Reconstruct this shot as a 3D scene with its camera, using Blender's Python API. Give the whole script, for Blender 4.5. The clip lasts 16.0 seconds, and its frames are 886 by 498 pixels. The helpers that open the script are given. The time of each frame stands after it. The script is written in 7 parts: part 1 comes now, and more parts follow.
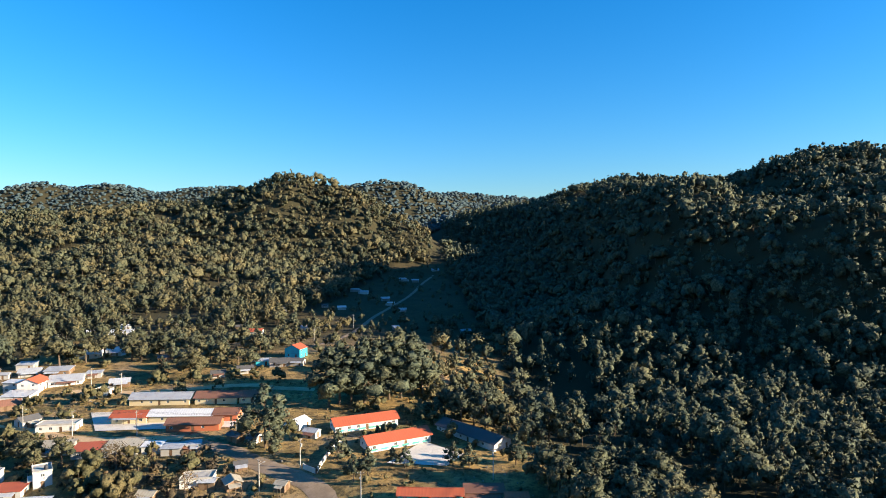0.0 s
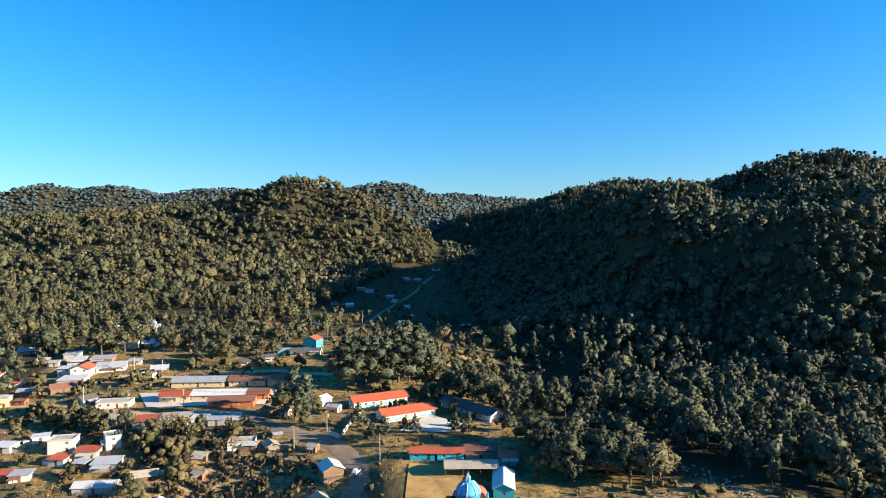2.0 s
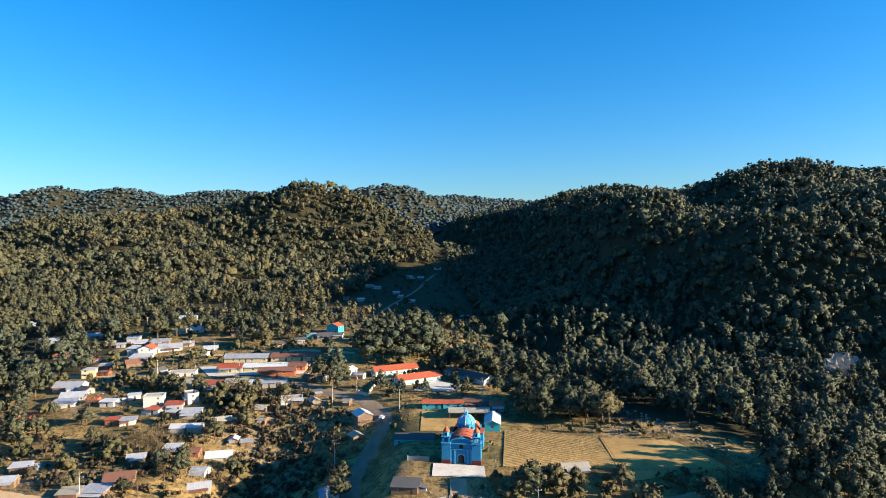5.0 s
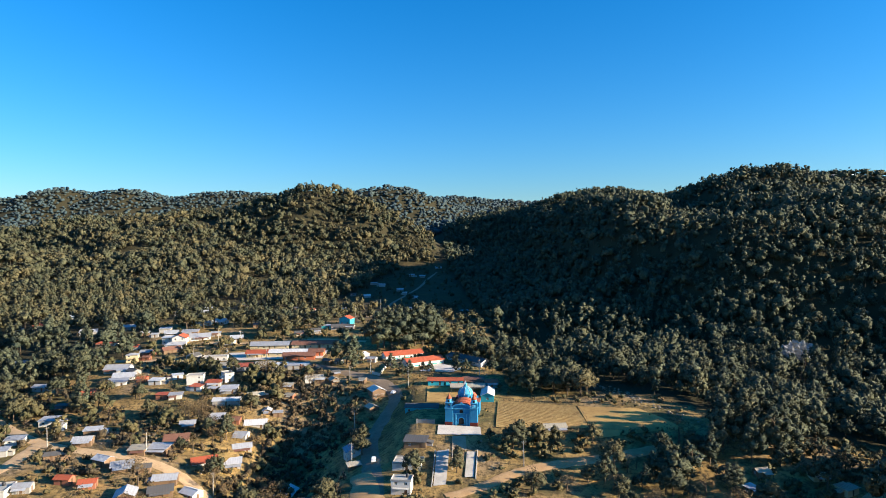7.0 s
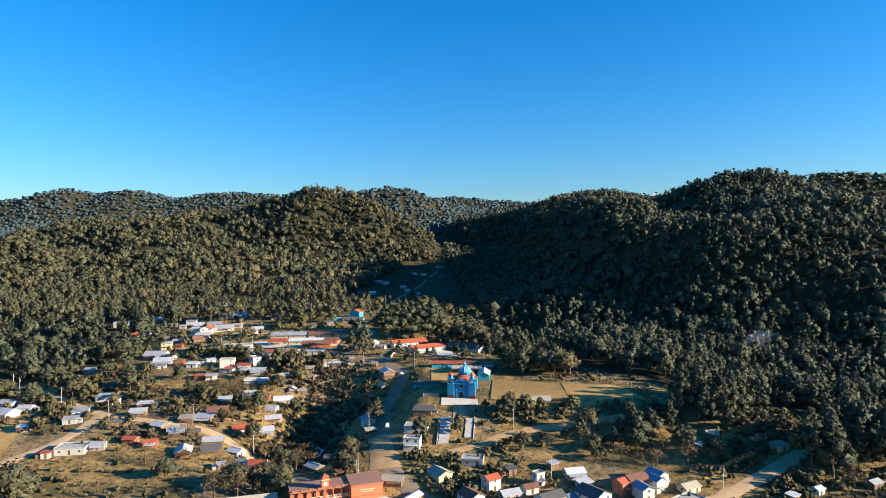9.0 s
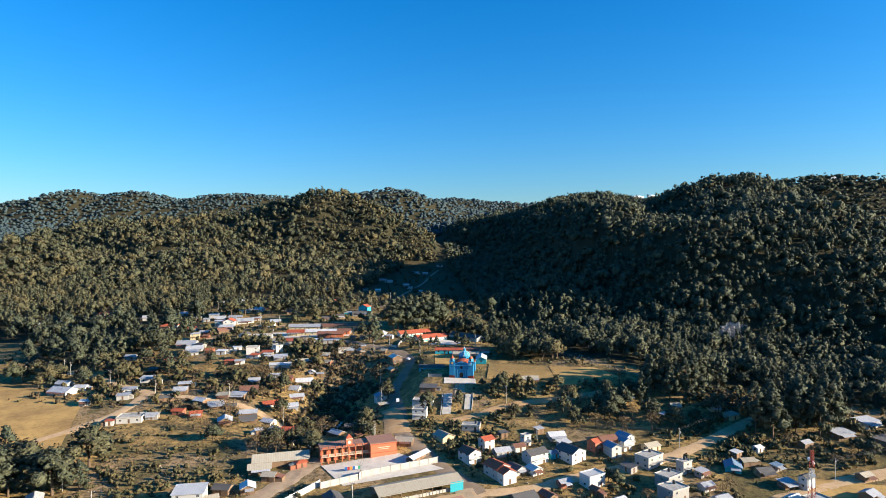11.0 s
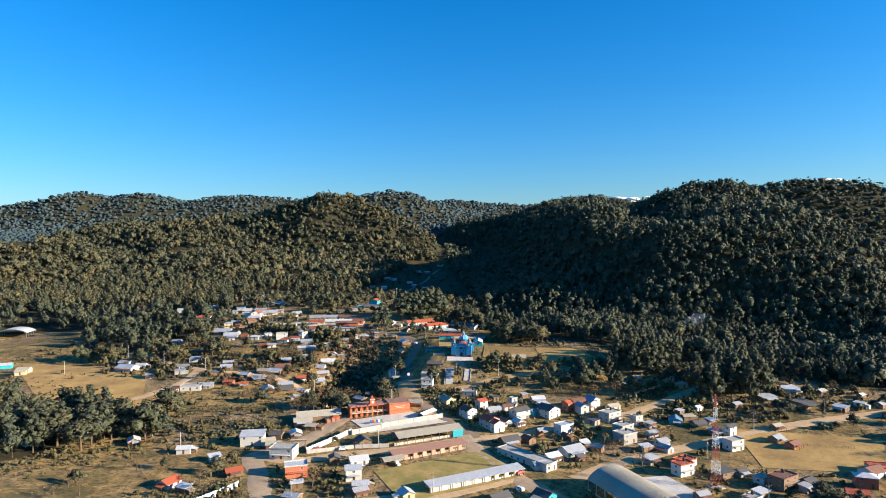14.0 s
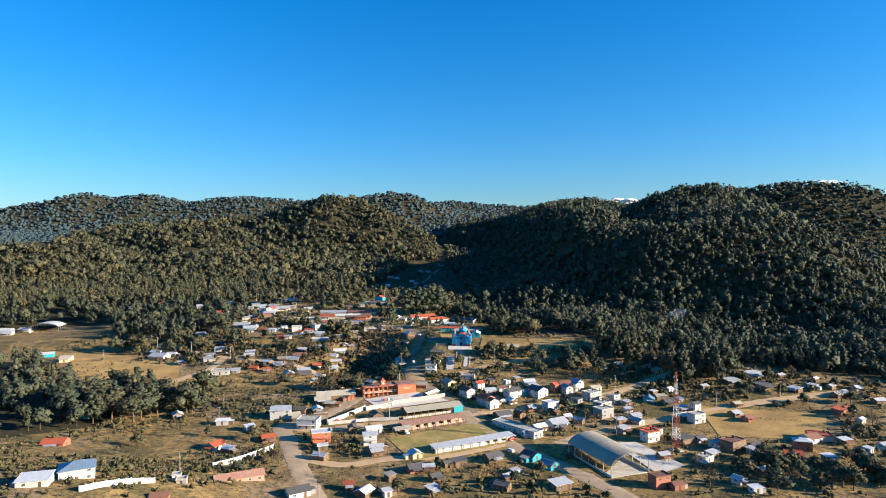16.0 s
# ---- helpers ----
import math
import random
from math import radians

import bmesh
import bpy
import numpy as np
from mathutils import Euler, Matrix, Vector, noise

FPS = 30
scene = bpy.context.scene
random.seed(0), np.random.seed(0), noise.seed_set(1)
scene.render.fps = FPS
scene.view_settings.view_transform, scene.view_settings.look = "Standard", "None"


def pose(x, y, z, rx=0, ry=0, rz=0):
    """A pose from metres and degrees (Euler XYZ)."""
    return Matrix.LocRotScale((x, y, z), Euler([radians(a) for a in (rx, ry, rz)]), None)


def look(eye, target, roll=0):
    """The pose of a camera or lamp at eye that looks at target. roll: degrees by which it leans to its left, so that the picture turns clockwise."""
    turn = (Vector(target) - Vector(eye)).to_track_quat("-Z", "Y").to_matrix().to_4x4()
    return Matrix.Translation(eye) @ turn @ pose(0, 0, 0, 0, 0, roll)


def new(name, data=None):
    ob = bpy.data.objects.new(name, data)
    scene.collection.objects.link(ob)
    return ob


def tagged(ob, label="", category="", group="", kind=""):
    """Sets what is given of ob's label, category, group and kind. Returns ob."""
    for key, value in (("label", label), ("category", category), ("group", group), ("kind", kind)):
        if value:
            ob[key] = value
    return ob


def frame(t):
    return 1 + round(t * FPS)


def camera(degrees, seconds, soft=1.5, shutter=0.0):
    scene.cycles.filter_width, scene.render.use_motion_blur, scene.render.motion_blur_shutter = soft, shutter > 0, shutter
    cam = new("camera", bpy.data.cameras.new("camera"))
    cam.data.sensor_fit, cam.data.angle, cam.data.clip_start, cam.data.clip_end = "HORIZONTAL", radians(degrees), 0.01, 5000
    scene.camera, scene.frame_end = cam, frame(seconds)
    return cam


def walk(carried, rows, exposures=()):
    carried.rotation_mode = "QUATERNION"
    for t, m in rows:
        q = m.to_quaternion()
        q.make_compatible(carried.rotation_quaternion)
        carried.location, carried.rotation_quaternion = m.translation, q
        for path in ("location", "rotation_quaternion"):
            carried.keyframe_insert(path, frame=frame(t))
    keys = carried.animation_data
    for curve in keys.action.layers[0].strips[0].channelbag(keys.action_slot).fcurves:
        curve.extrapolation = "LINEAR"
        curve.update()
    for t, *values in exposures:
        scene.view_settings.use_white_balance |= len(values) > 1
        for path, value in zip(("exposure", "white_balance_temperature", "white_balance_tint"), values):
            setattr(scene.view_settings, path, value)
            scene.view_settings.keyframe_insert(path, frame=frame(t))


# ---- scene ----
PATH = [
    (0.0, pose(0.11, -0.15, 84.92, 89.32, 0.36, -0.36)),
    (0.5, pose(-0.32, -8.14, 85.18, 89.33, 0.37, -0.37)),
    (1.0, pose(-0.75, -17.08, 85.41, 89.34, 0.39, -0.38)),
    (1.5, pose(-1.17, -26.73, 85.61, 89.35, 0.40, -0.38)),
    (2.0, pose(-1.59, -36.89, 85.79, 89.36, 0.41, -0.39)),
    (2.5, pose(-2.01, -47.41, 85.93, 89.37, 0.42, -0.40)),
    (3.0, pose(-2.44, -58.17, 86.05, 89.38, 0.43, -0.41)),
    (3.5, pose(-2.87, -69.09, 86.14, 89.39, 0.44, -0.42)),
    (4.0, pose(-3.31, -80.11, 86.20, 89.40, 0.45, -0.43)),
    (5.0, pose(-4.20, -102.29, 86.26, 89.42, 0.47, -0.45)),
    (6.0, pose(-5.12, -124.55, 86.24, 89.43, 0.48, -0.47)),
    (6.5, pose(-5.59, -135.70, 86.21, 89.44, 0.48, -0.48)),
    (7.0, pose(-6.07, -146.88, 86.17, 89.44, 0.49, -0.49)),
    (8.0, pose(-7.07, -169.36, 86.07, 89.46, 0.49, -0.52)),
    (9.0, pose(-8.10, -192.01, 85.99, 89.47, 0.49, -0.55)),
    (10.0, pose(-9.18, -214.85, 85.92, 89.49, 0.49, -0.57)),
    (11.0, pose(-10.28, -237.83, 85.90, 89.51, 0.48, -0.60)),
    (11.5, pose(-10.85, -249.33, 85.90, 89.52, 0.48, -0.62)),
    (12.0, pose(-11.43, -260.83, 85.92, 89.53, 0.48, -0.63)),
    (13.0, pose(-12.59, -283.76, 85.97, 89.55, 0.46, -0.67)),
    (14.0, pose(-13.77, -306.55, 86.02, 89.58, 0.45, -0.70)),
    (15.0, pose(-14.97, -329.29, 86.03, 89.60, 0.43, -0.74)),
    (16.0, pose(-16.15, -352.32, 85.93, 89.64, 0.41, -0.77)),
]
cam = camera(72.0, 16.0, soft=0.9)
walk(cam, PATH, [(0.0, 1.72, 6600, 10), (7.0, 1.55, 6400, 10), (16.0, 1.43, 6150, 10)])

# ---- daylight: low sun from the right and slightly from behind ----
SUN_ELEVATION, SUN_AZIMUTH = radians(15.8), radians(-13.3)      # azimuth from +x towards +y
world = bpy.data.worlds.new("sky")
scene.world = world
world.use_nodes = True
sky = world.node_tree.nodes.new("ShaderNodeTexSky")
sky.sky_type, sky.sun_disc = "NISHITA", False
sky.sun_elevation, sky.sun_rotation = SUN_ELEVATION, math.pi / 2 - SUN_AZIMUTH
sky.altitude, sky.air_density, sky.dust_density, sky.ozone_density = 1000, 1.5, 0.8, 8.0
deep = world.node_tree.nodes.new("ShaderNodeHueSaturation")
deep.inputs["Saturation"].default_value, deep.inputs["Hue"].default_value = 1.16, 0.502
world.node_tree.links.new(sky.outputs[0], deep.inputs["Color"])
world.node_tree.links.new(deep.outputs[0], world.node_tree.nodes["Background"].inputs[0])
world.node_tree.nodes["Background"].inputs[1].default_value = 0.082
sun = new("sun", bpy.data.lights.new("sun", "SUN"))
sun.data.energy, sun.data.angle, sun.data.color = 5.2, radians(0.53), (1.0, 0.86, 0.65)
toward = Vector((math.cos(SUN_ELEVATION) * math.cos(SUN_AZIMUTH), math.cos(SUN_ELEVATION) * math.sin(SUN_AZIMUTH), math.sin(SUN_ELEVATION)))
sun.matrix_world = look(toward * 300, (0, 0, 0))


# ---- materials ----
def nodes_of(name, rough=0.9, metal=0.0, spec=0.3):
    m = bpy.data.materials.new(name)
    m.use_nodes = True
    b = m.node_tree.nodes["Principled BSDF"]
    b.inputs["Roughness"].default_value, b.inputs["Metallic"].default_value = rough, metal
    b.inputs["Specular IOR Level"].default_value = spec
    return m, m.node_tree, b


def noise_node(tree, size, detail=3.0, rough=0.6, space="Object"):
    if space == "World":
        src = tree.nodes.new("ShaderNodeNewGeometry").outputs["Position"]
    else:
        src = tree.nodes.new("ShaderNodeTexCoord").outputs["Object"]
    n = tree.nodes.new("ShaderNodeTexNoise")
    n.inputs["Scale"].default_value, n.inputs["Detail"].default_value, n.inputs["Roughness"].default_value = 1.0 / size, detail, rough
    tree.links.new(src, n.inputs["Vector"])
    return n.outputs["Fac"]


def ramp(tree, fac, stops):
    r = tree.nodes.new("ShaderNodeValToRGB")
    while len(r.color_ramp.elements) < len(stops):
        r.color_ramp.elements.new(0.5)
    for e, (p, c) in zip(r.color_ramp.elements, stops):
        e.position = p
        e.color = (*c, 1) if len(c) == 3 else c
    tree.links.new(fac, r.inputs[0])
    return r.outputs[0]


def mixed(tree, a, b, fac, blend="MIX"):
    m = tree.nodes.new("ShaderNodeMix")
    m.data_type, m.blend_type = "RGBA", blend
    for sock, v in ((m.inputs[6], a), (m.inputs[7], b), (m.inputs[0], fac)):
        if isinstance(v, bpy.types.NodeSocket):
            tree.links.new(v, sock)
        else:
            sock.default_value = (*v, 1) if isinstance(v, tuple) else v
    return m.outputs[2]


def bump(tree, b, height, strength, distance=0.05):
    n = tree.nodes.new("ShaderNodeBump")
    n.inputs["Strength"].default_value, n.inputs["Distance"].default_value = strength, distance
    tree.links.new(height, n.inputs["Height"])
    tree.links.new(n.outputs[0], b.inputs["Normal"])


def grey(v):
    return (v, v, v)


def painted(name, colour, rough=0.85, dirt=0.5):
    """Rendered or painted wall: slight patches, streaks of dirt, fine relief."""
    m, t, b = nodes_of(name, rough)
    dark = tuple(c * 0.55 + 0.02 for c in colour)
    a = mixed(t, colour, dark, ramp(t, noise_node(t, 2.2, 5), [(0.45, grey(0)), (0.75, grey(dirt))]))
    a = mixed(t, a, tuple(c * 0.66 for c in colour), t.nodes.new("ShaderNodeObjectInfo").outputs["Random"])
    a = mixed(t, a, (0.30, 0.24, 0.17), ramp(t, noise_node(t, 0.5, 4), [(0.55, grey(0)), (0.8, grey(dirt * 0.6))]))
    t.links.new(a, b.inputs["Base Color"])
    bump(t, b, noise_node(t, 0.08, 2), 0.25, 0.02)
    return m


def sheet(name, colour, rust=0.3, rough=0.6, metal=0.06):
    """Corrugated roof sheet: ribs down the slope, sheet to sheet change, rust."""
    m, t, b = nodes_of(name, rough, metal, 0.4)
    co = t.nodes.new("ShaderNodeTexCoord").outputs["Object"]
    w = t.nodes.new("ShaderNodeTexWave")
    w.wave_profile, w.bands_direction = "SIN", "X"
    w.inputs["Scale"].default_value = 2.2
    t.links.new(co, w.inputs["Vector"])
    w2 = t.nodes.new("ShaderNodeTexWave")
    w2.wave_profile, w2.bands_direction = "SAW", "X"
    w2.inputs["Scale"].default_value, w2.inputs["Distortion"].default_value = 0.33, 1.2
    t.links.new(co, w2.inputs["Vector"])
    info = t.nodes.new("ShaderNodeObjectInfo").outputs["Random"]
    a = mixed(t, colour, tuple(c * 0.72 for c in colour), info)
    a = mixed(t, a, tuple(c * 0.6 for c in colour), ramp(t, w2.outputs["Fac"], [(0.0, grey(0)), (1.0, grey(0.45))]))
    a = mixed(t, a, (0.17, 0.085, 0.045), ramp(t, noise_node(t, 1.4, 6), [(0.5, grey(0)), (0.72, grey(rust))]))
    t.links.new(a, b.inputs["Base Color"])
    bump(t, b, w.outputs["Fac"], 0.5, 0.03)
    return m


def foliage(name, dark, light, dry, hue_size=14.0, leaf=1.3):
    """Clumped leaves: change from clump to clump, tree to tree and within the clump."""
    m, t, b = nodes_of(name, 0.8, 0, 0.15)
    island = t.nodes.new("ShaderNodeNewGeometry").outputs["Random Per Island"]
    a = mixed(t, dark, light, island)
    a = mixed(t, a, dry, ramp(t, noise_node(t, hue_size, 2, 0.5, "World"), [(0.42, grey(0)), (0.68, grey(0.75))]))
    fine = noise_node(t, leaf, 3, 0.7, "World")
    a = mixed(t, a, tuple(c * 0.55 for c in dark), ramp(t, fine, [(0.40, grey(0.8)), (0.56, grey(0))]))
    t.links.new(a, b.inputs["Base Color"])
    bump(t, b, fine, 0.7, leaf)
    return m


def bark(name, colour):
    m, t, b = nodes_of(name, 0.95)
    a = mixed(t, colour, tuple(c * 0.45 for c in colour), noise_node(t, 0.4, 4))
    t.links.new(a, b.inputs["Base Color"])
    bump(t, b, noise_node(t, 0.15, 3), 0.6, 0.05)
    return m


def ground_material():
    m, t, b = nodes_of("ground", 1.0, 0, 0.1)
    big, mid, fine = noise_node(t, 60, 4, 0.6, "World"), noise_node(t, 9, 5, 0.65, "World"), noise_node(t, 0.9, 4, 0.7, "World")
    tuft = noise_node(t, 2.2, 6, 0.75, "World")
    a = mixed(t, (0.40, 0.258, 0.095), (0.205, 0.138, 0.058), ramp(t, mid, [(0.38, grey(0)), (0.60, grey(1))]))
    a = mixed(t, a, (0.31, 0.215, 0.125), ramp(t, big, [(0.52, grey(0)), (0.60, grey(0.8))]))
    a = mixed(t, a, (0.105, 0.092, 0.038), ramp(t, noise_node(t, 22, 5, 0.6, "World"), [(0.50, grey(0)), (0.62, grey(0.85))]))
    a = mixed(t, a, (0.075, 0.055, 0.028), ramp(t, tuft, [(0.48, grey(0)), (0.58, grey(0.8))]))
    a = mixed(t, a, (0.46, 0.33, 0.165), ramp(t, fine, [(0.60, grey(0)), (0.74, grey(0.7))]))
    # Woodland floor, and the valley floor past y 320, take a darker brown.
    wood_and_valley = t.nodes.new("ShaderNodeAttribute")
    wood_and_valley.attribute_name = "wood_and_valley"
    a = mixed(t, a, mixed(t, (0.030, 0.029, 0.016), (0.062, 0.052, 0.028), fine), wood_and_valley.outputs["Fac"])
    t.links.new(a, b.inputs["Base Color"])
    bump(t, b, tuft, 0.9, 0.5)
    return m


def earth(name, c1, c2, size=5.0):
    m, t, b = nodes_of(name, 0.95, 0, 0.15)
    a = mixed(t, c1, c2, ramp(t, noise_node(t, size, 5, 0.65, "World"), [(0.35, grey(0)), (0.68, grey(1))]))
    a = mixed(t, a, tuple(c * 0.6 for c in c2), ramp(t, noise_node(t, size * 0.14, 4, 0.7, "World"), [(0.5, grey(0)), (0.75, grey(0.6))]))
    t.links.new(a, b.inputs["Base Color"])
    bump(t, b, noise_node(t, size * 0.08, 3, 0.6, "World"), 0.5, 0.08)
    return m


GROUND = ground_material()
# Blue is raised in the next two leaf colours to imitate hillside haze.
PINE = foliage("pine_needles", (0.046, 0.060, 0.042), (0.104, 0.114, 0.068), (0.120, 0.112, 0.058))
OAK = foliage("oak_leaves", (0.048, 0.056, 0.034), (0.112, 0.114, 0.064), (0.165, 0.126, 0.056), 30)
# Distant haze is put into this colour: bluish, with little contrast.
HAZED_FAR_WOOD = foliage("far_leaves_hazed", (0.040, 0.066, 0.076), (0.056, 0.084, 0.092), (0.066, 0.086, 0.080), 90, 3.0)
SCRUB = foliage("scrub_leaves", (0.095, 0.070, 0.038), (0.215, 0.155, 0.080), (0.27, 0.17, 0.075), 9, 0.4)
BARK = bark("bark", (0.15, 0.105, 0.07))


# ---- the lie of the land ----
def profile(ys, zs, step=5.0, soft=7):
    """A smoothed height profile along y."""
    g = np.arange(-700.0, 4900.0, step)
    z = np.interp(g, ys, zs)
    k = np.ones(soft) / soft
    z = np.convolve(np.pad(z, soft, "edge"), k, "same")[soft:-soft]
    z = np.convolve(np.pad(z, soft, "edge"), k, "same")[soft:-soft]
    return g, z


FLOOR = profile((-700, -400, -200, -100, 0, 25, 70, 100, 145, 165, 190, 250, 330, 420, 600, 850, 1100, 1500, 2200, 4900),
                (-4, -8, -12, -12.5, -9.5, -6.5, -0.5, 1.5, 3, 9, 15, 16.5, 24, 22, 29, 45, 60, 95, 150, 230), soft=5)
EAST_FLOOR = profile((-700, -400, -200, -100, 0, 25, 70, 88, 103, 130, 165, 190, 250, 330, 420, 600, 850, 1100, 1500, 2200, 4900),
                     (-4, -8, -12, -12.5, -9.5, -6.5, -0.5, 3.5, 9.5, 10.8, 12.8, 15, 16.5, 24, 22, 29, 45, 60, 95, 150, 230), soft=3)
# ridges: crest points (x, y, height over the valley floor, half width)
RIDGES = (
    ((375, 330, 50, 104), (385, 430, 98, 154), (405, 600, 134, 163), (470, 850, 114, 186), (400, 960, 103, 251), (327, 1067, 117, 229), (150, 1150, 77, 180), (40, 1330, 46, 120)),
    ((290, 400, 64, 111), (210, 490, 97, 73), (230, 700, 106, 109)),
    ((1250, 1250, 121, 220), (1080, 1290, 164, 220), (958, 1300, 162, 230), (760, 1500, 135, 260)),
    ((5, 925, 20, 90), (-75, 960, 60, 88), (-155, 990, 116, 104), (-245, 1010, 136, 133), (-347, 1060, 101, 190), (-520, 1010, 75, 269), (-640, 1000, 74, 231), (-760, 960, 40, 200)),
    ((-670, 700, 76, 121), (-760, 740, 45, 170)),
    ((-330, 780, 35, 90), (-420, 740, 22, 100)),
    ((-158, -150, 23, 58), (-300, -130, 20, 110)),
    ((-2500, 2300, 40, 300), (-2150, 2500, 62, 300), (-1900, 2600, 132, 300), (-1718, 2650, 184, 300), (-1580, 2680, 156, 300), (-1450, 2690, 174, 300), (-1230, 2700, 138, 300), (-1000, 2750, 168, 300), (-700, 2850, 147, 300)),
    ((-420, 2250, 122, 330), (-190, 2330, 157, 260), (60, 2500, 81, 260)),
    ((60, 2900, 140, 350), (260, 3000, 125, 350), (560, 2950, 112, 300)),
)
HOLLOWS = ((-95, 92, -5, 38, 38), (-70, 112, -15, 23, 52), (-420, 250, -15, 130, 90), (-250, 190, -5, 90, 60), (120, -40, -3, 120, 90), (110, 150, 3, 45, 45), (290, 190, -19, 85, 70), (150, 240, -6, 70, 60), (40, 420, -6, 45, 150), (229, 343, 26, 45, 45), (290, 300, 9, 50, 50), (120, 400, 16, 60, 50), (205, 150, -11, 70, 45), (330, 420, -2, 60, 60), (470, 330, -18, 90, 90), (520, 470, -21, 110, 110), (95, 285, -9, 52, 40), (50, 292, -14, 32, 46), (-380, 680, 14, 80, 80), (-680, 760, -25, 110, 110))


def height(x, y):
    x, y = np.asarray(x, float), np.asarray(y, float)
    total = np.zeros(np.broadcast(x, y).shape)
    for ridge in RIDGES:
        steep = 1.5 if ridge[0][0] in (375, 290) else 1.0        # the near hill has steep flanks
        best = np.zeros_like(total)
        for (ax, ay, ah, aw), (bx, by, bh, bw) in zip(ridge, ridge[1:]):
            ux, uy = bx - ax, by - ay
            s = np.clip(((x - ax) * ux + (y - ay) * uy) / (ux * ux + uy * uy), 0, 1)
            d2 = (x - ax - s * ux) ** 2 + (y - ay - s * uy) ** 2
            w = aw + (bw - aw) * s
            best = np.maximum(best, (ah + (bh - ah) * s) * np.exp(-(d2 / (w * w)) ** steep))
        total += best ** 6
    east = 1 / (1 + np.exp(-np.clip((x + 25) / 2.5, -30, 30)))       # the church terrace
    z = np.interp(y, *FLOOR) * (1 - east) + np.interp(y, *EAST_FLOOR) * east + total ** (1 / 6)
    for cx, cy, h, wx, wy in HOLLOWS:
        z = z + h * np.exp(-((x - cx) / wx) ** 2 - ((y - cy) / wy) ** 2)
    rough = np.clip((total ** (1 / 6) - 4) / 30, 0, 1)
    z = z + rough * (5 * np.sin(x / 37 + 1.3 * np.sin(y / 61)) * np.cos(y / 43 + np.sin(x / 53)) + 2 * np.sin(x / 13 + y / 17))
    west = rough * np.clip((-x - 100) / 150, 0, 1) * np.clip((y - 450) / 150, 0, 1) * np.clip((1500 - y) / 200, 0, 1)
    z = z + west * 6 * np.sin(x / 24 + 1.7 * np.sin(y / 66)) * np.cos(y / 35 + 1.2 * np.sin(x / 58))
    return z


TABLE_X, TABLE_Y = np.arange(-500, 401, 5.0), np.arange(-335, 861, 5.0)
TABLE = height(*np.meshgrid(TABLE_X, TABLE_Y)).tolist()


def ground(x, y):
    """Height of the ground sheet at one place."""
    i, j = (x + 500) / 5, (y + 335) / 5
    a, b = int(i), int(j)
    if not (0 <= i < len(TABLE_X) - 1 and 0 <= j < len(TABLE_Y) - 1):
        return float(height(x, y))
    i, j = i - a, j - b
    return (TABLE[b][a] * (1 - i) + TABLE[b][a + 1] * i) * (1 - j) + (TABLE[b + 1][a] * (1 - i) + TABLE[b + 1][a + 1] * i) * j


def foot_line(y):
    """East edge of the open valley, where the wooded hill begins."""
    return np.interp(y, (-400, -150, 0, 50, 85, 105, 120, 140, 150, 157, 185, 240, 300, 420, 700, 1000), (700, 520, 340, 270, 185, 128, 112, 98, 68, 42, 44, 36, 34, 36, 15, 0))


def west_line(y):
    return np.interp(y, (-400, -150, -60, -20, 20, 60, 110, 150, 190, 250, 300, 350, 410, 440, 560, 700, 900), (-330, -300, -215, -190, -200, -290, -300, -270, -225, -205, -215, -235, -235, -125, -105, -85, -50))


def woods(x, y):
    """1 in the woods, 0 on open land."""
    x, y = np.asarray(x, float), np.asarray(y, float)
    open_land = (x < foot_line(y)) & (x > west_line(y)) & (y < 850)
    apron = (x > -440) & (x < -250) & (y > 105) & (y < 162 + 112 * np.clip((-x - 285) / 60, 0, 1))
    return np.where(open_land | apron, 0.0, 1.0)


# ---- mesh helpers ----
def raw_mesh(name, verts, faces, mats, mat_index=None, smooth=False, normals=None):
    """A mesh from arrays of vertices and of faces with one corner count."""
    me = bpy.data.meshes.new(name)
    verts, faces = np.asarray(verts, np.float32), np.asarray(faces, np.int32)
    n, k = faces.shape
    me.vertices.add(len(verts))
    me.vertices.foreach_set("co", verts.ravel())
    me.loops.add(n * k)
    me.loops.foreach_set("vertex_index", faces.ravel())
    me.polygons.add(n)
    me.polygons.foreach_set("loop_start", np.arange(0, n * k, k, dtype=np.int32))
    if mat_index is not None:
        me.polygons.foreach_set("material_index", np.asarray(mat_index, np.int32))
    me.polygons.foreach_set("use_smooth", np.full(n, smooth))
    me.update(calc_edges=True)
    for m in mats:
        me.materials.append(m)
    if normals is not None:
        at = me.attributes.new("custom_normal", "FLOAT_VECTOR", "POINT")
        at.data.foreach_set("vector", np.ascontiguousarray(normals, np.float32).ravel())
    return me


def spread(a, b, fine, coarse, lo, hi):
    """Grid lines: fine steps between lo and hi, growing outside."""
    mid = list(np.arange(lo, hi + 0.1, fine))
    out, s = [], fine
    p = hi
    while p < b:
        s = min(s * 1.06, coarse)
        p += s
        out.append(p)
    low, s, p = [], fine, lo
    while p > a:
        s = min(s * 1.06, coarse)
        p -= s
        low.append(p)
    return np.array(low[::-1] + mid + out)


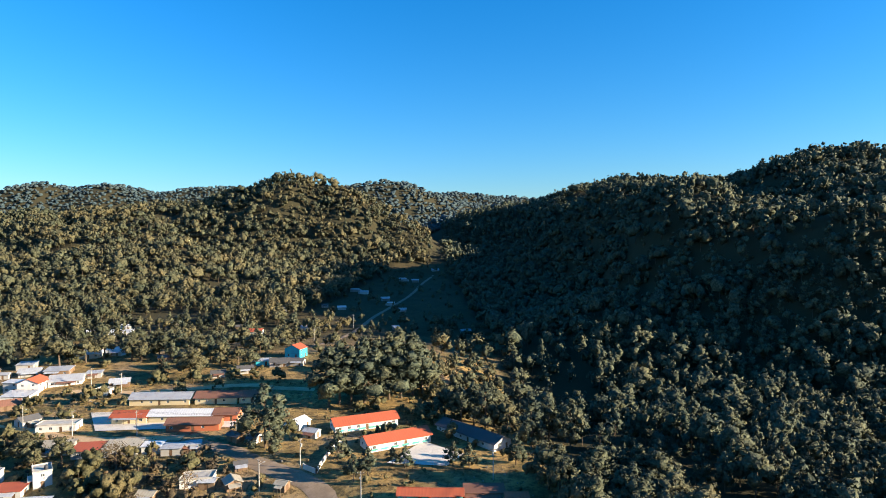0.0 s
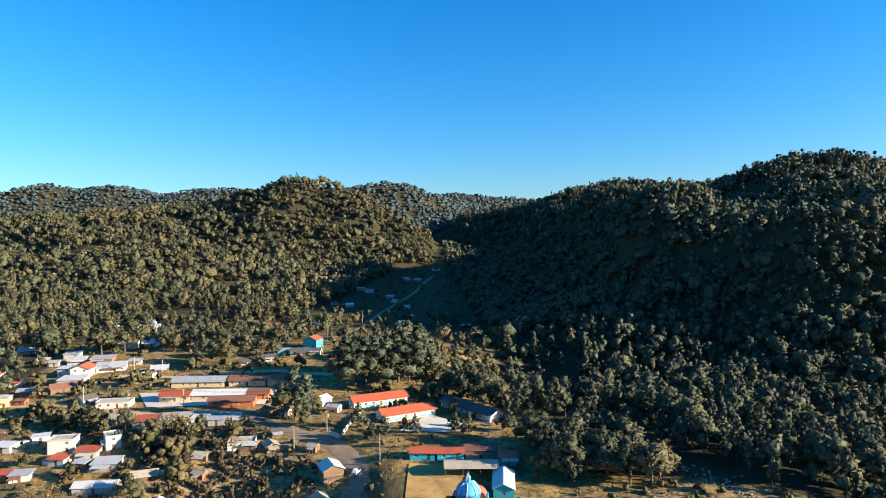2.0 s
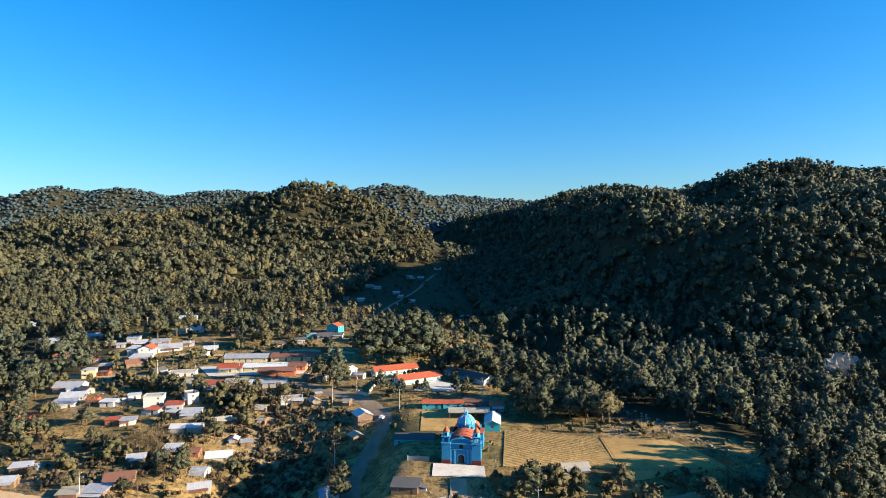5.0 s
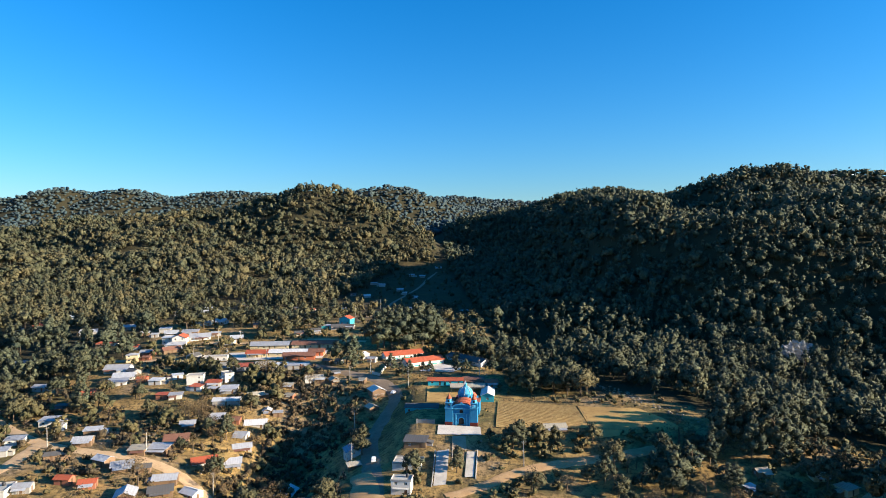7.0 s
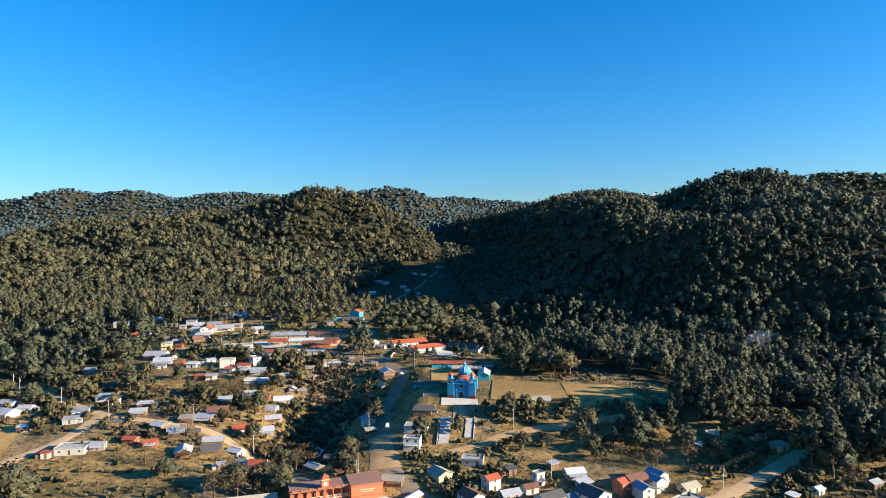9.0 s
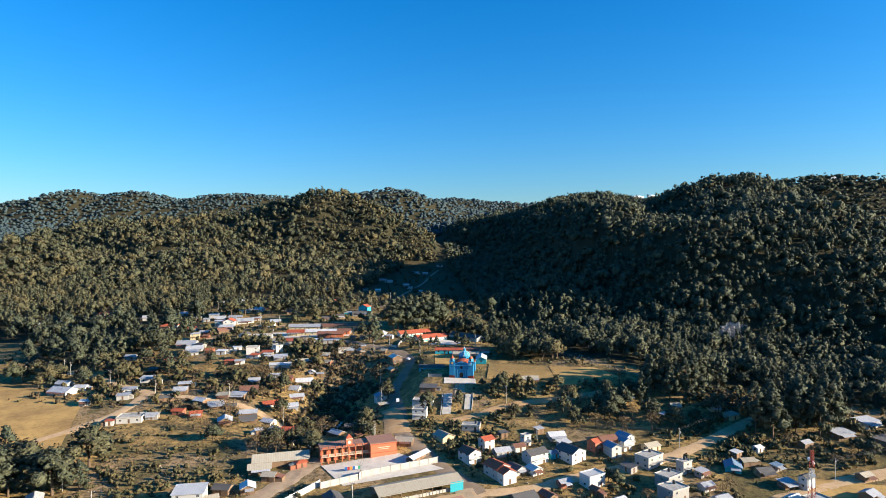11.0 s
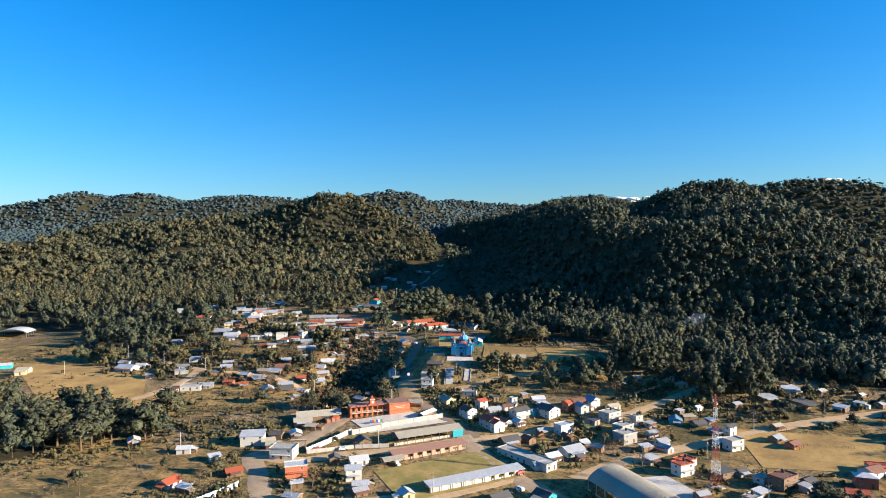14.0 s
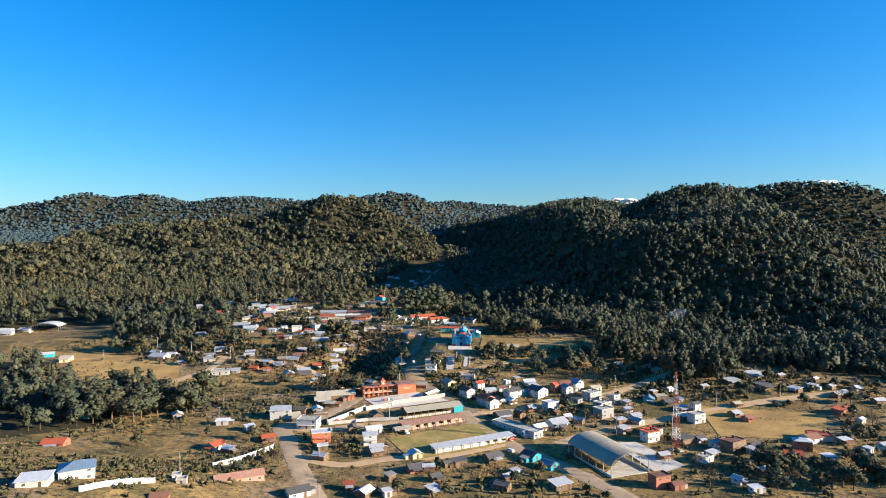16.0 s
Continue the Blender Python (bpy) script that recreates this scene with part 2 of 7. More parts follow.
def build_ground():
    gx, gy = spread(-3600, 3600, 5, 45, -330, 330), spread(-620, 4400, 5, 45, -335, 420)
    X, Y = np.meshgrid(gx, gy)
    Z = height(X, Y)
    nx, ny = len(gx), len(gy)
    i = np.arange(nx * ny).reshape(ny, nx)
    f = np.stack([i[:-1, :-1], i[:-1, 1:], i[1:, 1:], i[1:, :-1]], -1).reshape(-1, 4)
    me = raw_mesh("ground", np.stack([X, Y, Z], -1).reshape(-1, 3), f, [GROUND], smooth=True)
    at = me.attributes.new("wood_and_valley", "FLOAT", "POINT")
    # 1 in the woods, elsewhere climbing to 0.85 up the valley from y 320.
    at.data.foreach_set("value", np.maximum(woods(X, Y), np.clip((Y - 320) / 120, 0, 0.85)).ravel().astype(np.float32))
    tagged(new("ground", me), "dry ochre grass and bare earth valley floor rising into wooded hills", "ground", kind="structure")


build_ground()


# ---- trees ----
def ball():
    """The twelve corners and twenty faces of a round clump."""
    g = (1 + 5 ** 0.5) / 2
    v = np.array([(-1, g, 0), (1, g, 0), (-1, -g, 0), (1, -g, 0), (0, -1, g), (0, 1, g), (0, -1, -g), (0, 1, -g), (g, 0, -1), (g, 0, 1), (-g, 0, -1), (-g, 0, 1)])
    f = np.array([(0, 11, 5), (0, 5, 1), (0, 1, 7), (0, 7, 10), (0, 10, 11), (1, 5, 9), (5, 11, 4), (11, 10, 2), (10, 7, 6), (7, 1, 8),
                  (3, 9, 4), (3, 4, 2), (3, 2, 6), (3, 6, 8), (3, 8, 9), (4, 9, 5), (2, 4, 11), (6, 2, 10), (8, 6, 7), (9, 8, 1)])
    return v / np.linalg.norm(v, axis=1)[:, None], f


def unit(a):
    return a / (np.linalg.norm(a, axis=1)[:, None] + 1e-9)


def leaf_cloud(rng, lumps, cards, size, bodies=True):
    """A crown: uneven leaf clumps over the lumps (centre, radius) and loose sprays of leaves round them.
    Gives corners, faces and the way the leaves turn."""
    c = np.array([l[:3] for l in lumps])
    r = np.array([l[3] for l in lumps])
    mid = np.average(c, axis=0, weights=r ** 2)
    vs, fs, ns, count = [], [], [], 0
    if bodies:
        v, f = ball()
        for ci, ri in zip(c, r):
            q = rng.normal(size=(3, 3))
            turn = np.linalg.qr(q)[0]
            u = v @ turn.T
            p = ci + u * (ri * rng.uniform(0.42, 1.12, 12))[:, None] * np.array([1.0, 1.0, 1.1])
            vs.append(p)
            fs.append((f if np.linalg.det(turn) > 0 else f[:, ::-1]) + count)
            ns.append(unit(0.7 * u + 0.45 * unit(p - mid) + rng.normal(size=(12, 3)) * 0.32))
            count += 12
    if cards:
        pick = rng.choice(len(lumps), cards, p=r ** 2 / np.sum(r ** 2))
        u = rng.normal(size=(cards, 3))
        u[:, 2] = np.abs(u[:, 2]) * np.where(rng.random(cards) < 0.75, 1, -1)
        u = unit(u)
        rad = (r[pick] * rng.uniform(0.7, 1.3, cards))[:, None]
        p = c[pick] + u * rad * np.array([1.0, 1.0, 1.1])
        n = unit(u + rng.normal(size=(cards, 3)) * 0.45)
        t1 = unit(np.cross(n, rng.normal(size=(cards, 3))))
        t2 = np.cross(n, t1)
        out = np.empty((cards, 3, 3))
        for k in range(3):
            a = 2 * math.pi * k / 3 + rng.uniform(-0.4, 0.4, cards)
            w = size * rng.uniform(0.6, 1.35, cards)
            out[:, k] = p + (np.cos(a) * w)[:, None] * t1 + (np.sin(a) * w)[:, None] * t2
        vs.append(out.reshape(-1, 3))
        fs.append(np.arange(cards * 3).reshape(-1, 3) + count)
        ns.append(np.repeat(unit(0.55 * u + 0.5 * unit(p - mid) + 0.5 * n), 3, axis=0))
    return np.concatenate(vs), np.concatenate(fs), np.concatenate(ns)


def crown_lumps(rng, kind, count=30):
    """Lumps of a crown for a tree of height 1."""
    lumps, grow = [], (30 / count) ** 0.45
    if count == 1:
        return [(0, 0, 0.5 if kind != "bush" else 0.4, rng.uniform(0.42, 0.56) if kind != "bush" else rng.uniform(0.32, 0.42))]
    if kind == "pine":
        top, low, wide = 1.0, rng.uniform(0.15, 0.36), rng.uniform(0.19, 0.27)
        for k in range(count):
            f = k / (count - 1)
            h = low + (top - low - 0.06) * f
            w = wide * (1.0 - f ** 1.9) * rng.uniform(0.35, 1.2)
            a = k * 2.4 + rng.uniform(-0.5, 0.5)
            lumps.append((w * math.cos(a), w * math.sin(a), h + rng.uniform(-0.03, 0.03), grow * (0.045 + 0.055 * (1 - f) * rng.uniform(0.5, 1.2))))
        lumps.append((0, 0, 0.94, 0.055))
    elif kind == "oak":
        for k in range(count):
            a, q = k * 2.4 + rng.uniform(-0.4, 0.4), math.sqrt((k + 0.5) / count)
            w = 0.31 * q * rng.uniform(0.75, 1.1)
            lumps.append((w * math.cos(a), w * math.sin(a), 0.84 - 0.36 * q * q + rng.uniform(-0.14, 0.06), grow * rng.uniform(0.06, 0.13)))
    else:  # bush
        for k in range(count):
            a, q = k * 2.4 + rng.uniform(-0.5, 0.5), math.sqrt((k + 0.5) / count) * rng.uniform(0.6, 1.15)
            lumps.append((0.5 * q * math.cos(a), 0.5 * q * math.sin(a), rng.uniform(0.15, 0.85) * (1 - 0.45 * q * q), grow * rng.uniform(0.07, 0.16)))
    return lumps


def limb(p, q, r0, r1, n=5):
    """A tapered round limb from p to q, as vertices and quads."""
    p, q = Vector(p), Vector(q)
    z = (q - p).normalized()
    x = z.orthogonal().normalized()
    y = z.cross(x)
    vs = [c + r * (math.cos(2 * math.pi * k / n) * x + math.sin(2 * math.pi * k / n) * y) for c, r in ((p, r0), (q, r1)) for k in range(n)]
    return [tuple(v) for v in vs], [(k, (k + 1) % n, n + (k + 1) % n, n + k) for k in range(n)]


def trunk_parts(rng, kind, lumps):
    """Trunk and limbs of a tree of height 1."""
    out = []
    if kind == "pine":
        out.append(limb((0, 0, -0.04), (0.01, 0, 0.5), 0.017, 0.012))
        out.append(limb((0.01, 0, 0.5), (0, 0.005, 0.96), 0.012, 0.003))
        stops = lumps[0:18:3]
        base = 0.0
    else:
        out.append(limb((0, 0, -0.05), (0.015, 0.01, 0.36), 0.026, 0.019))
        stops = lumps[::5]
        base = 0.34
    for l in stops:
        z0 = max(l[2] - 0.12, 0.3) if not base else base
        out.append(limb((0.008, 0.004, z0), (l[0] * 0.9, l[1] * 0.9, l[2]), 0.011, 0.003, 4))
    return out


def joined(pieces):
    vs, fs = [], []
    for v, f in pieces:
        o = len(vs)
        vs += v
        fs += [tuple(i + o for i in q) for q in f]
    return vs, fs


def forest(name, label, xy, kinds, heights, clumps, cards, size, leaf, seed, trunks=True, bodies=True, wide=1.0):
    """Uncounted trees over a stretch of hillside, as one mesh."""
    rng = np.random.default_rng(seed)
    z = height(xy[:, 0], xy[:, 1])
    n = len(xy)
    h = heights[0] + (heights[1] - heights[0]) * rng.beta(1.3, 1.6, n)
    turn = rng.uniform(0, 2 * math.pi, n)
    fat = wide * rng.uniform(0.8, 1.2, n)
    sorts = 9
    kind = rng.integers(0, sorts, n)
    verts, faces, turns, mats, count = [], [], [], [], 0
    ang = np.arange(3) * 2 * math.pi / 3
    ring = np.stack([np.cos(ang), np.sin(ang), 0 * ang], -1)
    stem_v = np.concatenate([ring * 0.018 + np.array([0, 0, -0.03]), [[0.0, 0.0, 0.8]]])
    stem_f = np.array([(0, 1, 3), (1, 2, 3), (2, 0, 3)])
    for k in range(sorts):
        kd = kinds[k % len(kinds)]
        tv, tf, tn = leaf_cloud(rng, crown_lumps(rng, kd, clumps), cards, size * (1.0 if kd == "pine" else 1.25), bodies)
        tm = np.zeros(len(tf), np.int32)
        if trunks:
            tf = np.concatenate([tf, stem_f + len(tv)])
            tv, tn = np.concatenate([tv, stem_v]), np.concatenate([tn, unit(ring), [[0.0, 0.0, 1.0]]])
            tm = np.concatenate([tm, np.ones(3, np.int32)])
        idx = np.nonzero(kind == k)[0]
        if not len(idx):
            continue
        ca, sa = np.cos(turn[idx])[:, None], np.sin(turn[idx])[:, None]
        s, f = h[idx][:, None], (h[idx] * fat[idx])[:, None]
        verts.append(np.stack([(ca * tv[:, 0] - sa * tv[:, 1]) * f + xy[idx, 0][:, None], (sa * tv[:, 0] + ca * tv[:, 1]) * f + xy[idx, 1][:, None],
                               tv[:, 2] * s + z[idx][:, None]], -1).reshape(-1, 3))
        turns.append(np.stack([ca * tn[:, 0] - sa * tn[:, 1], sa * tn[:, 0] + ca * tn[:, 1], np.broadcast_to(tn[:, 2], (len(idx), len(tn)))], -1).reshape(-1, 3))
        faces.append((tf[None] + (np.arange(len(idx)) * len(tv))[:, None, None] + count).reshape(-1, 3))
        mats.append(np.tile(tm, len(idx)))
        count += len(idx) * len(tv)
    me = raw_mesh(name, np.concatenate(verts), np.concatenate(faces), [leaf, BARK], np.concatenate(mats), smooth=True, normals=np.concatenate(turns))
    tagged(new(name, me), label, "forest", kind="stuff")
    return n


def scatter(seed, x0, x1, y0, y1, spacing):
    rng = np.random.default_rng(seed)
    gx, gy = np.meshgrid(np.arange(x0, x1, spacing), np.arange(y0, y1, spacing))
    p = np.stack([gx.ravel(), gy.ravel()], -1) + rng.uniform(-0.48, 0.48, (gx.size, 2)) * spacing
    return p, rng


def seen_slope(p):
    """Thins the slopes that fall away from the valley."""
    d = p - np.array([0.0, -250.0])
    d = d / np.linalg.norm(d, axis=1)[:, None] * 12
    return height(p[:, 0] + d[:, 0], p[:, 1] + d[:, 1]) - height(p[:, 0], p[:, 1])


def in_cone(p, slack=40):
    """The land that opens ahead of the flight."""
    return np.abs(p[:, 0] + 10) < (p[:, 1] + 360) * 0.80 + slack


def clearing(p):
    """Stony breaks and small clearings on the slopes."""
    s = np.sin(p[:, 0] / 71 + 2 * np.sin(p[:, 1] / 90)) * np.sin(p[:, 1] / 57 + np.sin(p[:, 0] / 83))
    return s > 0.80




# ---- building kit ----
ROOFS = {
    "G": (sheet("galvanised_sheet", (0.44, 0.45, 0.47), 0.35), "grey corrugated metal"),
    "W": (sheet("bright_sheet", (0.66, 0.655, 0.645), 0.2, 0.5), "pale new corrugated metal"),
    "R": (sheet("red_sheet", (0.47, 0.105, 0.045), 0.25, 0.7, 0.0), "orange-red painted metal"),
    "B": (sheet("rust_sheet", (0.25, 0.115, 0.075), 0.7, 0.8, 0.1), "rust-brown metal"),
    "D": (sheet("dark_sheet", (0.105, 0.102, 0.10), 0.2, 0.85, 0.0), "dark grey metal"),
    "U": (sheet("blue_sheet", (0.19, 0.28, 0.38), 0.2, 0.5, 0.1), "grey-blue metal"),
    "C": (earth("roof_concrete", (0.46, 0.43, 0.38), (0.30, 0.28, 0.25), 2.0), "flat grey concrete"),
    "P": (sheet("faded_red_sheet", (0.42, 0.22, 0.15), 0.35, 0.8, 0.0), "faded red-brown metal"),
    "T": (sheet("fibre_sheet", (0.43, 0.38, 0.29), 0.25, 0.9, 0.0), "weathered tan fibre-cement"),
}
WALLS = {
    "w": (painted("whitewash", (0.64, 0.61, 0.555)), "white rendered"),
    "y": (painted("cream_paint", (0.68, 0.55, 0.33)), "cream painted"),
    "o": (painted("orange_paint", (0.56, 0.165, 0.078)), "orange painted"),
    "b": (painted("brick_red", (0.38, 0.145, 0.085)), "red brick"),
    "g": (painted("block_grey", (0.40, 0.375, 0.34)), "grey block"),
    "k": (painted("plank_brown", (0.23, 0.145, 0.085)), "brown timber"),
    "p": (painted("pink_tan_paint", (0.52, 0.36, 0.26)), "pinkish tan"),
    "t": (painted("turquoise_paint", (0.035, 0.42, 0.50)), "turquoise painted"),
}
DOOR = painted("door_paint", (0.16, 0.09, 0.05))
FRAME = painted("window_frame_paint", (0.55, 0.53, 0.50))
TIMBER = bark("post_timber", (0.20, 0.14, 0.09))
CONCRETE = earth("concrete", (0.52, 0.48, 0.42), (0.40, 0.37, 0.32), 3.0)
STEEL, _t, _b = nodes_of("steel", 0.45, 0.7, 0.5)
_b.inputs["Base Color"].default_value = (0.42, 0.43, 0.44, 1)
GLASS, _t, _b = nodes_of("window_glass", 0.08, 0.0, 0.5)
_b.inputs["Base Color"].default_value = (0.30, 0.34, 0.36, 1)
_b.inputs["Transmission Weight"].default_value = 0.75


class Solid:
    """Collects faces of one part."""

    def __init__(self):
        self.v, self.f = [], []

    def add(self, pts, faces):
        o = len(self.v)
        self.v += [tuple(p) for p in pts]
        self.f += [tuple(i + o for i in q) for q in faces]
        return self

    def box(self, x0, x1, y0, y1, z0, z1):
        return self.add([(x, y, z) for z in (z0, z1) for y in (y0, y1) for x in (x0, x1)],
                        [(0, 2, 3, 1), (4, 5, 7, 6), (0, 1, 5, 4), (2, 6, 7, 3), (1, 3, 7, 5), (0, 4, 6, 2)])

    def slab(self, quad, thick):
        """A sheet over four corners, with its thickness below."""
        low = [(p[0], p[1], p[2] - thick) for p in quad]
        n = len(quad)
        return self.add(list(quad) + low, [tuple(range(n)), tuple(range(2 * n - 1, n - 1, -1))] + [(i, n + i, n + (i + 1) % n, (i + 1) % n) for i in range(n)])

    def tube(self, p, q, r0, r1, n=8, caps=True):
        v, f = limb(p, q, r0, r1, n)
        return self.add(v, f + ([tuple(range(n))[::-1], tuple(range(n, 2 * n))] if caps else []))

    def lathe(self, rings, n=16, x=0, y=0):
        """A turned form from (radius, z) rings."""
        pts = [(x + r * math.cos(2 * math.pi * (k + 0.5) / n), y + r * math.sin(2 * math.pi * (k + 0.5) / n), z) for r, z in rings for k in range(n)]
        fs = [(j * n + k, j * n + (k + 1) % n, (j + 1) * n + (k + 1) % n, (j + 1) * n + k) for j in range(len(rings) - 1) for k in range(n)]
        return self.add(pts, fs + [tuple(range(n))[::-1], tuple(range((len(rings) - 1) * n, len(rings) * n))])

    def mesh(self, name, material, smooth=False):
        me = bpy.data.meshes.new(name)
        me.from_pydata(self.v, [], self.f)
        me.materials.append(material)
        if smooth:
            me.polygons.foreach_set("use_smooth", [True] * len(me.polygons))
        me.update()
        return me


def part(name, solid, material, parent, label="", at=None, smooth=False):
    """One mesh object under a thing or a part; solid may be a finished mesh."""
    me = solid if isinstance(solid, bpy.types.Mesh) else solid.mesh(name, material, smooth)
    ob = new(name, me)
    ob.parent = parent
    if at is not None:
        ob.matrix_basis = at
    return tagged(ob, label)


def thing(name, x, y, z, yaw, label, category, group="", kind=""):
    ob = new(name)
    ob.matrix_basis = pose(x, y, z, 0, 0, yaw)
    ob.empty_display_size = 0.5
    return tagged(ob, label, category, group, kind)


def panel(s, o, u, n, length, z0, z1, holes, thick=0.2):
    """A wall from o along the unit u, outward normal n, with openings (a, b, low, high) through it."""
    us = sorted({0.0, length, *[a for h in holes for a in h[:2]]})
    zs = sorted({z0, z1, *[a for h in holes for a in h[2:]]})

    def at(a, z, depth):
        return (o[0] + u[0] * a - n[0] * depth, o[1] + u[1] * a - n[1] * depth, z)
    for a, b in zip(us, us[1:]):
        for c, e in zip(zs, zs[1:]):
            if any(h[0] <= a and b <= h[1] and h[2] <= c and e <= h[3] for h in holes):
                continue
            s.add([at(a, c, 0), at(b, c, 0), at(b, e, 0), at(a, e, 0)], [(0, 1, 2, 3)])
            s.add([at(a, c, thick), at(b, c, thick), at(b, e, thick), at(a, e, thick)], [(3, 2, 1, 0)])
    for a, b, c, e in holes:
        ring = [(a, c), (b, c), (b, e), (a, e)]
        s.add([at(*p, 0) for p in ring] + [at(*p, thick) for p in ring], [(i, 4 + i, 4 + (i + 1) % 4, (i + 1) % 4) for i in range(4)])
    s.add([at(0, z1, 0), at(length, z1, 0), at(length, z1, thick), at(0, z1, thick)], [(0, 1, 2, 3)])


MESHES = {}


def shared(key, make):
    if key not in MESHES:
        MESHES[key] = make()
    return MESHES[key]


def window_meshes(w, h):
    def frame_mesh():
        s = Solid()
        for x0, x1, z0, z1 in ((0, w, 0, 0.07), (0, w, h - 0.07, h), (0, 0.07, 0.07, h - 0.07), (w - 0.07, w, 0.07, h - 0.07), (w / 2 - 0.03, w / 2 + 0.03, 0.07, h - 0.07)):
            s.box(x0, x1, -0.03, 0.03, z0, z1)
        return s.mesh("window", FRAME)

    def pane_mesh():
        return Solid().box(0.05, w - 0.05, -0.006, 0.006, 0.05, h - 0.05).mesh("pane", GLASS)
    return shared(("frame", w, h), frame_mesh), shared(("pane", w, h), pane_mesh)


def door_mesh(w, h):
    def make():
        s = Solid().box(0.02, w - 0.02, -0.03, 0.03, 0, h - 0.02)
        for z0, z1 in ((0.15, h * 0.45), (h * 0.52, h - 0.18)):
            s.box(0.14, w - 0.14, -0.05, -0.03, z0, z1)
        return s.mesh("door", DOOR)
    return shared(("door", w, h), make)


def fill_side(parent, o, u, n, yaw, holes):
    """Windows and doors into the openings of one wall."""
    for a, b, c, e in holes:
        m = pose(o[0] + u[0] * a - n[0] * 0.09, o[1] + u[1] * a - n[1] * 0.09, c, 0, 0, yaw)
        w, h = round(b - a, 2), round(e - c, 2)
        if c <= 0.05:
            part("door", door_mesh(w, h), DOOR, parent, at=m)
        else:
            fm, pm = window_meshes(w, h)
            win = part("window", fm, FRAME, parent, at=m)
            part("pane", pm, GLASS, win)


TAKEN = []                                       # circles of built-over land: x, y, radius


def base_height(x, y, yaw, w, d):
    n = max(1, round(max(w, d) / max(min(w, d), 3)))
    for q in range(n):
        f = (q + 0.5) / n - 0.5
        a, b = (f * w, 0) if w >= d else (0, f * d)
        TAKEN.append((x + a * math.cos(radians(yaw)) - b * math.sin(radians(yaw)), y + a * math.sin(radians(yaw)) + b * math.cos(radians(yaw)), 0.62 * max(min(w, d), max(w, d) / n) + 1.0))
    c, s = math.cos(radians(yaw)), math.sin(radians(yaw))
    return min(ground(x + c * a * w / 2 - s * b * d / 2, y + s * a * w / 2 + c * b * d / 2) for a in (-1, 0, 1) for b in (-1, 0, 1)) + 0.15


def row_holes(length, floors, storey, door, spacing=3.4, rng=random.Random(41)):
    n = max(1, int(length / spacing))
    out = []
    for f in range(floors):
        for k in range(n):
            c = length * (k + 0.5) / n
            if f == 0 and door and k == n // 2:
                out.append((c - 0.5, c + 0.5, 0.0, 2.05))
            elif length / n > 1.8 and rng.random() < 0.72:
                out.append((c - 0.55, c + 0.55, f * storey + 1.0, f * storey + 1.95))
    return out


def roof_part(parent, form, w, d, h, rise, over, material, thick=0.1):
    """Roof sheets with overhang, ridge cap and thickness."""
    s = Solid()
    a, b = w / 2 + over, d / 2 + over
    if form == "g":
        k = h - rise * over / (d / 2)
        s.slab([(-a, -b, k), (a, -b, k), (a, 0, h + rise), (-a, 0, h + rise)], thick)
        s.slab([(-a, 0, h + rise), (a, 0, h + rise), (a, b, k), (-a, b, k)], thick)
        s.box(-a, a, -0.16, 0.16, h + rise - 0.02, h + rise + 0.05)
    elif form == "v":
        k = h - rise * over / (w / 2)
        s.slab([(-a, -b, k), (0, -b, h + rise), (0, b, h + rise), (-a, b, k)], thick)
        s.slab([(0, -b, h + rise), (a, -b, k), (a, b, k), (0, b, h + rise)], thick)
        s.box(-0.16, 0.16, -b, b, h + rise - 0.02, h + rise + 0.05)
    elif form == "s":
        s.slab([(-a, -b, h + 0.1), (a, -b, h + 0.1), (a, b, h + rise + 0.1), (-a, b, h + rise + 0.1)], thick)
    elif form == "h":
        k, r = h - 0.1, max(w - d, 0.6) / 2
        s.slab([(-a, -b, k), (a, -b, k), (r, 0, h + rise), (-r, 0, h + rise)], thick)
        s.slab([(a, b, k), (-a, b, k), (-r, 0, h + rise), (r, 0, h + rise)], thick)
        s.slab([(a, -b, k), (a, b, k), (r, 0, h + rise)], thick)
        s.slab([(-a, b, k), (-a, -b, k), (-r, 0, h + rise)], thick)
    else:
        s.box(-w / 2 - 0.15, w / 2 + 0.15, -d / 2 - 0.15, d / 2 + 0.15, h, h + 0.18)
        for x0, x1, y0, y1 in ((-w / 2 - 0.15, w / 2 + 0.15, -d / 2 - 0.15, -d / 2 + 0.02), (-w / 2 - 0.15, w / 2 + 0.15, d / 2 - 0.02, d / 2 + 0.15),
                               (-w / 2 - 0.15, -w / 2 + 0.02, -d / 2 + 0.02, d / 2 - 0.02), (w / 2 - 0.02, w / 2 + 0.15, -d / 2 + 0.02, d / 2 - 0.02)):
            s.box(x0, x1, y0, y1, h + 0.18, h + 0.55)
    return part("roof", s, material, parent)


SHAPES = {"g": "gabled", "v": "gabled", "s": "sloping", "h": "hipped", "f": "flat"}


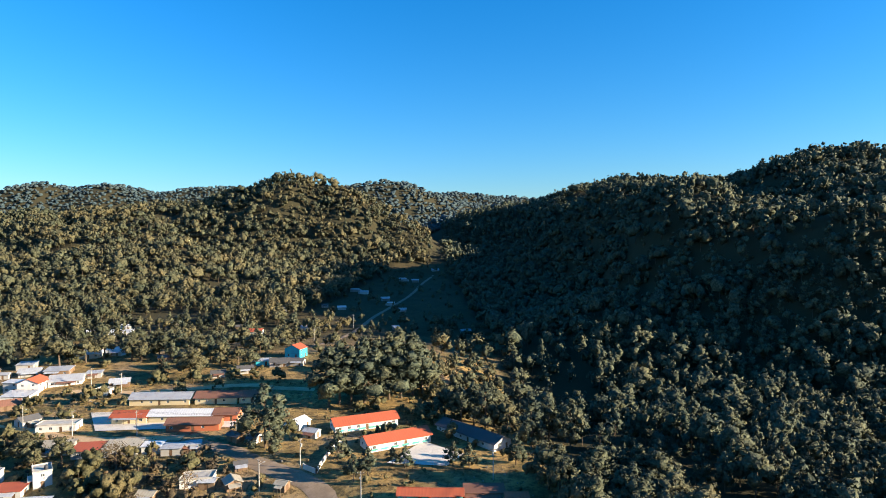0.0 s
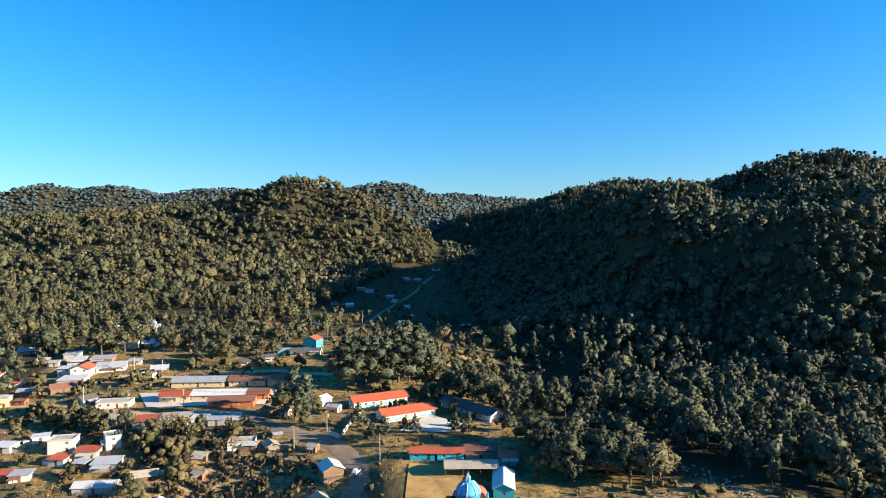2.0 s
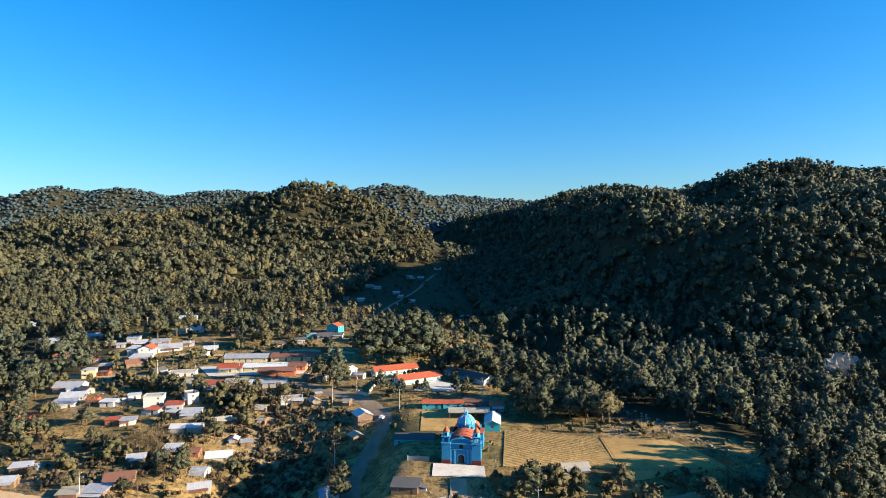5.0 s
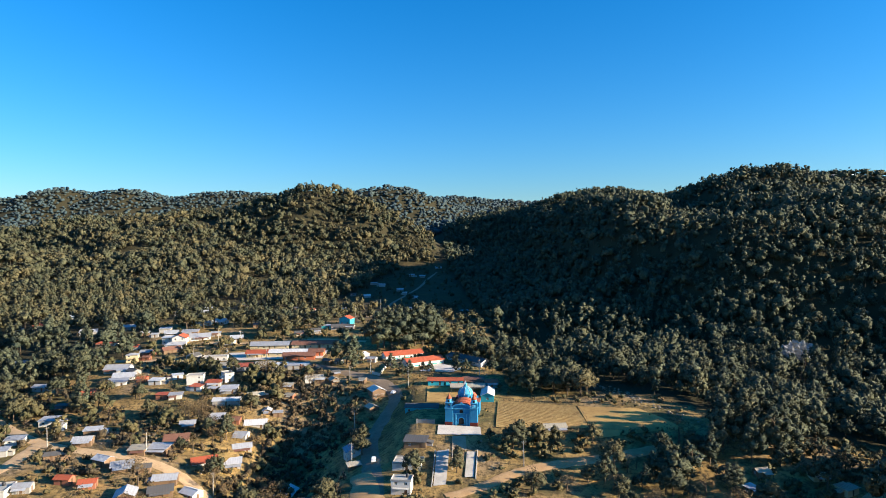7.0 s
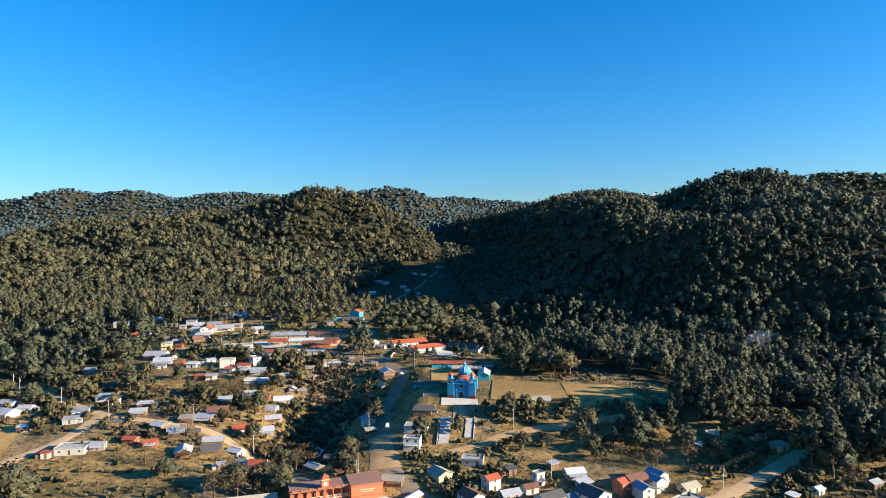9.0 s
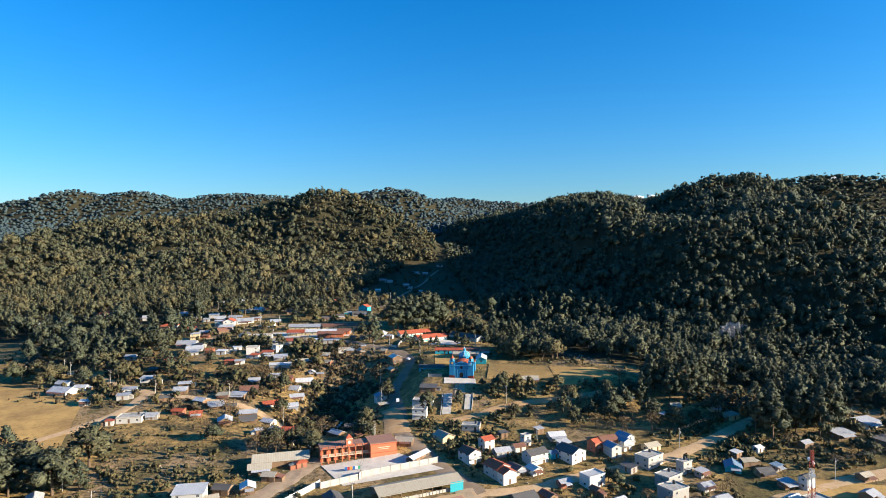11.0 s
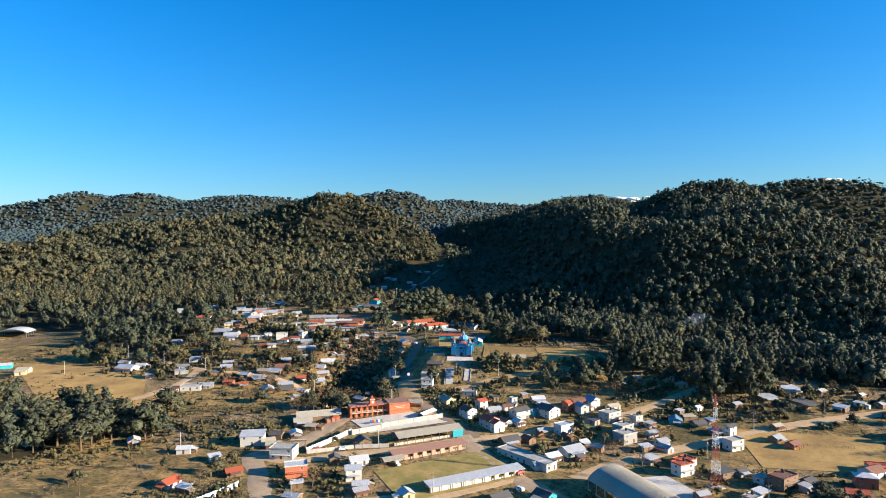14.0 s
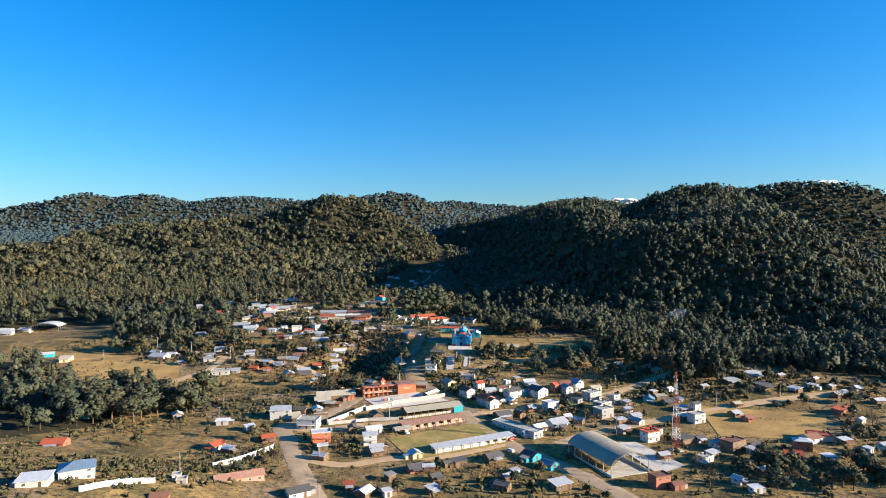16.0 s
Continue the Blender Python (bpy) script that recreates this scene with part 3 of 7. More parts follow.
def house(x, y, yaw, w, d, h=2.7, roof="G", wall="w", form="g", floors=1, rise=None, over=0.45, windows=True, label="", name="house", category="house", group="village houses"):
    """A small house: walls with real openings, roof, doors and windows."""
    z = base_height(x, y, yaw, w, d)
    storey = h if floors == 1 else h * 0.84
    full = storey * floors
    if rise is None:
        rise = {"g": d * 0.22, "v": w * 0.22, "s": d * 0.12, "h": d * 0.2, "f": 0}[form]
    rmat, rword = ROOFS[roof]
    wmat, wword = WALLS[wall]
    text = label or "%s%s house with a %s %s roof" % ({1: "", 2: "two-storey ", 3: "three-storey "}[floors], wword, SHAPES[form] if rword[:4] != "flat" else "plain", rword)
    ob = thing(name, x, y, z, yaw, text, category, group)
    s = Solid()
    sides = (((-w / 2, -d / 2), (1, 0), (0, -1), 0, w), ((w / 2, -d / 2), (0, 1), (1, 0), 90, d), ((w / 2, d / 2), (-1, 0), (0, 1), 180, w), ((-w / 2, d / 2), (0, -1), (-1, 0), 270, d))
    for k, (o, u, n, turn, length) in enumerate(sides):
        holes = row_holes(length, floors, storey, k in (0, 1)) if windows and k != 2 else []
        top = full
        panel(s, o, u, n, length, -1.6, top, holes)
        fill_side(ob, o, u, n, turn, holes)
    if form == "g":
        for sx in (-1, 1):
            s.add([(sx * w / 2, -d / 2, full), (sx * w / 2, d / 2, full), (sx * w / 2, 0, full + rise)], [(0, 1, 2) if sx > 0 else (2, 1, 0)])
    elif form == "v":
        for sy in (-1, 1):
            s.add([(-w / 2, sy * d / 2, full), (w / 2, sy * d / 2, full), (0, sy * d / 2, full + rise)], [(0, 1, 2) if sy < 0 else (2, 1, 0)])
    elif form == "s":
        for sx in (-1, 1):
            s.add([(sx * w / 2, -d / 2, full), (sx * w / 2, d / 2, full), (sx * w / 2, d / 2, full + rise)], [(0, 1, 2) if sx > 0 else (2, 1, 0)])
        s.add([(-w / 2, d / 2, full), (w / 2, d / 2, full), (w / 2, d / 2, full + rise), (-w / 2, d / 2, full + rise)], [(3, 2, 1, 0)])
    part("wall", s, wmat, ob)
    if floors > 1 and form != "f":
        for f in range(1, floors):
            part("floor_band", Solid().box(-w / 2 - 0.06, w / 2 + 0.06, -d / 2 - 0.06, d / 2 + 0.06, f * storey - 0.12, f * storey + 0.06), wmat, ob)
    roof_part(ob, form, w, d, full, rise, over, rmat)
    extras(ob, w, d, storey, floors, form, rmat, wmat)
    return ob


EXTRA = random.Random(19)
TANK = painted("tank_plastic", (0.035, 0.035, 0.04), 0.5, 0.1)


def extras(ob, w, d, storey, floors, form, rmat, wmat):
    """Porches, lean-tos, balconies and stovepipes, as the houses of the village have them."""
    pick = EXTRA.random()
    if w > 16:
        return
    if floors == 1 and pick < 0.42 and form != "f":
        reach = EXTRA.uniform(1.6, 2.6)
        wide = w * EXTRA.uniform(0.55, 1.0)
        x0 = -w / 2 + (w - wide) * EXTRA.random()
        top = storey - 0.15
        porch = part("porch_roof", Solid().slab([(x0, -d / 2 - reach, top - 0.55), (x0 + wide, -d / 2 - reach, top - 0.55), (x0 + wide, -d / 2 - 0.05, top), (x0, -d / 2 - 0.05, top)], 0.06), EXTRA.choice((rmat, ROOFS["G"][0], ROOFS["B"][0])), ob)
        for q in range(3):
            px = x0 + 0.15 + (wide - 0.3) * q / 2
            part("porch_post", Solid().box(px - 0.06, px + 0.06, -d / 2 - reach + 0.1, -d / 2 - reach + 0.22, -1.2, top - 0.6), TIMBER, porch)
    elif floors == 1 and pick < 0.70 and form != "f":
        side = EXTRA.choice((-1, 1))
        reach = EXTRA.uniform(2.0, 3.4)
        a, b = side * (w / 2 + 0.03), side * (w / 2 + reach)
        top = storey - 0.1
        dd = d * EXTRA.uniform(0.5, 0.9) / 2
        quad = [(a, -dd, top), (b, -dd, top - 0.6), (b, dd, top - 0.6), (a, dd, top)]
        annex = part("annex_roof", Solid().slab(quad if side < 0 else quad[::-1], 0.06), EXTRA.choice((ROOFS["G"][0], ROOFS["B"][0], ROOFS["T"][0], rmat)), ob)
        x0, x1 = min(a, b) + (0.25 if side < 0 else 0.0), max(a, b) - (0.25 if side > 0 else 0.0)
        part("annex_wall", Solid().box(x0, x1, -dd + 0.2, dd - 0.2, -1.2, top - 0.75), EXTRA.choice((WALLS["k"][0], WALLS["g"][0], wmat)), annex)
    elif floors > 1 and pick < 0.6:
        z0 = storey
        deck = part("balcony", Solid().box(-w / 2 * 0.8, w / 2 * 0.8, -d / 2 - 1.3, -d / 2 - 0.02, z0 - 0.14, z0 + 0.02), wmat, ob)
        part("balcony_rail", Solid().box(-w / 2 * 0.8, w / 2 * 0.8, -d / 2 - 1.3, -d / 2 - 1.24, z0 + 0.85, z0 + 0.93), STEEL, deck)
        for q in range(9):
            px = -w / 2 * 0.8 + 0.03 + (w * 0.8 - 0.06) * q / 8
            part("baluster", shared("rail_bar", lambda: Solid().box(-0.025, 0.025, -0.025, 0.025, 0, 0.84).mesh("baluster", STEEL)), STEEL, deck, at=pose(px, -d / 2 - 1.27, z0 + 0.02))
    if form == "f" and EXTRA.random() < 0.6 and w < 14:
        m = ob.matrix_basis @ Vector((w * 0.25, d * 0.2, storey * floors + 0.18))
        tank = thing("water_tank", m.x, m.y, m.z, 0, "black plastic water tank standing on a flat roof", "water tank", "water tanks")
        part("barrel", shared("tank", lambda: Solid().lathe([(0.55, 0.0), (0.58, 0.1), (0.58, 1.0), (0.5, 1.15), (0.22, 1.3), (0.22, 1.38)], 14).mesh("barrel", TANK, True)), TANK, tank)
        for q in range(5):
            px = -w / 2 + 0.3 + (w - 0.6) * q / 4
            part("rebar_stub", Solid().tube((px, -d / 2 + 0.1, storey * floors + 0.5), (px + 0.05, -d / 2 + 0.1, storey * floors + 1.3), 0.04, 0.03, 4), CONCRETE, ob)


def open_shed(x, y, yaw, w, d, h, roof, label, posts=5, rise=0.8, form="g", name="open_shed", back=None, piers=None):
    """A roof on posts, open at the front."""
    z = base_height(x, y, yaw, w, d)
    ob = thing(name, x, y, z, yaw, label, "shed")
    post = shared(("post", h), lambda: Solid().box(-0.1, 0.1, -0.1, 0.1, -1.2, h).mesh("post", TIMBER))
    for k in range(posts):
        for sy in (-1, 1):
            part("post", post, TIMBER, ob, at=pose(-w / 2 + w * k / (posts - 1), sy * d / 2, 0))
    if back:
        part("back_wall", Solid().box(-w / 2 + 0.12, w / 2 - 0.12, d / 2 - 0.1, d / 2 + 0.1, -1.2, h), WALLS[back][0], ob)
    if piers:
        bay = w / (posts - 1)
        pier = Solid().box(0.14, bay * 0.52, -0.08, 0.08, -1.2, h - 0.2).mesh("pier", WALLS[piers][0])
        sill = Solid().box(bay * 0.52 + 0.01, bay - 0.14, -0.06, 0.06, -1.2, 0.9).mesh("counter", WALLS[piers][0])
        for k in range(posts - 1):
            part("pier", pier, WALLS[piers][0], ob, at=pose(-w / 2 + bay * k, -d / 2 + 0.9, 0))
            part("counter", sill, WALLS[piers][0], ob, at=pose(-w / 2 + bay * k, -d / 2 + 0.9, 0))
    for sy in (-1, 1):
        part("beam", Solid().box(-w / 2, w / 2, sy * d / 2 - 0.08, sy * d / 2 + 0.08, h - 0.14, h), TIMBER, ob)
    roof_part(ob, form, w, d, h, rise, 0.5, ROOFS[roof][0])
    return ob


def boundary_wall(points, h, material, label, thick=0.25, name="boundary_wall"):
    """A free-standing wall along points, stepped over the ground, with piers and a coping."""
    ob = thing(name, points[0][0], points[0][1], ground(*points[0]), 0, label, "wall")
    ox, oy, oz = points[0][0], points[0][1], ground(*points[0])
    for (ax, ay), (bx, by) in zip(points, points[1:]):
        length = math.hypot(bx - ax, by - ay)
        n = max(1, round(length / 4))
        ux, uy = (bx - ax) / length, (by - ay) / length
        for k in range(n):
            p = (ax + (bx - ax) * k / n, ay + (by - ay) * k / n)
            q = (ax + (bx - ax) * (k + 1) / n, ay + (by - ay) * (k + 1) / n)
            zp, zq = ground(*p) - oz + h, ground(*q) - oz + h
            s = Solid()
            px, py = -uy * thick / 2, ux * thick / 2
            quad = [(p[0] - ox + px, p[1] - oy + py, zp), (p[0] - ox - px, p[1] - oy - py, zp), (q[0] - ox - px, q[1] - oy - py, zq), (q[0] - ox + px, q[1] - oy + py, zq)]
            s.slab(quad, h + 1.2)
            part("wall_panel", s, material, ob)
        for k in range(n + 1):
            p = (ax + (bx - ax) * k / n - ox, ay + (by - ay) * k / n - oy)
            g = ground(p[0] + ox, p[1] + oy) - oz
            part("pier", Solid().box(p[0] - 0.2, p[0] + 0.2, p[1] - 0.2, p[1] + 0.2, g - 0.8, g + h + 0.25), material, ob)
    return ob


def draped(name, points, width, material, label, lift=0.12, category="road", kind="structure", rng_seed=3):
    """A strip of road or path laid over the ground along a smooth line."""
    pts = [Vector((p[0], p[1])) for p in points]
    line = []
    for k in range(len(pts) - 1):
        p0, p1, p2, p3 = pts[max(k - 1, 0)], pts[k], pts[k + 1], pts[min(k + 2, len(pts) - 1)]
        n = max(2, int((p2 - p1).length / 2.5))
        for j in range(n):
            t = j / n
            line.append(0.5 * ((2 * p1) + (p2 - p0) * t + (2 * p0 - 5 * p1 + 4 * p2 - p3) * t * t + (3 * p1 - p0 - 3 * p2 + p3) * t ** 3))
    line.append(pts[-1])
    rng = random.Random(rng_seed)
    w = width if isinstance(width, (list, tuple)) else (width, width)
    cols = 7
    vs, fs = [], []
    for i, p in enumerate(line):
        q, r = line[min(i + 1, len(line) - 1)], line[max(i - 1, 0)]
        d = (q - r).normalized()
        side = Vector((-d.y, d.x))
        f = i / max(len(line) - 1, 1)
        half = (w[0] + (w[1] - w[0]) * f) / 2
        TAKEN.append((p.x, p.y, half + 1.5))
        for c in range(cols):
            e = -1 + 2 * c / (cols - 1)
            reach = half * e * (1 + (rng.uniform(-0.12, 0.12) if abs(e) == 1 else 0))
            x, y = p.x + side.x * reach, p.y + side.y * reach
            vs.append((x, y, mesh_ground(x, y) + lift * (1 - 0.75 * e ** 6)))
    for i in range(len(line) - 1):
        for c in range(cols - 1):
            a = i * cols + c
            fs.append((a, a + cols, a + cols + 1, a + 1))
    s = Solid()
    s.v, s.f = vs, fs
    me = s.mesh(name, material, True)
    return tagged(new(name, me), label, category, kind=kind)


def mesh_ground(x, y):
    return ground(x, y)


def patch(name, corners, material, label, lift=0.15, step=3.0, category="ground", kind="structure", relief=None):
    """A four-cornered piece of surface laid over the ground."""
    a, b, c, d = [Vector((*p, 0)) for p in corners]
    nu, nv = max(2, int((b - a).length / step)), max(2, int((d - a).length / step))
    if not name.startswith("meadow_field"):
        for i in range(0, 11):
            for j in range(0, 11):
                p = (a.lerp(b, i / 10)).lerp(d.lerp(c, i / 10), j / 10)
                TAKEN.append((p.x, p.y, 3.5))
    s = Solid()
    for j in range(nv + 1):
        for i in range(nu + 1):
            p = (a.lerp(b, i / nu)).lerp(d.lerp(c, i / nu), j / nv)
            extra = relief(i, j) if relief else 0
            s.v.append((p.x, p.y, mesh_ground(p.x, p.y) + lift + extra))
    s.f = [(j * (nu + 1) + i, j * (nu + 1) + i + 1, (j + 1) * (nu + 1) + i + 1, (j + 1) * (nu + 1) + i) for j in range(nv) for i in range(nu)]
    return tagged(new(name, s.mesh(name, material, True)), label, category, kind=kind)


# ---- roads, yards and fields ----
DIRT = earth("dirt_road", (0.54, 0.375, 0.215), (0.42, 0.275, 0.145), 6.0)
GREY_ROAD = earth("packed_street", (0.43, 0.315, 0.205), (0.31, 0.22, 0.14), 5.0)
# Dirt road colour, lowered to carry the shade that lies on it.
SHADE_TONED_ROAD = earth("village_road_shade_toned", (0.27, 0.20, 0.14), (0.19, 0.14, 0.095), 5.0)
CLAY = earth("orange_clay", (0.47, 0.31, 0.16), (0.37, 0.22, 0.105), 4.0)
TURF = earth("pitch_grass", (0.20, 0.175, 0.05), (0.40, 0.27, 0.10), 7.0)
STUBBLE = earth("ploughed_stubble", (0.44, 0.285, 0.105), (0.32, 0.195, 0.07), 3.0)
DRY = earth("dry_meadow", (0.49, 0.31, 0.105), (0.27, 0.165, 0.065), 18.0)
PAVING = earth("yard_paving", (0.60, 0.55, 0.48), (0.47, 0.42, 0.36), 4.0)

draped("road", ((-90, 214), (-72, 207), (-56, 194), (-45, 187), (-37, 180), (-30, 169), (-28, 158), (-31, 146), (-35, 128), (-36, 112), (-33, 92), (-30, 72), (-28, 52), (-18, 33), (-6, 12), (6, -4)), (6.0, 8.5), SHADE_TONED_ROAD, "worn grey-brown dirt road winding down through the village, darkened for shade", 0.18)
draped("road_bank", ((-36, 84), (-33, 74), (-31, 62), (-29, 50)), (9, 13), CLAY, "eroded orange clay bank beside the road", 0.30, "road")
draped("street_concrete", ((0, 0), (6, -24), (15, -43), (26, -61), (42, -84), (57, -111), (70, -150)), 9, GREY_ROAD, "wide grey concrete street past the sports pitch", 0.2)
draped("road_east", ((2, -4), (25, 0), (47, 9.8), (64.5, 15.6), (86, 24), (112, 39), (137, 56), (152, 66), (175, 80)), 6, DIRT, "pale dirt road rising towards the wooded hill", 0.16)
draped("road_south", ((44, -52), (61, -38), (80, -27.5), (104, -16), (126, -6), (155, 5), (190, 14), (240, 24)), 7, DIRT, "pale dirt track between the eastern houses", 0.16)
draped("road_west", ((-290, 176), (-261, 164), (-246, 163), (-221, 149), (-178, 116.5), (-150, 105.7), (-130, 102), (-110, 93.6), (-89.5, 76.7), (-66.5, 52.7), (-58, 40)), 5.5, DIRT, "pale dirt road across the western slope", 0.2)
draped("road_meadow", ((-178, 116), (-175, 96), (-175.5, 79.5), (-180, 68), (-190, 52), (-210, 30)), 6, DIRT, "pale dirt track down to the meadow", 0.2)
draped("street_west", ((-62, 28), (-72, 6), (-84, -14), (-98, -26), (-92, -42), (-87, -57), (-76, -86), (-63, -116), (-52, -150)), 8.5, GREY_ROAD, "grey dirt street between garden walls", 0.2)
draped("lane_pitch", ((-98, -26), (-78, -32), (-54, -24), (-30, -19), (-8, -9), (4, -4)), 7, DIRT, "pale dirt lane in front of the market sheds", 0.2)
draped("lane_south", ((-82, -70), (-59, -80), (-37, -72), (-14, -69), (8, -58), (20, -50)), 6, DIRT, "pale dirt lane behind the long shed", 0.2)
draped("footpath_field", ((-4, 63), (7, 68), (23, 78), (41.5, 83), (60, 86.3), (80, 91)), 4.5, CLAY, "bright dirt footpath along the scrubby bank", 0.2)
draped("road_valley", ((-76, 360), (-67, 386), (-59, 432), (-53, 488), (-44, 540), (-28, 633), (-21, 698), (-8, 780)), 3.6, SHADE_TONED_ROAD, "narrow dirt road up the shaded valley", 0.2)
draped("road_upper", ((-215, 240), (-190, 237), (-164, 233), (-132, 219), (-110, 217), (-92, 218)), 5, DIRT, "pale dirt lane through the upper village", 0.2)
draped("road_terrace", ((-170, 276), (-150, 274), (-131, 273), (-91, 281), (-75, 277), (-56, 274)), 4.5, DIRT, "pale dirt track above the yellow school", 0.2)
patch("pitch_ground", ((-41, -45), (-27, -75), (22, -50), (7, -20)), TURF, "worn green and ochre sports pitch", 0.2)
patch("yard_hall", ((-60, 20), (-48, 2), (-8, 16), (-28, 30)), PAVING, "pale paved yard before the orange hall", 0.25)
patch("yard_slab", ((72, -50), (80, -90), (96, -80), (84, -48)), PAVING, "pale concrete slab beside the covered court", 0.25)
patch("yard_school", ((-17, 192), (2, 190), (8, 200), (-6, 212)), PAVING, "pale concrete school yard", 0.25)
patch("yard_upper_school", ((-128, 226), (-78, 228), (-78, 250), (-142, 248)), PAVING, "pale concrete yard of the yellow school", 0.25)
patch("church_forecourt", ((-7, 101), (11, 100), (11, 106.5), (-6.5, 109)), PAVING, "white paved forecourt of the church", 0.3)
patch("church_approach", ((-1.0, 91.0), (4.6, 91.0), (4.5, 99.5), (-1, 99.7)), GREY_ROAD, "grey paved approach to the church", 0.3, 1.5)
patch("ramp_west", ((-8.4, 69.5), (-3.9, 70.3), (-2.3, 91.5), (-7.2, 90.6)), CONCRETE, "long grey concrete ramp up to the church", 0.35, 1.5)
patch("ramp_east", ((3.0, 74.8), (6.4, 74.6), (8.0, 90.0), (4.6, 90.2)), CONCRETE, "narrow grey concrete ramp up to the church", 0.35, 1.5)
patch("church_garden", ((-12, 140), (7, 139), (8, 161), (-12, 164)), DRY, "dry yellow grass court behind the church", 0.2)
patch("meadow_east", ((130, -40), (180, -50), (205, -10), (140, 8)), DRY, "dry ochre meadow below the hill", 0.15)
patch("meadow_west", ((-230, 30), (-180, 36), (-215, 125), (-330, 150)), DRY, "dry ochre meadow", 0.15)
patch("meadow_field_edge", ((56, 97), (94, 103), (83, 124), (57, 130)), DRY, "mown ochre field beside the furrows", 0.18)
CLODS = random.Random(8)
patch("ploughed_field", ((17.4, 106), (56, 104), (56, 130), (21.7, 140)), STUBBLE, "ochre ploughed field with furrows", 0.32, 0.33, relief=lambda i, j: CLODS.uniform(-0.09, 0.09) + 0.13 * math.sin(j * 1.0 + i * 0.42 + 2.4 * math.sin(i / 31) + 0.7 * math.sin(j / 17)) + 0.025 * math.sin(j * 1.3 + i * 2.1) * math.sin(i * 0.37))

# ---- the church ----
BLUE = painted("church_blue", (0.020, 0.24, 0.46))
PALE_BLUE = painted("church_pale_blue", (0.075, 0.38, 0.60))
TILE_RED = painted("church_red", (0.46, 0.115, 0.055))
BASE_RED = painted("church_plinth", (0.20, 0.035, 0.025))
# Near-black for solid plates that stand in for shade inside openings; also tyres.
SHADE_AND_TYRE, _t, _b = nodes_of("recess_shade_and_tyre", 0.9)
_b.inputs["Base Color"].default_value = (0.02, 0.018, 0.016, 1)


def arch_points(w, h, n=8):
    r = w / 2
    return [(-r, 0), (r, 0)] + [(r * math.cos(math.pi * k / n), h - r + r * math.sin(math.pi * k / n)) for k in range(n + 1)]


def arch_block(s, x, y, z, w, h, depth, turn=0):
    """An arched block whose face looks along -y, turned about z."""
    c, sn = math.cos(turn), math.sin(turn)
    pts = arch_points(w, h)
    n = len(pts)

    def at(px, py, pz):
        return (x + c * px - sn * py, y + sn * px + c * py, z + pz)
    s.add([at(p[0], 0, p[1]) for p in pts] + [at(p[0], depth, p[1]) for p in pts], [tuple(range(n)), tuple(range(2 * n - 1, n - 1, -1))] + [(i, n + i, n + (i + 1) % n, (i + 1) % n) for i in range(n)])


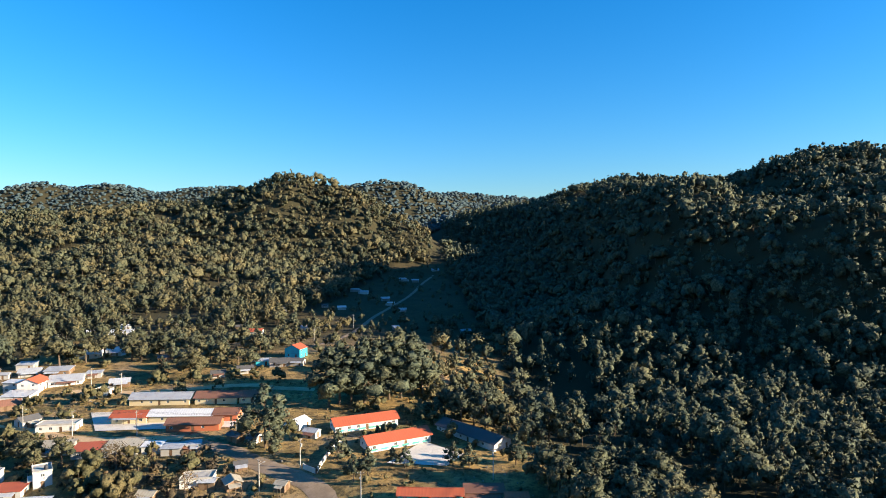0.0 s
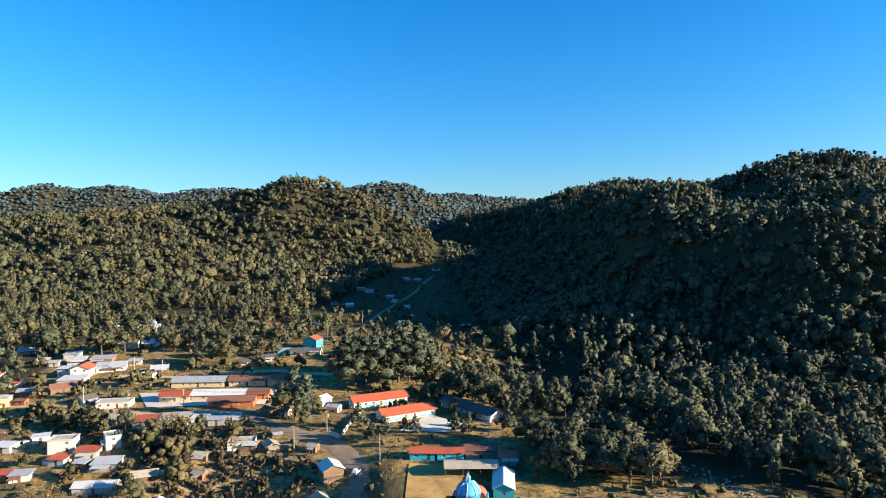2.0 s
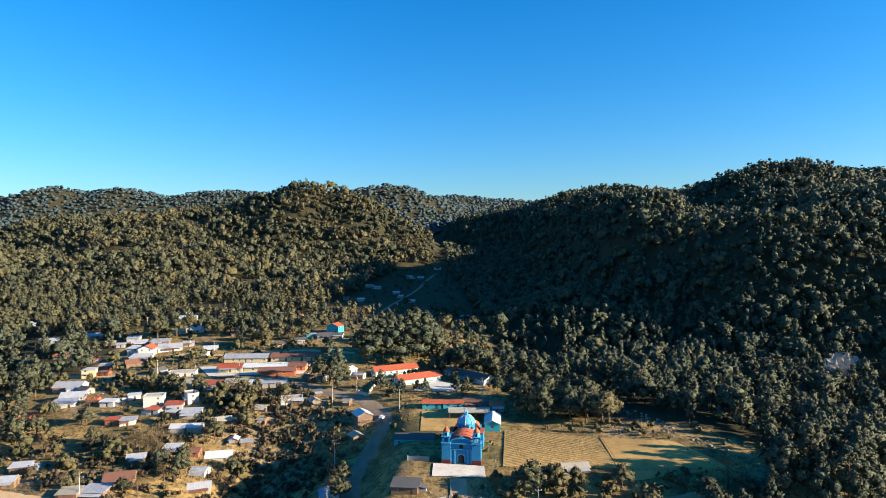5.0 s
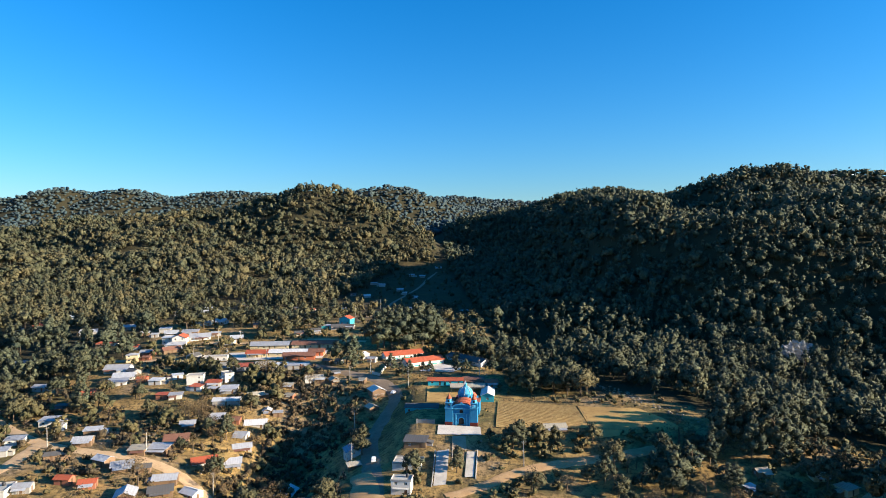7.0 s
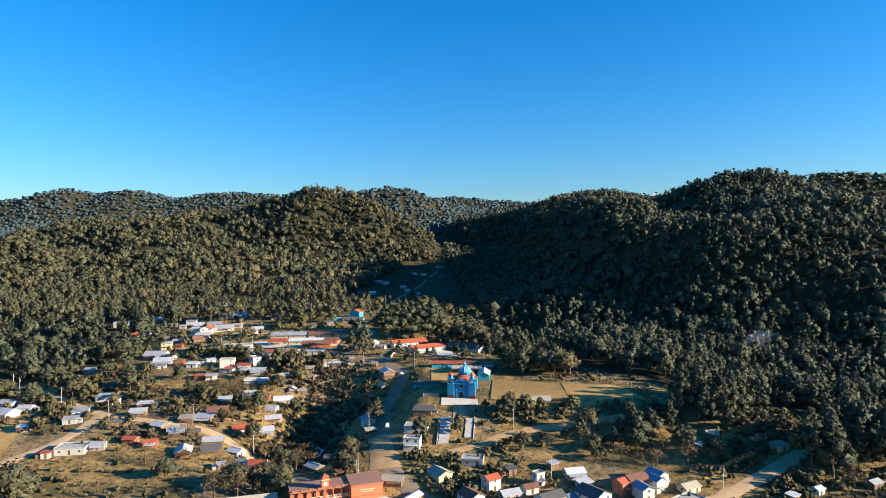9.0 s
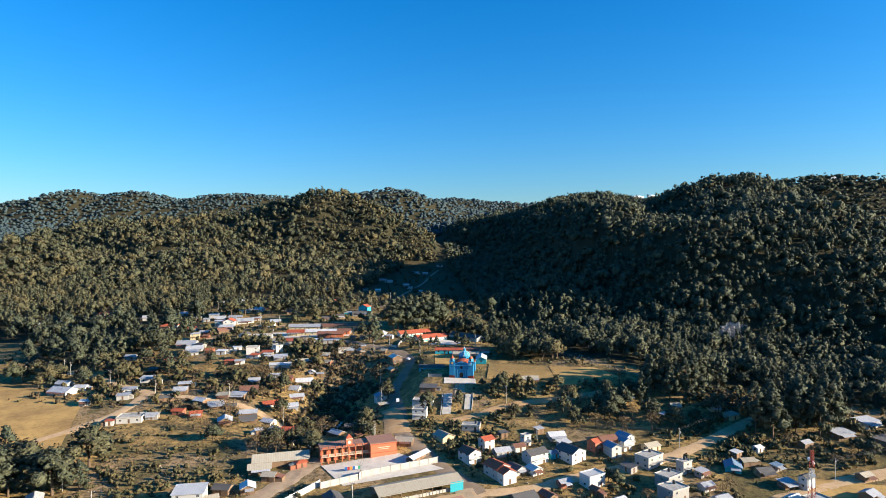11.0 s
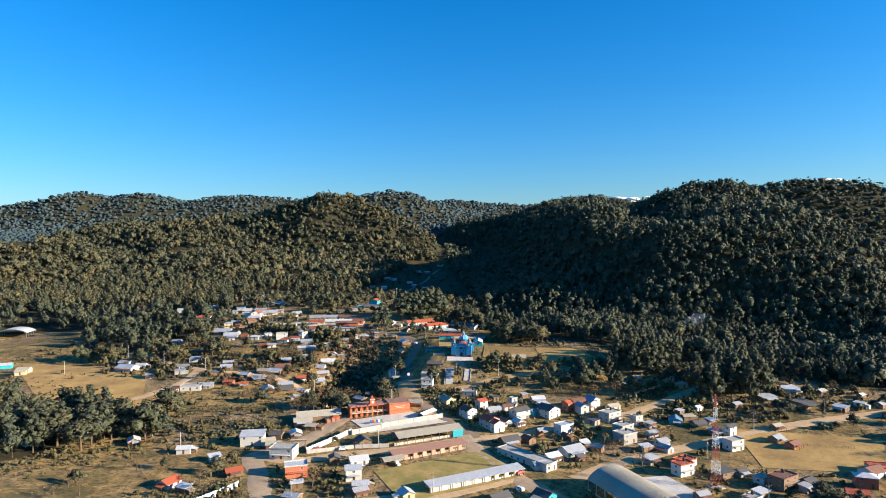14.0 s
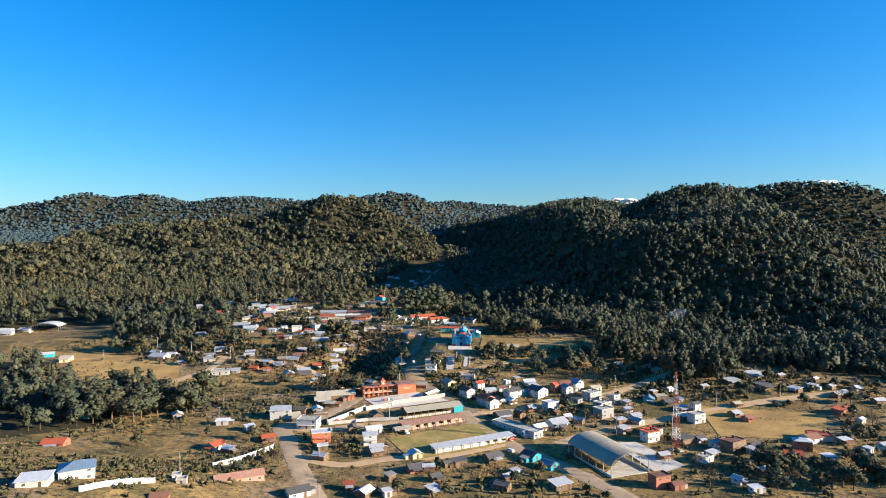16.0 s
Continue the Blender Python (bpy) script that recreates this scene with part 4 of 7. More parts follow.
def church(x, y, yaw):
    z = base_height(x + 1.5, y + 11, yaw, 12, 22) + 0.4
    ob = thing("church", x, y, z, yaw, "bright blue church with dome, twin bell towers and red vault", "church")
    ob.scale = (0.91, 0.95, 0.72)
    body = Solid().box(-5.4, 5.4, 1.0, 26, -3, 8.6)
    part("nave_wall", body, BLUE, ob)
    part("plinth", Solid().box(-5.5, 5.5, 0.9, 26.1, -3, 1.3), BASE_RED, ob)
    part("transept", Solid().box(-7.0, 7.0, 14.5, 21.5, -3, 8.2), BLUE, ob)
    for sx in (-1, 1):
        part("transept_roof", Solid().box(min(sx * 3.6, sx * 7.2), max(sx * 3.6, sx * 7.2), 14.3, 21.7, 8.2, 8.6), TILE_RED, ob)
    # barrel vault with raised ribs
    for k, (y0, y1) in enumerate(((1.0, 4.8), (4.8, 8.6), (8.6, 13.2), (21.5, 26.0))):
        s = Solid()
        n = 12
        ring = [(4.7 * math.cos(math.pi * i / n), 8.5 + 3.2 * math.sin(math.pi * i / n)) for i in range(n + 1)]
        s.add([(a, y0 + 0.12, b) for a, b in ring] + [(a, y1 - 0.12, b) for a, b in ring], [(i, i + 1, n + 2 + i, n + 1 + i) for i in range(n)] + [tuple(range(n, -1, -1)), tuple(range(n + 1, 2 * n + 2))])
        part("vault", s, TILE_RED, ob)
        s = Solid()
        ring = [(4.95 * math.cos(math.pi * i / n), 8.5 + 3.42 * math.sin(math.pi * i / n)) for i in range(n + 1)]
        s.add([(a, y0 - 0.14, b) for a, b in ring] + [(a, y0 + 0.14, b) for a, b in ring], [(i, i + 1, n + 2 + i, n + 1 + i) for i in range(n)] + [tuple(range(n, -1, -1)), tuple(range(n + 1, 2 * n + 2))])
        part("vault_rib", s, TILE_RED, ob)
    # front wall with pediment, pilasters and arched door
    front = Solid().box(-4.3, 4.3, 0, 1.0, -2, 9.2)
    n = 12
    ring = [(4.3 * math.cos(math.pi * i / n), 9.2 + 2.3 * math.sin(math.pi * i / n)) for i in range(n + 1)]
    front.add([(a, 0, b) for a, b in ring] + [(a, 1.0, b) for a, b in ring], [tuple(range(n + 1)), tuple(range(2 * n + 1, n, -1))] + [(i, n + 1 + i, n + 2 + i, i + 1) for i in range(n)])
    part("front_wall", front, BLUE, ob)
    s = Solid()
    for i in range(n):
        (a0, b0), (a1, b1) = ring[i], ring[i + 1]
        f = 1.07
        s.add([(a0, -0.25, b0), (a1, -0.25, b1), (a1 * f, -0.25, 9.2 + (b1 - 9.2) * 1.14), (a0 * f, -0.25, 9.2 + (b0 - 9.2) * 1.14), (a0, 1.05, b0), (a1, 1.05, b1), (a1 * f, 1.05, 9.2 + (b1 - 9.2) * 1.14), (a0 * f, 1.05, 9.2 + (b0 - 9.2) * 1.14)],
              [(0, 1, 2, 3), (3, 2, 6, 7), (7, 6, 5, 4), (0, 4, 5, 1)])
    part("pediment_moulding", s, PALE_BLUE, ob)
    part("cornice", Solid().box(-4.3, 4.3, -0.35, 0.0, 8.9, 9.35), PALE_BLUE, ob)
    part("cornice", Solid().box(-4.3, 4.3, -0.3, 0.0, 6.1, 6.4), PALE_BLUE, ob)
    for px in (-3.9, -2.5, 2.5, 3.9):
        part("pilaster", Solid().box(px - 0.28, px + 0.28, -0.28, 0, 0, 6.1).box(px - 0.38, px + 0.38, -0.36, 0, -1, 0.9), PALE_BLUE, ob)
    s = Solid()
    arch_block(s, 0, -0.12, 0, 3.0, 4.3, 0.12)
    part("door_surround", s, PALE_BLUE, ob)
    s = Solid()
    arch_block(s, 0, -0.2, 0, 2.4, 3.8, 0.08)
    part("door", s, SHADE_AND_TYRE, ob, "near-black arched plate standing for the shade in the doorway")
    s = Solid()
    arch_block(s, 0, -0.10, 6.7, 1.5, 2.0, 0.10)
    part("choir_window", s, SHADE_AND_TYRE, ob)
    s = Solid()
    arch_block(s, 0, -0.05, 11.3, 1.6, 1.4, 0.6)
    part("gable_crest", s, PALE_BLUE, ob)
    # bell towers
    for sx in (-1, 1):
        cx = sx * 5.85
        tower = part("bell_tower", Solid().box(cx - 1.65, cx + 1.65, -0.5, 2.8, -2, 9.2), BLUE, ob)
        part("tower_plinth", Solid().box(cx - 1.75, cx + 1.75, -0.6, 2.9, -2, 1.35), BASE_RED, tower)
        part("tower_cornice", Solid().box(cx - 1.9, cx + 1.9, -0.75, 3.05, 9.2, 9.6), PALE_BLUE, tower)
        for ex in (-1, 1):
            for ey in (-0.5 + 0.35, 2.8 - 0.35):
                part("belfry_post", Solid().box(cx + ex * 1.15 - 0.35, cx + ex * 1.15 + 0.35, ey - 0.35, ey + 0.35, 9.6, 12.2), BLUE, tower)
        part("belfry_lintel", Solid().box(cx - 1.5, cx + 1.5, -0.5, 2.8, 11.7, 12.3), BLUE, tower)
        part("belfry_cornice", Solid().box(cx - 1.75, cx + 1.75, -0.65, 2.95, 12.3, 12.6), PALE_BLUE, tower)
        part("upper_belfry", Solid().lathe([(1.3, 12.6), (1.3, 14.2), (1.5, 14.25), (1.5, 14.5)], 8, cx, 1.15), PALE_BLUE, tower)
        for q in range(4):
            s = Solid()
            a = q * math.pi / 2
            arch_block(s, cx + 1.22 * math.sin(a), 1.15 - 1.22 * math.cos(a), 12.75, 0.75, 1.3, 0.1, a)
            part("bell_opening", s, SHADE_AND_TYRE, tower)
        part("cupola", Solid().lathe([(1.35, 14.5), (1.2, 15.1), (0.85, 15.7), (0.4, 16.3), (0.16, 16.9), (0.14, 17.4), (0.22, 17.6), (0.03, 17.9)], 10, cx, 1.15), TILE_RED, tower, "red tiled cupola", smooth=True)
        part("tower_cross", Solid().box(cx - 0.04, cx + 0.04, 1.11, 1.19, 17.8, 18.8).box(cx - 0.3, cx + 0.3, 1.11, 1.19, 18.35, 18.45), STEEL, tower)
    # dome on an eight-sided drum
    drum = part("drum", Solid().lathe([(3.7, 8.3), (3.7, 12.2), (3.95, 12.25), (3.95, 12.6)], 8, 0, 17.5), BLUE, ob)
    for q in range(8):
        s = Solid()
        a = q * math.pi / 4
        arch_block(s, 3.47 * math.sin(a), 17.5 - 3.47 * math.cos(a), 9.6, 1.0, 2.0, 0.12, a)
        part("drum_window", s, SHADE_AND_TYRE, drum)
    dome = part("dome", Solid().lathe([(3.7, 12.6), (3.55, 13.6), (3.1, 14.8), (2.4, 15.8), (1.5, 16.5), (0.8, 16.8)], 16, 0, 17.5), PALE_BLUE, ob, "pale blue ribbed dome", smooth=True)
    for q in range(8):
        a = q * math.pi / 4
        s = Solid()
        prof = [(3.75, 12.6), (3.62, 13.6), (3.18, 14.8), (2.48, 15.85), (1.56, 16.58)]
        for (r0, z0), (r1, z1) in zip(prof, prof[1:]):
            s.tube((r0 * math.cos(a), 17.5 + r0 * math.sin(a), z0), (r1 * math.cos(a), 17.5 + r1 * math.sin(a), z1), 0.12, 0.12, 5)
        part("dome_rib", s, WALLS["w"][0], dome)
    part("lantern", Solid().lathe([(0.75, 16.7), (0.7, 18.1), (0.9, 18.15), (0.9, 18.3), (0.6, 18.8), (0.12, 19.3)], 8, 0, 17.5), PALE_BLUE, dome)
    part("dome_cross", Solid().box(-0.05, 0.05, 12.45, 17.55, 19.2, 20.4).box(-0.35, 0.35, 12.45, 17.55, 19.8, 19.92), STEEL, dome)


church(3.2, 108.8, -9)

# ---- town hall: two-storey orange gallery wing and block ----
def town_hall(x, y, yaw):
    z = base_height(x, y, yaw, 30, 12)
    orange, trim = WALLS["o"][0], painted("cream_trim", (0.72, 0.52, 0.36))
    ob = thing("town_hall", x, y, z, yaw, "orange two-storey hall with arcaded gallery and clock tower", "town hall")
    w, d = 21.0, 8.5
    s = Solid()
    holes = [(1.2 + 3.4 * k, 2.4 + 3.4 * k, 0.0 + f * 3.3, 2.2 + f * 3.3) for k in range(6) for f in (0, 1)]
    panel(s, (-w / 2, -d / 2 + 2.6), (1, 0), (0, -1), w, -1.5, 6.6, holes)
    for a, b, c, e in holes:
        part("door", door_mesh(1.2, 2.2), DOOR, ob, at=pose(-w / 2 + a, -d / 2 + 2.7, c))
    s.box(-w / 2, w / 2, d / 2 - 0.2, d / 2, -1.5, 6.6).box(-w / 2, -w / 2 + 0.2, -d / 2 + 2.6, d / 2 - 0.2, -1.5, 6.6)
    part("wall", s, orange, ob)
    part("gallery_floor", Solid().box(-w / 2, w / 2, -d / 2, -d / 2 + 2.6, 3.05, 3.3), trim, ob)
    part("plinth", Solid().box(-w / 2, w / 2, -d / 2, -d / 2 + 2.6, -1.5, 0.05), CONCRETE, ob)
    part("roof", Solid().box(-w / 2 - 0.3, w / 2, -d / 2 - 0.3, d / 2 + 0.3, 6.6, 6.9), ROOFS["P"][0], ob)
    for k in range(8):
        px = -w / 2 + 0.3 + (w - 0.6) * k / 7
        for f in (0, 1):
            part("column", Solid().box(px - 0.2, px + 0.2, -d / 2, -d / 2 + 0.4, f * 3.3, f * 3.3 + 3.05).box(px - 0.3, px + 0.3, -d / 2 - 0.08, -d / 2 + 0.48, f * 3.3 + 2.6, f * 3.3 + 2.85), orange, ob)
    for k in range(7):
        p0 = -w / 2 + 0.5 + (w - 0.6) * k / 7
        p1 = p0 + (w - 0.6) / 7 - 0.4
        rail = part("balustrade", Solid().box(p0, p1, -d / 2 + 0.12, -d / 2 + 0.26, 4.15, 4.27), trim, ob)
        for j in range(6):
            q = p0 + (p1 - p0) * (j + 0.5) / 6
            part("baluster", Solid().box(q - 0.07, q + 0.07, -d / 2 + 0.13, -d / 2 + 0.25, 3.3, 4.15), trim, rail)
        for j in range(4):
            q = p0 + (p1 - p0) * (j + 0.5) / 4
            part("parapet_block", Solid().box(q - 0.22, q + 0.22, -d / 2 - 0.25, -d / 2, 6.9, 7.5), orange, ob)
    # block wing, turned out at the end of the gallery
    bx, by = w / 2, -d / 2 - 2.0
    s = Solid()
    holes = [(1.5, 2.8, 1.0, 2.2), (6.5, 7.8, 1.0, 2.2), (1.5, 2.8, 4.2, 5.4)]
    panel(s, (bx, by), (1, 0), (0, -1), 11.5, -1.5, 7.2, [])
    panel(s, (bx + 11.5, by), (0, 1), (1, 0), 11.0, -1.5, 7.2, holes)
    fill_side(ob, (bx + 11.5, by), (0, 1), (1, 0), 90, holes)
    s.box(bx, bx + 0.2, by + 0.2, by + 11, -1.5, 7.2).box(bx + 0.2, bx + 11.3, by + 10.8, by + 11, -1.5, 7.2)
    block = part("block_wing", s, orange, ob)
    part("block_roof", Solid().box(bx - 0.25, bx + 11.75, by - 0.25, by + 11.25, 7.2, 7.5), ROOFS["P"][0], block)
    part("block_cornice", Solid().box(bx - 0.2, bx + 11.7, by - 0.18, by - 0.0, 3.2, 3.4).box(bx - 0.3, bx + 11.8, by - 0.3, by, 6.9, 7.2), ROOFS["R"][0], block)
    part("wall_lettering", Solid().box(bx + 3.2, bx + 8.6, by - 0.06, by - 0.01, 5.3, 5.6).box(bx + 3.8, bx + 8.0, by - 0.06, by - 0.01, 4.6, 4.85), trim, block, "row of unreadable pale lettering")
    # clock tower over the entrance
    tx, ty = 1.6, -d / 2 + 1.2
    tower = part("clock_tower", Solid().box(tx - 1.3, tx + 1.3, ty - 1.3, ty + 1.3, 6.9, 9.9), orange, ob)
    part("clock_face", Solid().tube((tx, ty - 1.38, 8.6), (tx, ty - 1.29, 8.6), 0.7, 0.7, 16), WALLS["w"][0], tower)
    part("tower_cornice", Solid().box(tx - 1.5, tx + 1.5, ty - 1.5, ty + 1.5, 9.9, 10.2), trim, tower)
    s = Solid().add([(tx - 1.5, ty - 1.5, 10.2), (tx + 1.5, ty - 1.5, 10.2), (tx + 1.5, ty + 1.5, 10.2), (tx - 1.5, ty + 1.5, 10.2), (tx, ty, 12.0)], [(0, 1, 4), (1, 2, 4), (2, 3, 4), (3, 0, 4), (3, 2, 1, 0)])
    part("tower_roof", s, ROOFS["R"][0], tower)


town_hall(-51.5, 28.5, 18)


# ---- covered sports court with arched roof ----
def covered_court(x, y, yaw, w, length, eave, crown, label, bays=6, roof="T"):
    z = base_height(x, y, yaw, w, length)
    ob = thing("covered_court", x, y, z, yaw, label, "sports hall")
    n = 14

    def arc(f, lift=0.0):
        a = math.pi * (0.14 + 0.72 * f)
        lo = math.sin(math.pi * 0.14)
        return (-math.cos(a) / math.cos(math.pi * 0.14) * (w / 2 + 0.4), eave + (crown - eave) * (math.sin(a) - lo) / (1 - lo) + lift)
    for b in range(bays):
        y0, y1 = -length / 2 + length * b / bays, -length / 2 + length * (b + 1) / bays
        s = Solid()
        top = [arc(k / n) for k in range(n + 1)]
        low = [arc(k / n, -0.1) for k in range(n + 1)]
        s.add([(p[0], y0 + 0.02, p[1]) for p in top] + [(p[0], y1 - 0.02, p[1]) for p in top], [(k, k + 1, n + 2 + k, n + 1 + k) for k in range(n)])
        s.add([(p[0], y0 + 0.02, p[1]) for p in low] + [(p[0], y1 - 0.02, p[1]) for p in low], [(n + 1 + k, n + 2 + k, k + 1, k) for k in range(n)])
        part("roof_bay", s, ROOFS[roof][0], ob, smooth=True)
    for b in range(bays + 1):
        yy = -length / 2 + length * b / bays
        for sx in (-1, 1):
            part("column", Solid().box(sx * w / 2 - 0.16, sx * w / 2 + 0.16, yy - 0.16, yy + 0.16, -1.2, eave), STEEL, ob)
        s = Solid()
        for k in range(n):
            a, c = arc(k / n, -0.2), arc((k + 1) / n, -0.2)
            e, g = arc(k / n, -0.8), arc((k + 1) / n, -0.8)
            s.tube((a[0] * 0.98, yy, a[1]), (c[0] * 0.98, yy, c[1]), 0.06, 0.06, 4)
            s.tube((e[0] * 0.96, yy, e[1]), (g[0] * 0.96, yy, g[1]), 0.05, 0.05, 4)
            s.tube((a[0] * 0.98, yy, a[1]), (g[0] * 0.96, yy, g[1]), 0.035, 0.035, 4)
        part("truss", s, STEEL, ob)
    part("court_floor", Solid().box(-w / 2, w / 2, -length / 2, length / 2, -1.2, 0.1), PAVING, ob)
    for sx in (-1, 1):
        part("side_wall", Solid().box(sx * w / 2 - 0.12, sx * w / 2 + 0.12, -length / 2 + 0.3, length / 2 - 0.3, 0.1, 1.1), WALLS["w"][0], ob)
    return ob


covered_court(61.8, -75.0, 20, 19.5, 33.5, 5.2, 9.6, "arched tan metal roof over an open sports court")
covered_court(-406, 266, 12, 26, 20, 5.6, 9.2, "white arched roof over an open hall beside the meadow", 4, "W")


# ---- lattice mast ----
def radio_mast(x, y, h=38.0):
    red, white = painted("mast_red", (0.42, 0.10, 0.06)), painted("mast_white", (0.80, 0.79, 0.77))
    ob = thing("radio_mast", x, y, ground(x, y), 20, "tall red and white lattice radio mast", "mast")
    bands = 7
    for b in range(bands):
        s = Solid()
        for k in range(3):
            z0, z1 = h * (b + k / 3) / bands, h * (b + (k + 1) / 3) / bands
            r0, r1 = 2.1 - 1.65 * z0 / h, 2.1 - 1.65 * z1 / h
            cs = [(math.cos(a), math.sin(a)) for a in (math.pi / 4 + j * math.pi / 2 for j in range(4))]
            for j in range(4):
                (c, sn), (c2, sn2) = cs[j], cs[(j + 1) % 4]
                s.tube((r0 * c, r0 * sn, z0), (r1 * c, r1 * sn, z1), 0.075, 0.075, 5)
                s.tube((r0 * c, r0 * sn, z0), (r1 * c2, r1 * sn2, z1), 0.035, 0.035, 4)
                s.tube((r0 * c2, r0 * sn2, z0), (r1 * c, r1 * sn, z1), 0.035, 0.035, 4)
                s.tube((r1 * c, r1 * sn, z1), (r1 * c2, r1 * sn2, z1), 0.035, 0.035, 4)
        part("mast_section", s, red if b % 2 == 0 else white, ob, "red mast section" if b % 2 == 0 else "white mast section")
    for zz, a in ((34, 0.4), (35.5, 2.6), (31, 4.2)):
        part("dish", Solid().tube((0.6 * math.cos(a), 0.6 * math.sin(a), zz), (1.0 * math.cos(a), 1.0 * math.sin(a), zz), 0.5, 0.6, 12), white, ob)
    part("footing", Solid().box(-2.6, 2.6, -2.6, 2.6, -0.8, 0.25), CONCRETE, ob)


radio_mast(100.0, -59.4)

# ---- schools, market and long sheds ----
TEAL_PANEL = painted("teal_panel", (0.10, 0.42, 0.38))


def school_block(x, y, yaw, w, d, roof, wall, label, panels=0, form="g", h=2.9):
    ob = house(x, y, yaw, w, d, h, roof, wall, form, label=label, name="school_building", category="school", group="school buildings", over=0.7)
    for k in range(panels):
        px = -w / 2 + w * (k + 0.5) / panels
        part("window_panel", Solid().box(px - w / panels * 0.36, px + w / panels * 0.36, -d / 2 - 0.07, -d / 2 - 0.01, 0.35, 0.95), TEAL_PANEL, ob)
    return ob


school_block(-28.5, 228.3, 24, 24, 8, "R", "w", "white school building with orange-red gabled roof and teal panels", 6)
school_block(-15.3, 209.8, 28, 23, 8, "R", "w", "white school block with red roof beside the yard", 6)
school_block(11.5, 217.0, -50, 30, 8, "D", "w", "long school block with dark grey metal roof")
school_block(-118, 260, 1, 25, 8, "G", "y", "ochre school row with grey metal roof")
school_block(-94.5, 260.5, 1, 17.5, 8, "B", "y", "ochre school row with rust-brown roof")
school_block(-79.5, 261, 1, 10.5, 8, "B", "y", "short ochre school row under a brown roof")
school_block(-119.5, 237.2, 1, 13.5, 7, "R", "y", "ochre school row with orange roof")
school_block(-100.2, 238, 1, 24, 7, "W", "y", "ochre school row with bright pale roof")
school_block(-83.0, 238.5, 1, 9, 7, "B", "o", "red school row with red-brown roof")
school_block(-91.5, 227.5, 4, 19, 6.5, "B", "o", "orange-red classroom with rusty metal roof")
house(-77.5, 329, -18, 9, 8, 3.0, "R", "t", "v", 2, label="turquoise two-storey house with an orange-red gabled roof")

open_shed(-18.6, -2.6, 24, 34, 10.5, 3.6, "T", "long open market shed with tan sheet roof", 9, 1.5, back="g")
boundary_wall(((-34.2, -14.3), (-3.5, -0.6)), 1.2, CONCRETE, "low pale wall before the market shed")
tagged(part("shed_front_wall", Solid().box(11.6, 17.2, -5.55, -5.38, -1, 3.5), WALLS["t"][0], None, at=pose(-18.6, -2.6, ground(-3, 0) + 0.15, 0, 0, 24)), "bright turquoise front panel of the market shed", "wall")
open_shed(-17.5, -24.2, 26.5, 37, 5.5, 2.7, "P", "long row of market stalls under a faded red-brown roof", 9, 0.9, "s", back="p", piers="p")
open_shed(-33.8, -35.8, 26, 9, 5.5, 2.5, "T", "small market shed with a weathered tan roof", 3, 0.8, "g", back="g")
open_shed(2.2, -55.0, 25.5, 44, 5.5, 2.6, "W", "long shed with pale metal roof beside the pitch", 10, 0.7, "s", back="w", piers="w")
boundary_wall(((-16.6, -66.3), (8.4, -54.4)), 1.9, WALLS["w"][0], "white and pale blue front wall of the long shed", 0.2)
house(26.5, -31.5, -51, 30, 7, 3.0, "C", "w", "f", label="long white concrete building beside the street")
boundary_wall(((-56.5, 0.3), (-42.5, 7.2), (-41.8, 9.4), (-10.6, 21.5)), 2.6, CONCRETE, "tall pale concrete yard wall")
boundary_wall(((-74.6, -22.8), (-57.3, 2.8)), 2.4, WALLS["w"][0], "long white diagonal yard wall")
boundary_wall(((-15.6, 112.2), (-8.2, 111)), 1.7, WALLS["g"][0], "short grey block wall before the church yard")
boundary_wall(((-9.0, 69.6), (-7.8, 90.4)), 0.7, CONCRETE, "low concrete kerb wall beside the ramp")
boundary_wall(((7.0, 74.4), (8.7, 90.2)), 0.7, CONCRETE, "low concrete kerb wall along the narrow ramp")
boundary_wall(((-74, -24), (-53, -17.5), (-37, -16)), 1.8, CONCRETE, "low concrete wall along the lane")
boundary_wall(((-111, -93), (-94, -60.5)), 2.2, WALLS["w"][0], "long white garden wall beside the street")
house(-96.5, -103.5, 24, 19, 6.5, 2.8, "P", "p", "g", label="long low tan house with faded red metal roof")
boundary_wall(((-134, -150), (-119, -129)), 2.0, WALLS["w"][0], "white garden wall on the slope")
boundary_wall(((-43, 191), (-38.3, 187.6), (-36.5, 202), (-34, 211)), 1.6, WALLS["w"][0], "white school compound wall")
# buildings round the church court
house(-7.5, 168.8, -4, 8.3, 5, 2.6, "R", "t", "g", label="blue-walled hall with orange-red roof by the church court")
house(1.8, 168.4, 0, 8.8, 5, 2.6, "R", "t", "g", label="blue-walled shed with bright red roof")
house(12.2, 169.8, 0, 10.8, 5, 2.6, "B", "g", "s", label="shed with rusty brown roof behind the church")
house(20.9, 164.4, 0, 6, 5, 2.6, "R", "t", "s", label="small blue shed with red roof")
open_shed(8.2, 156.5, 0, 16.5, 7.5, 3.2, "T", "open hall with wide tan roof behind the church", 4, 0.9, back="w")
house(17.4, 146.0, 84, 14, 6, 3.0, "W", "t", "g", label="blue hall with pale metal roof beside the church")
house(-14.0, 132.5, -4, 15, 5.5, 2.6, "D", "t", "s", label="long shed with dark sheet roof beside the church")
house(41.5, 104.0, 5, 9, 4.5, 2.2, "T", "k", "g", label="small brown field hut with tan roof")
house(-241.5, 419.6, 11, 5.9, 4.1, 2.4, "G", "g", "g")
house(-215.8, 414.0, 15, 13.9, 9.7, 2.6, "W", "w", "s")
house(-191.7, 333.4, 8, 14.6, 10.2, 2.6, "W", "w", "g")
house(-145.0, 321.9, 16, 6.1, 4.3, 2.4, "D", "k", "g")
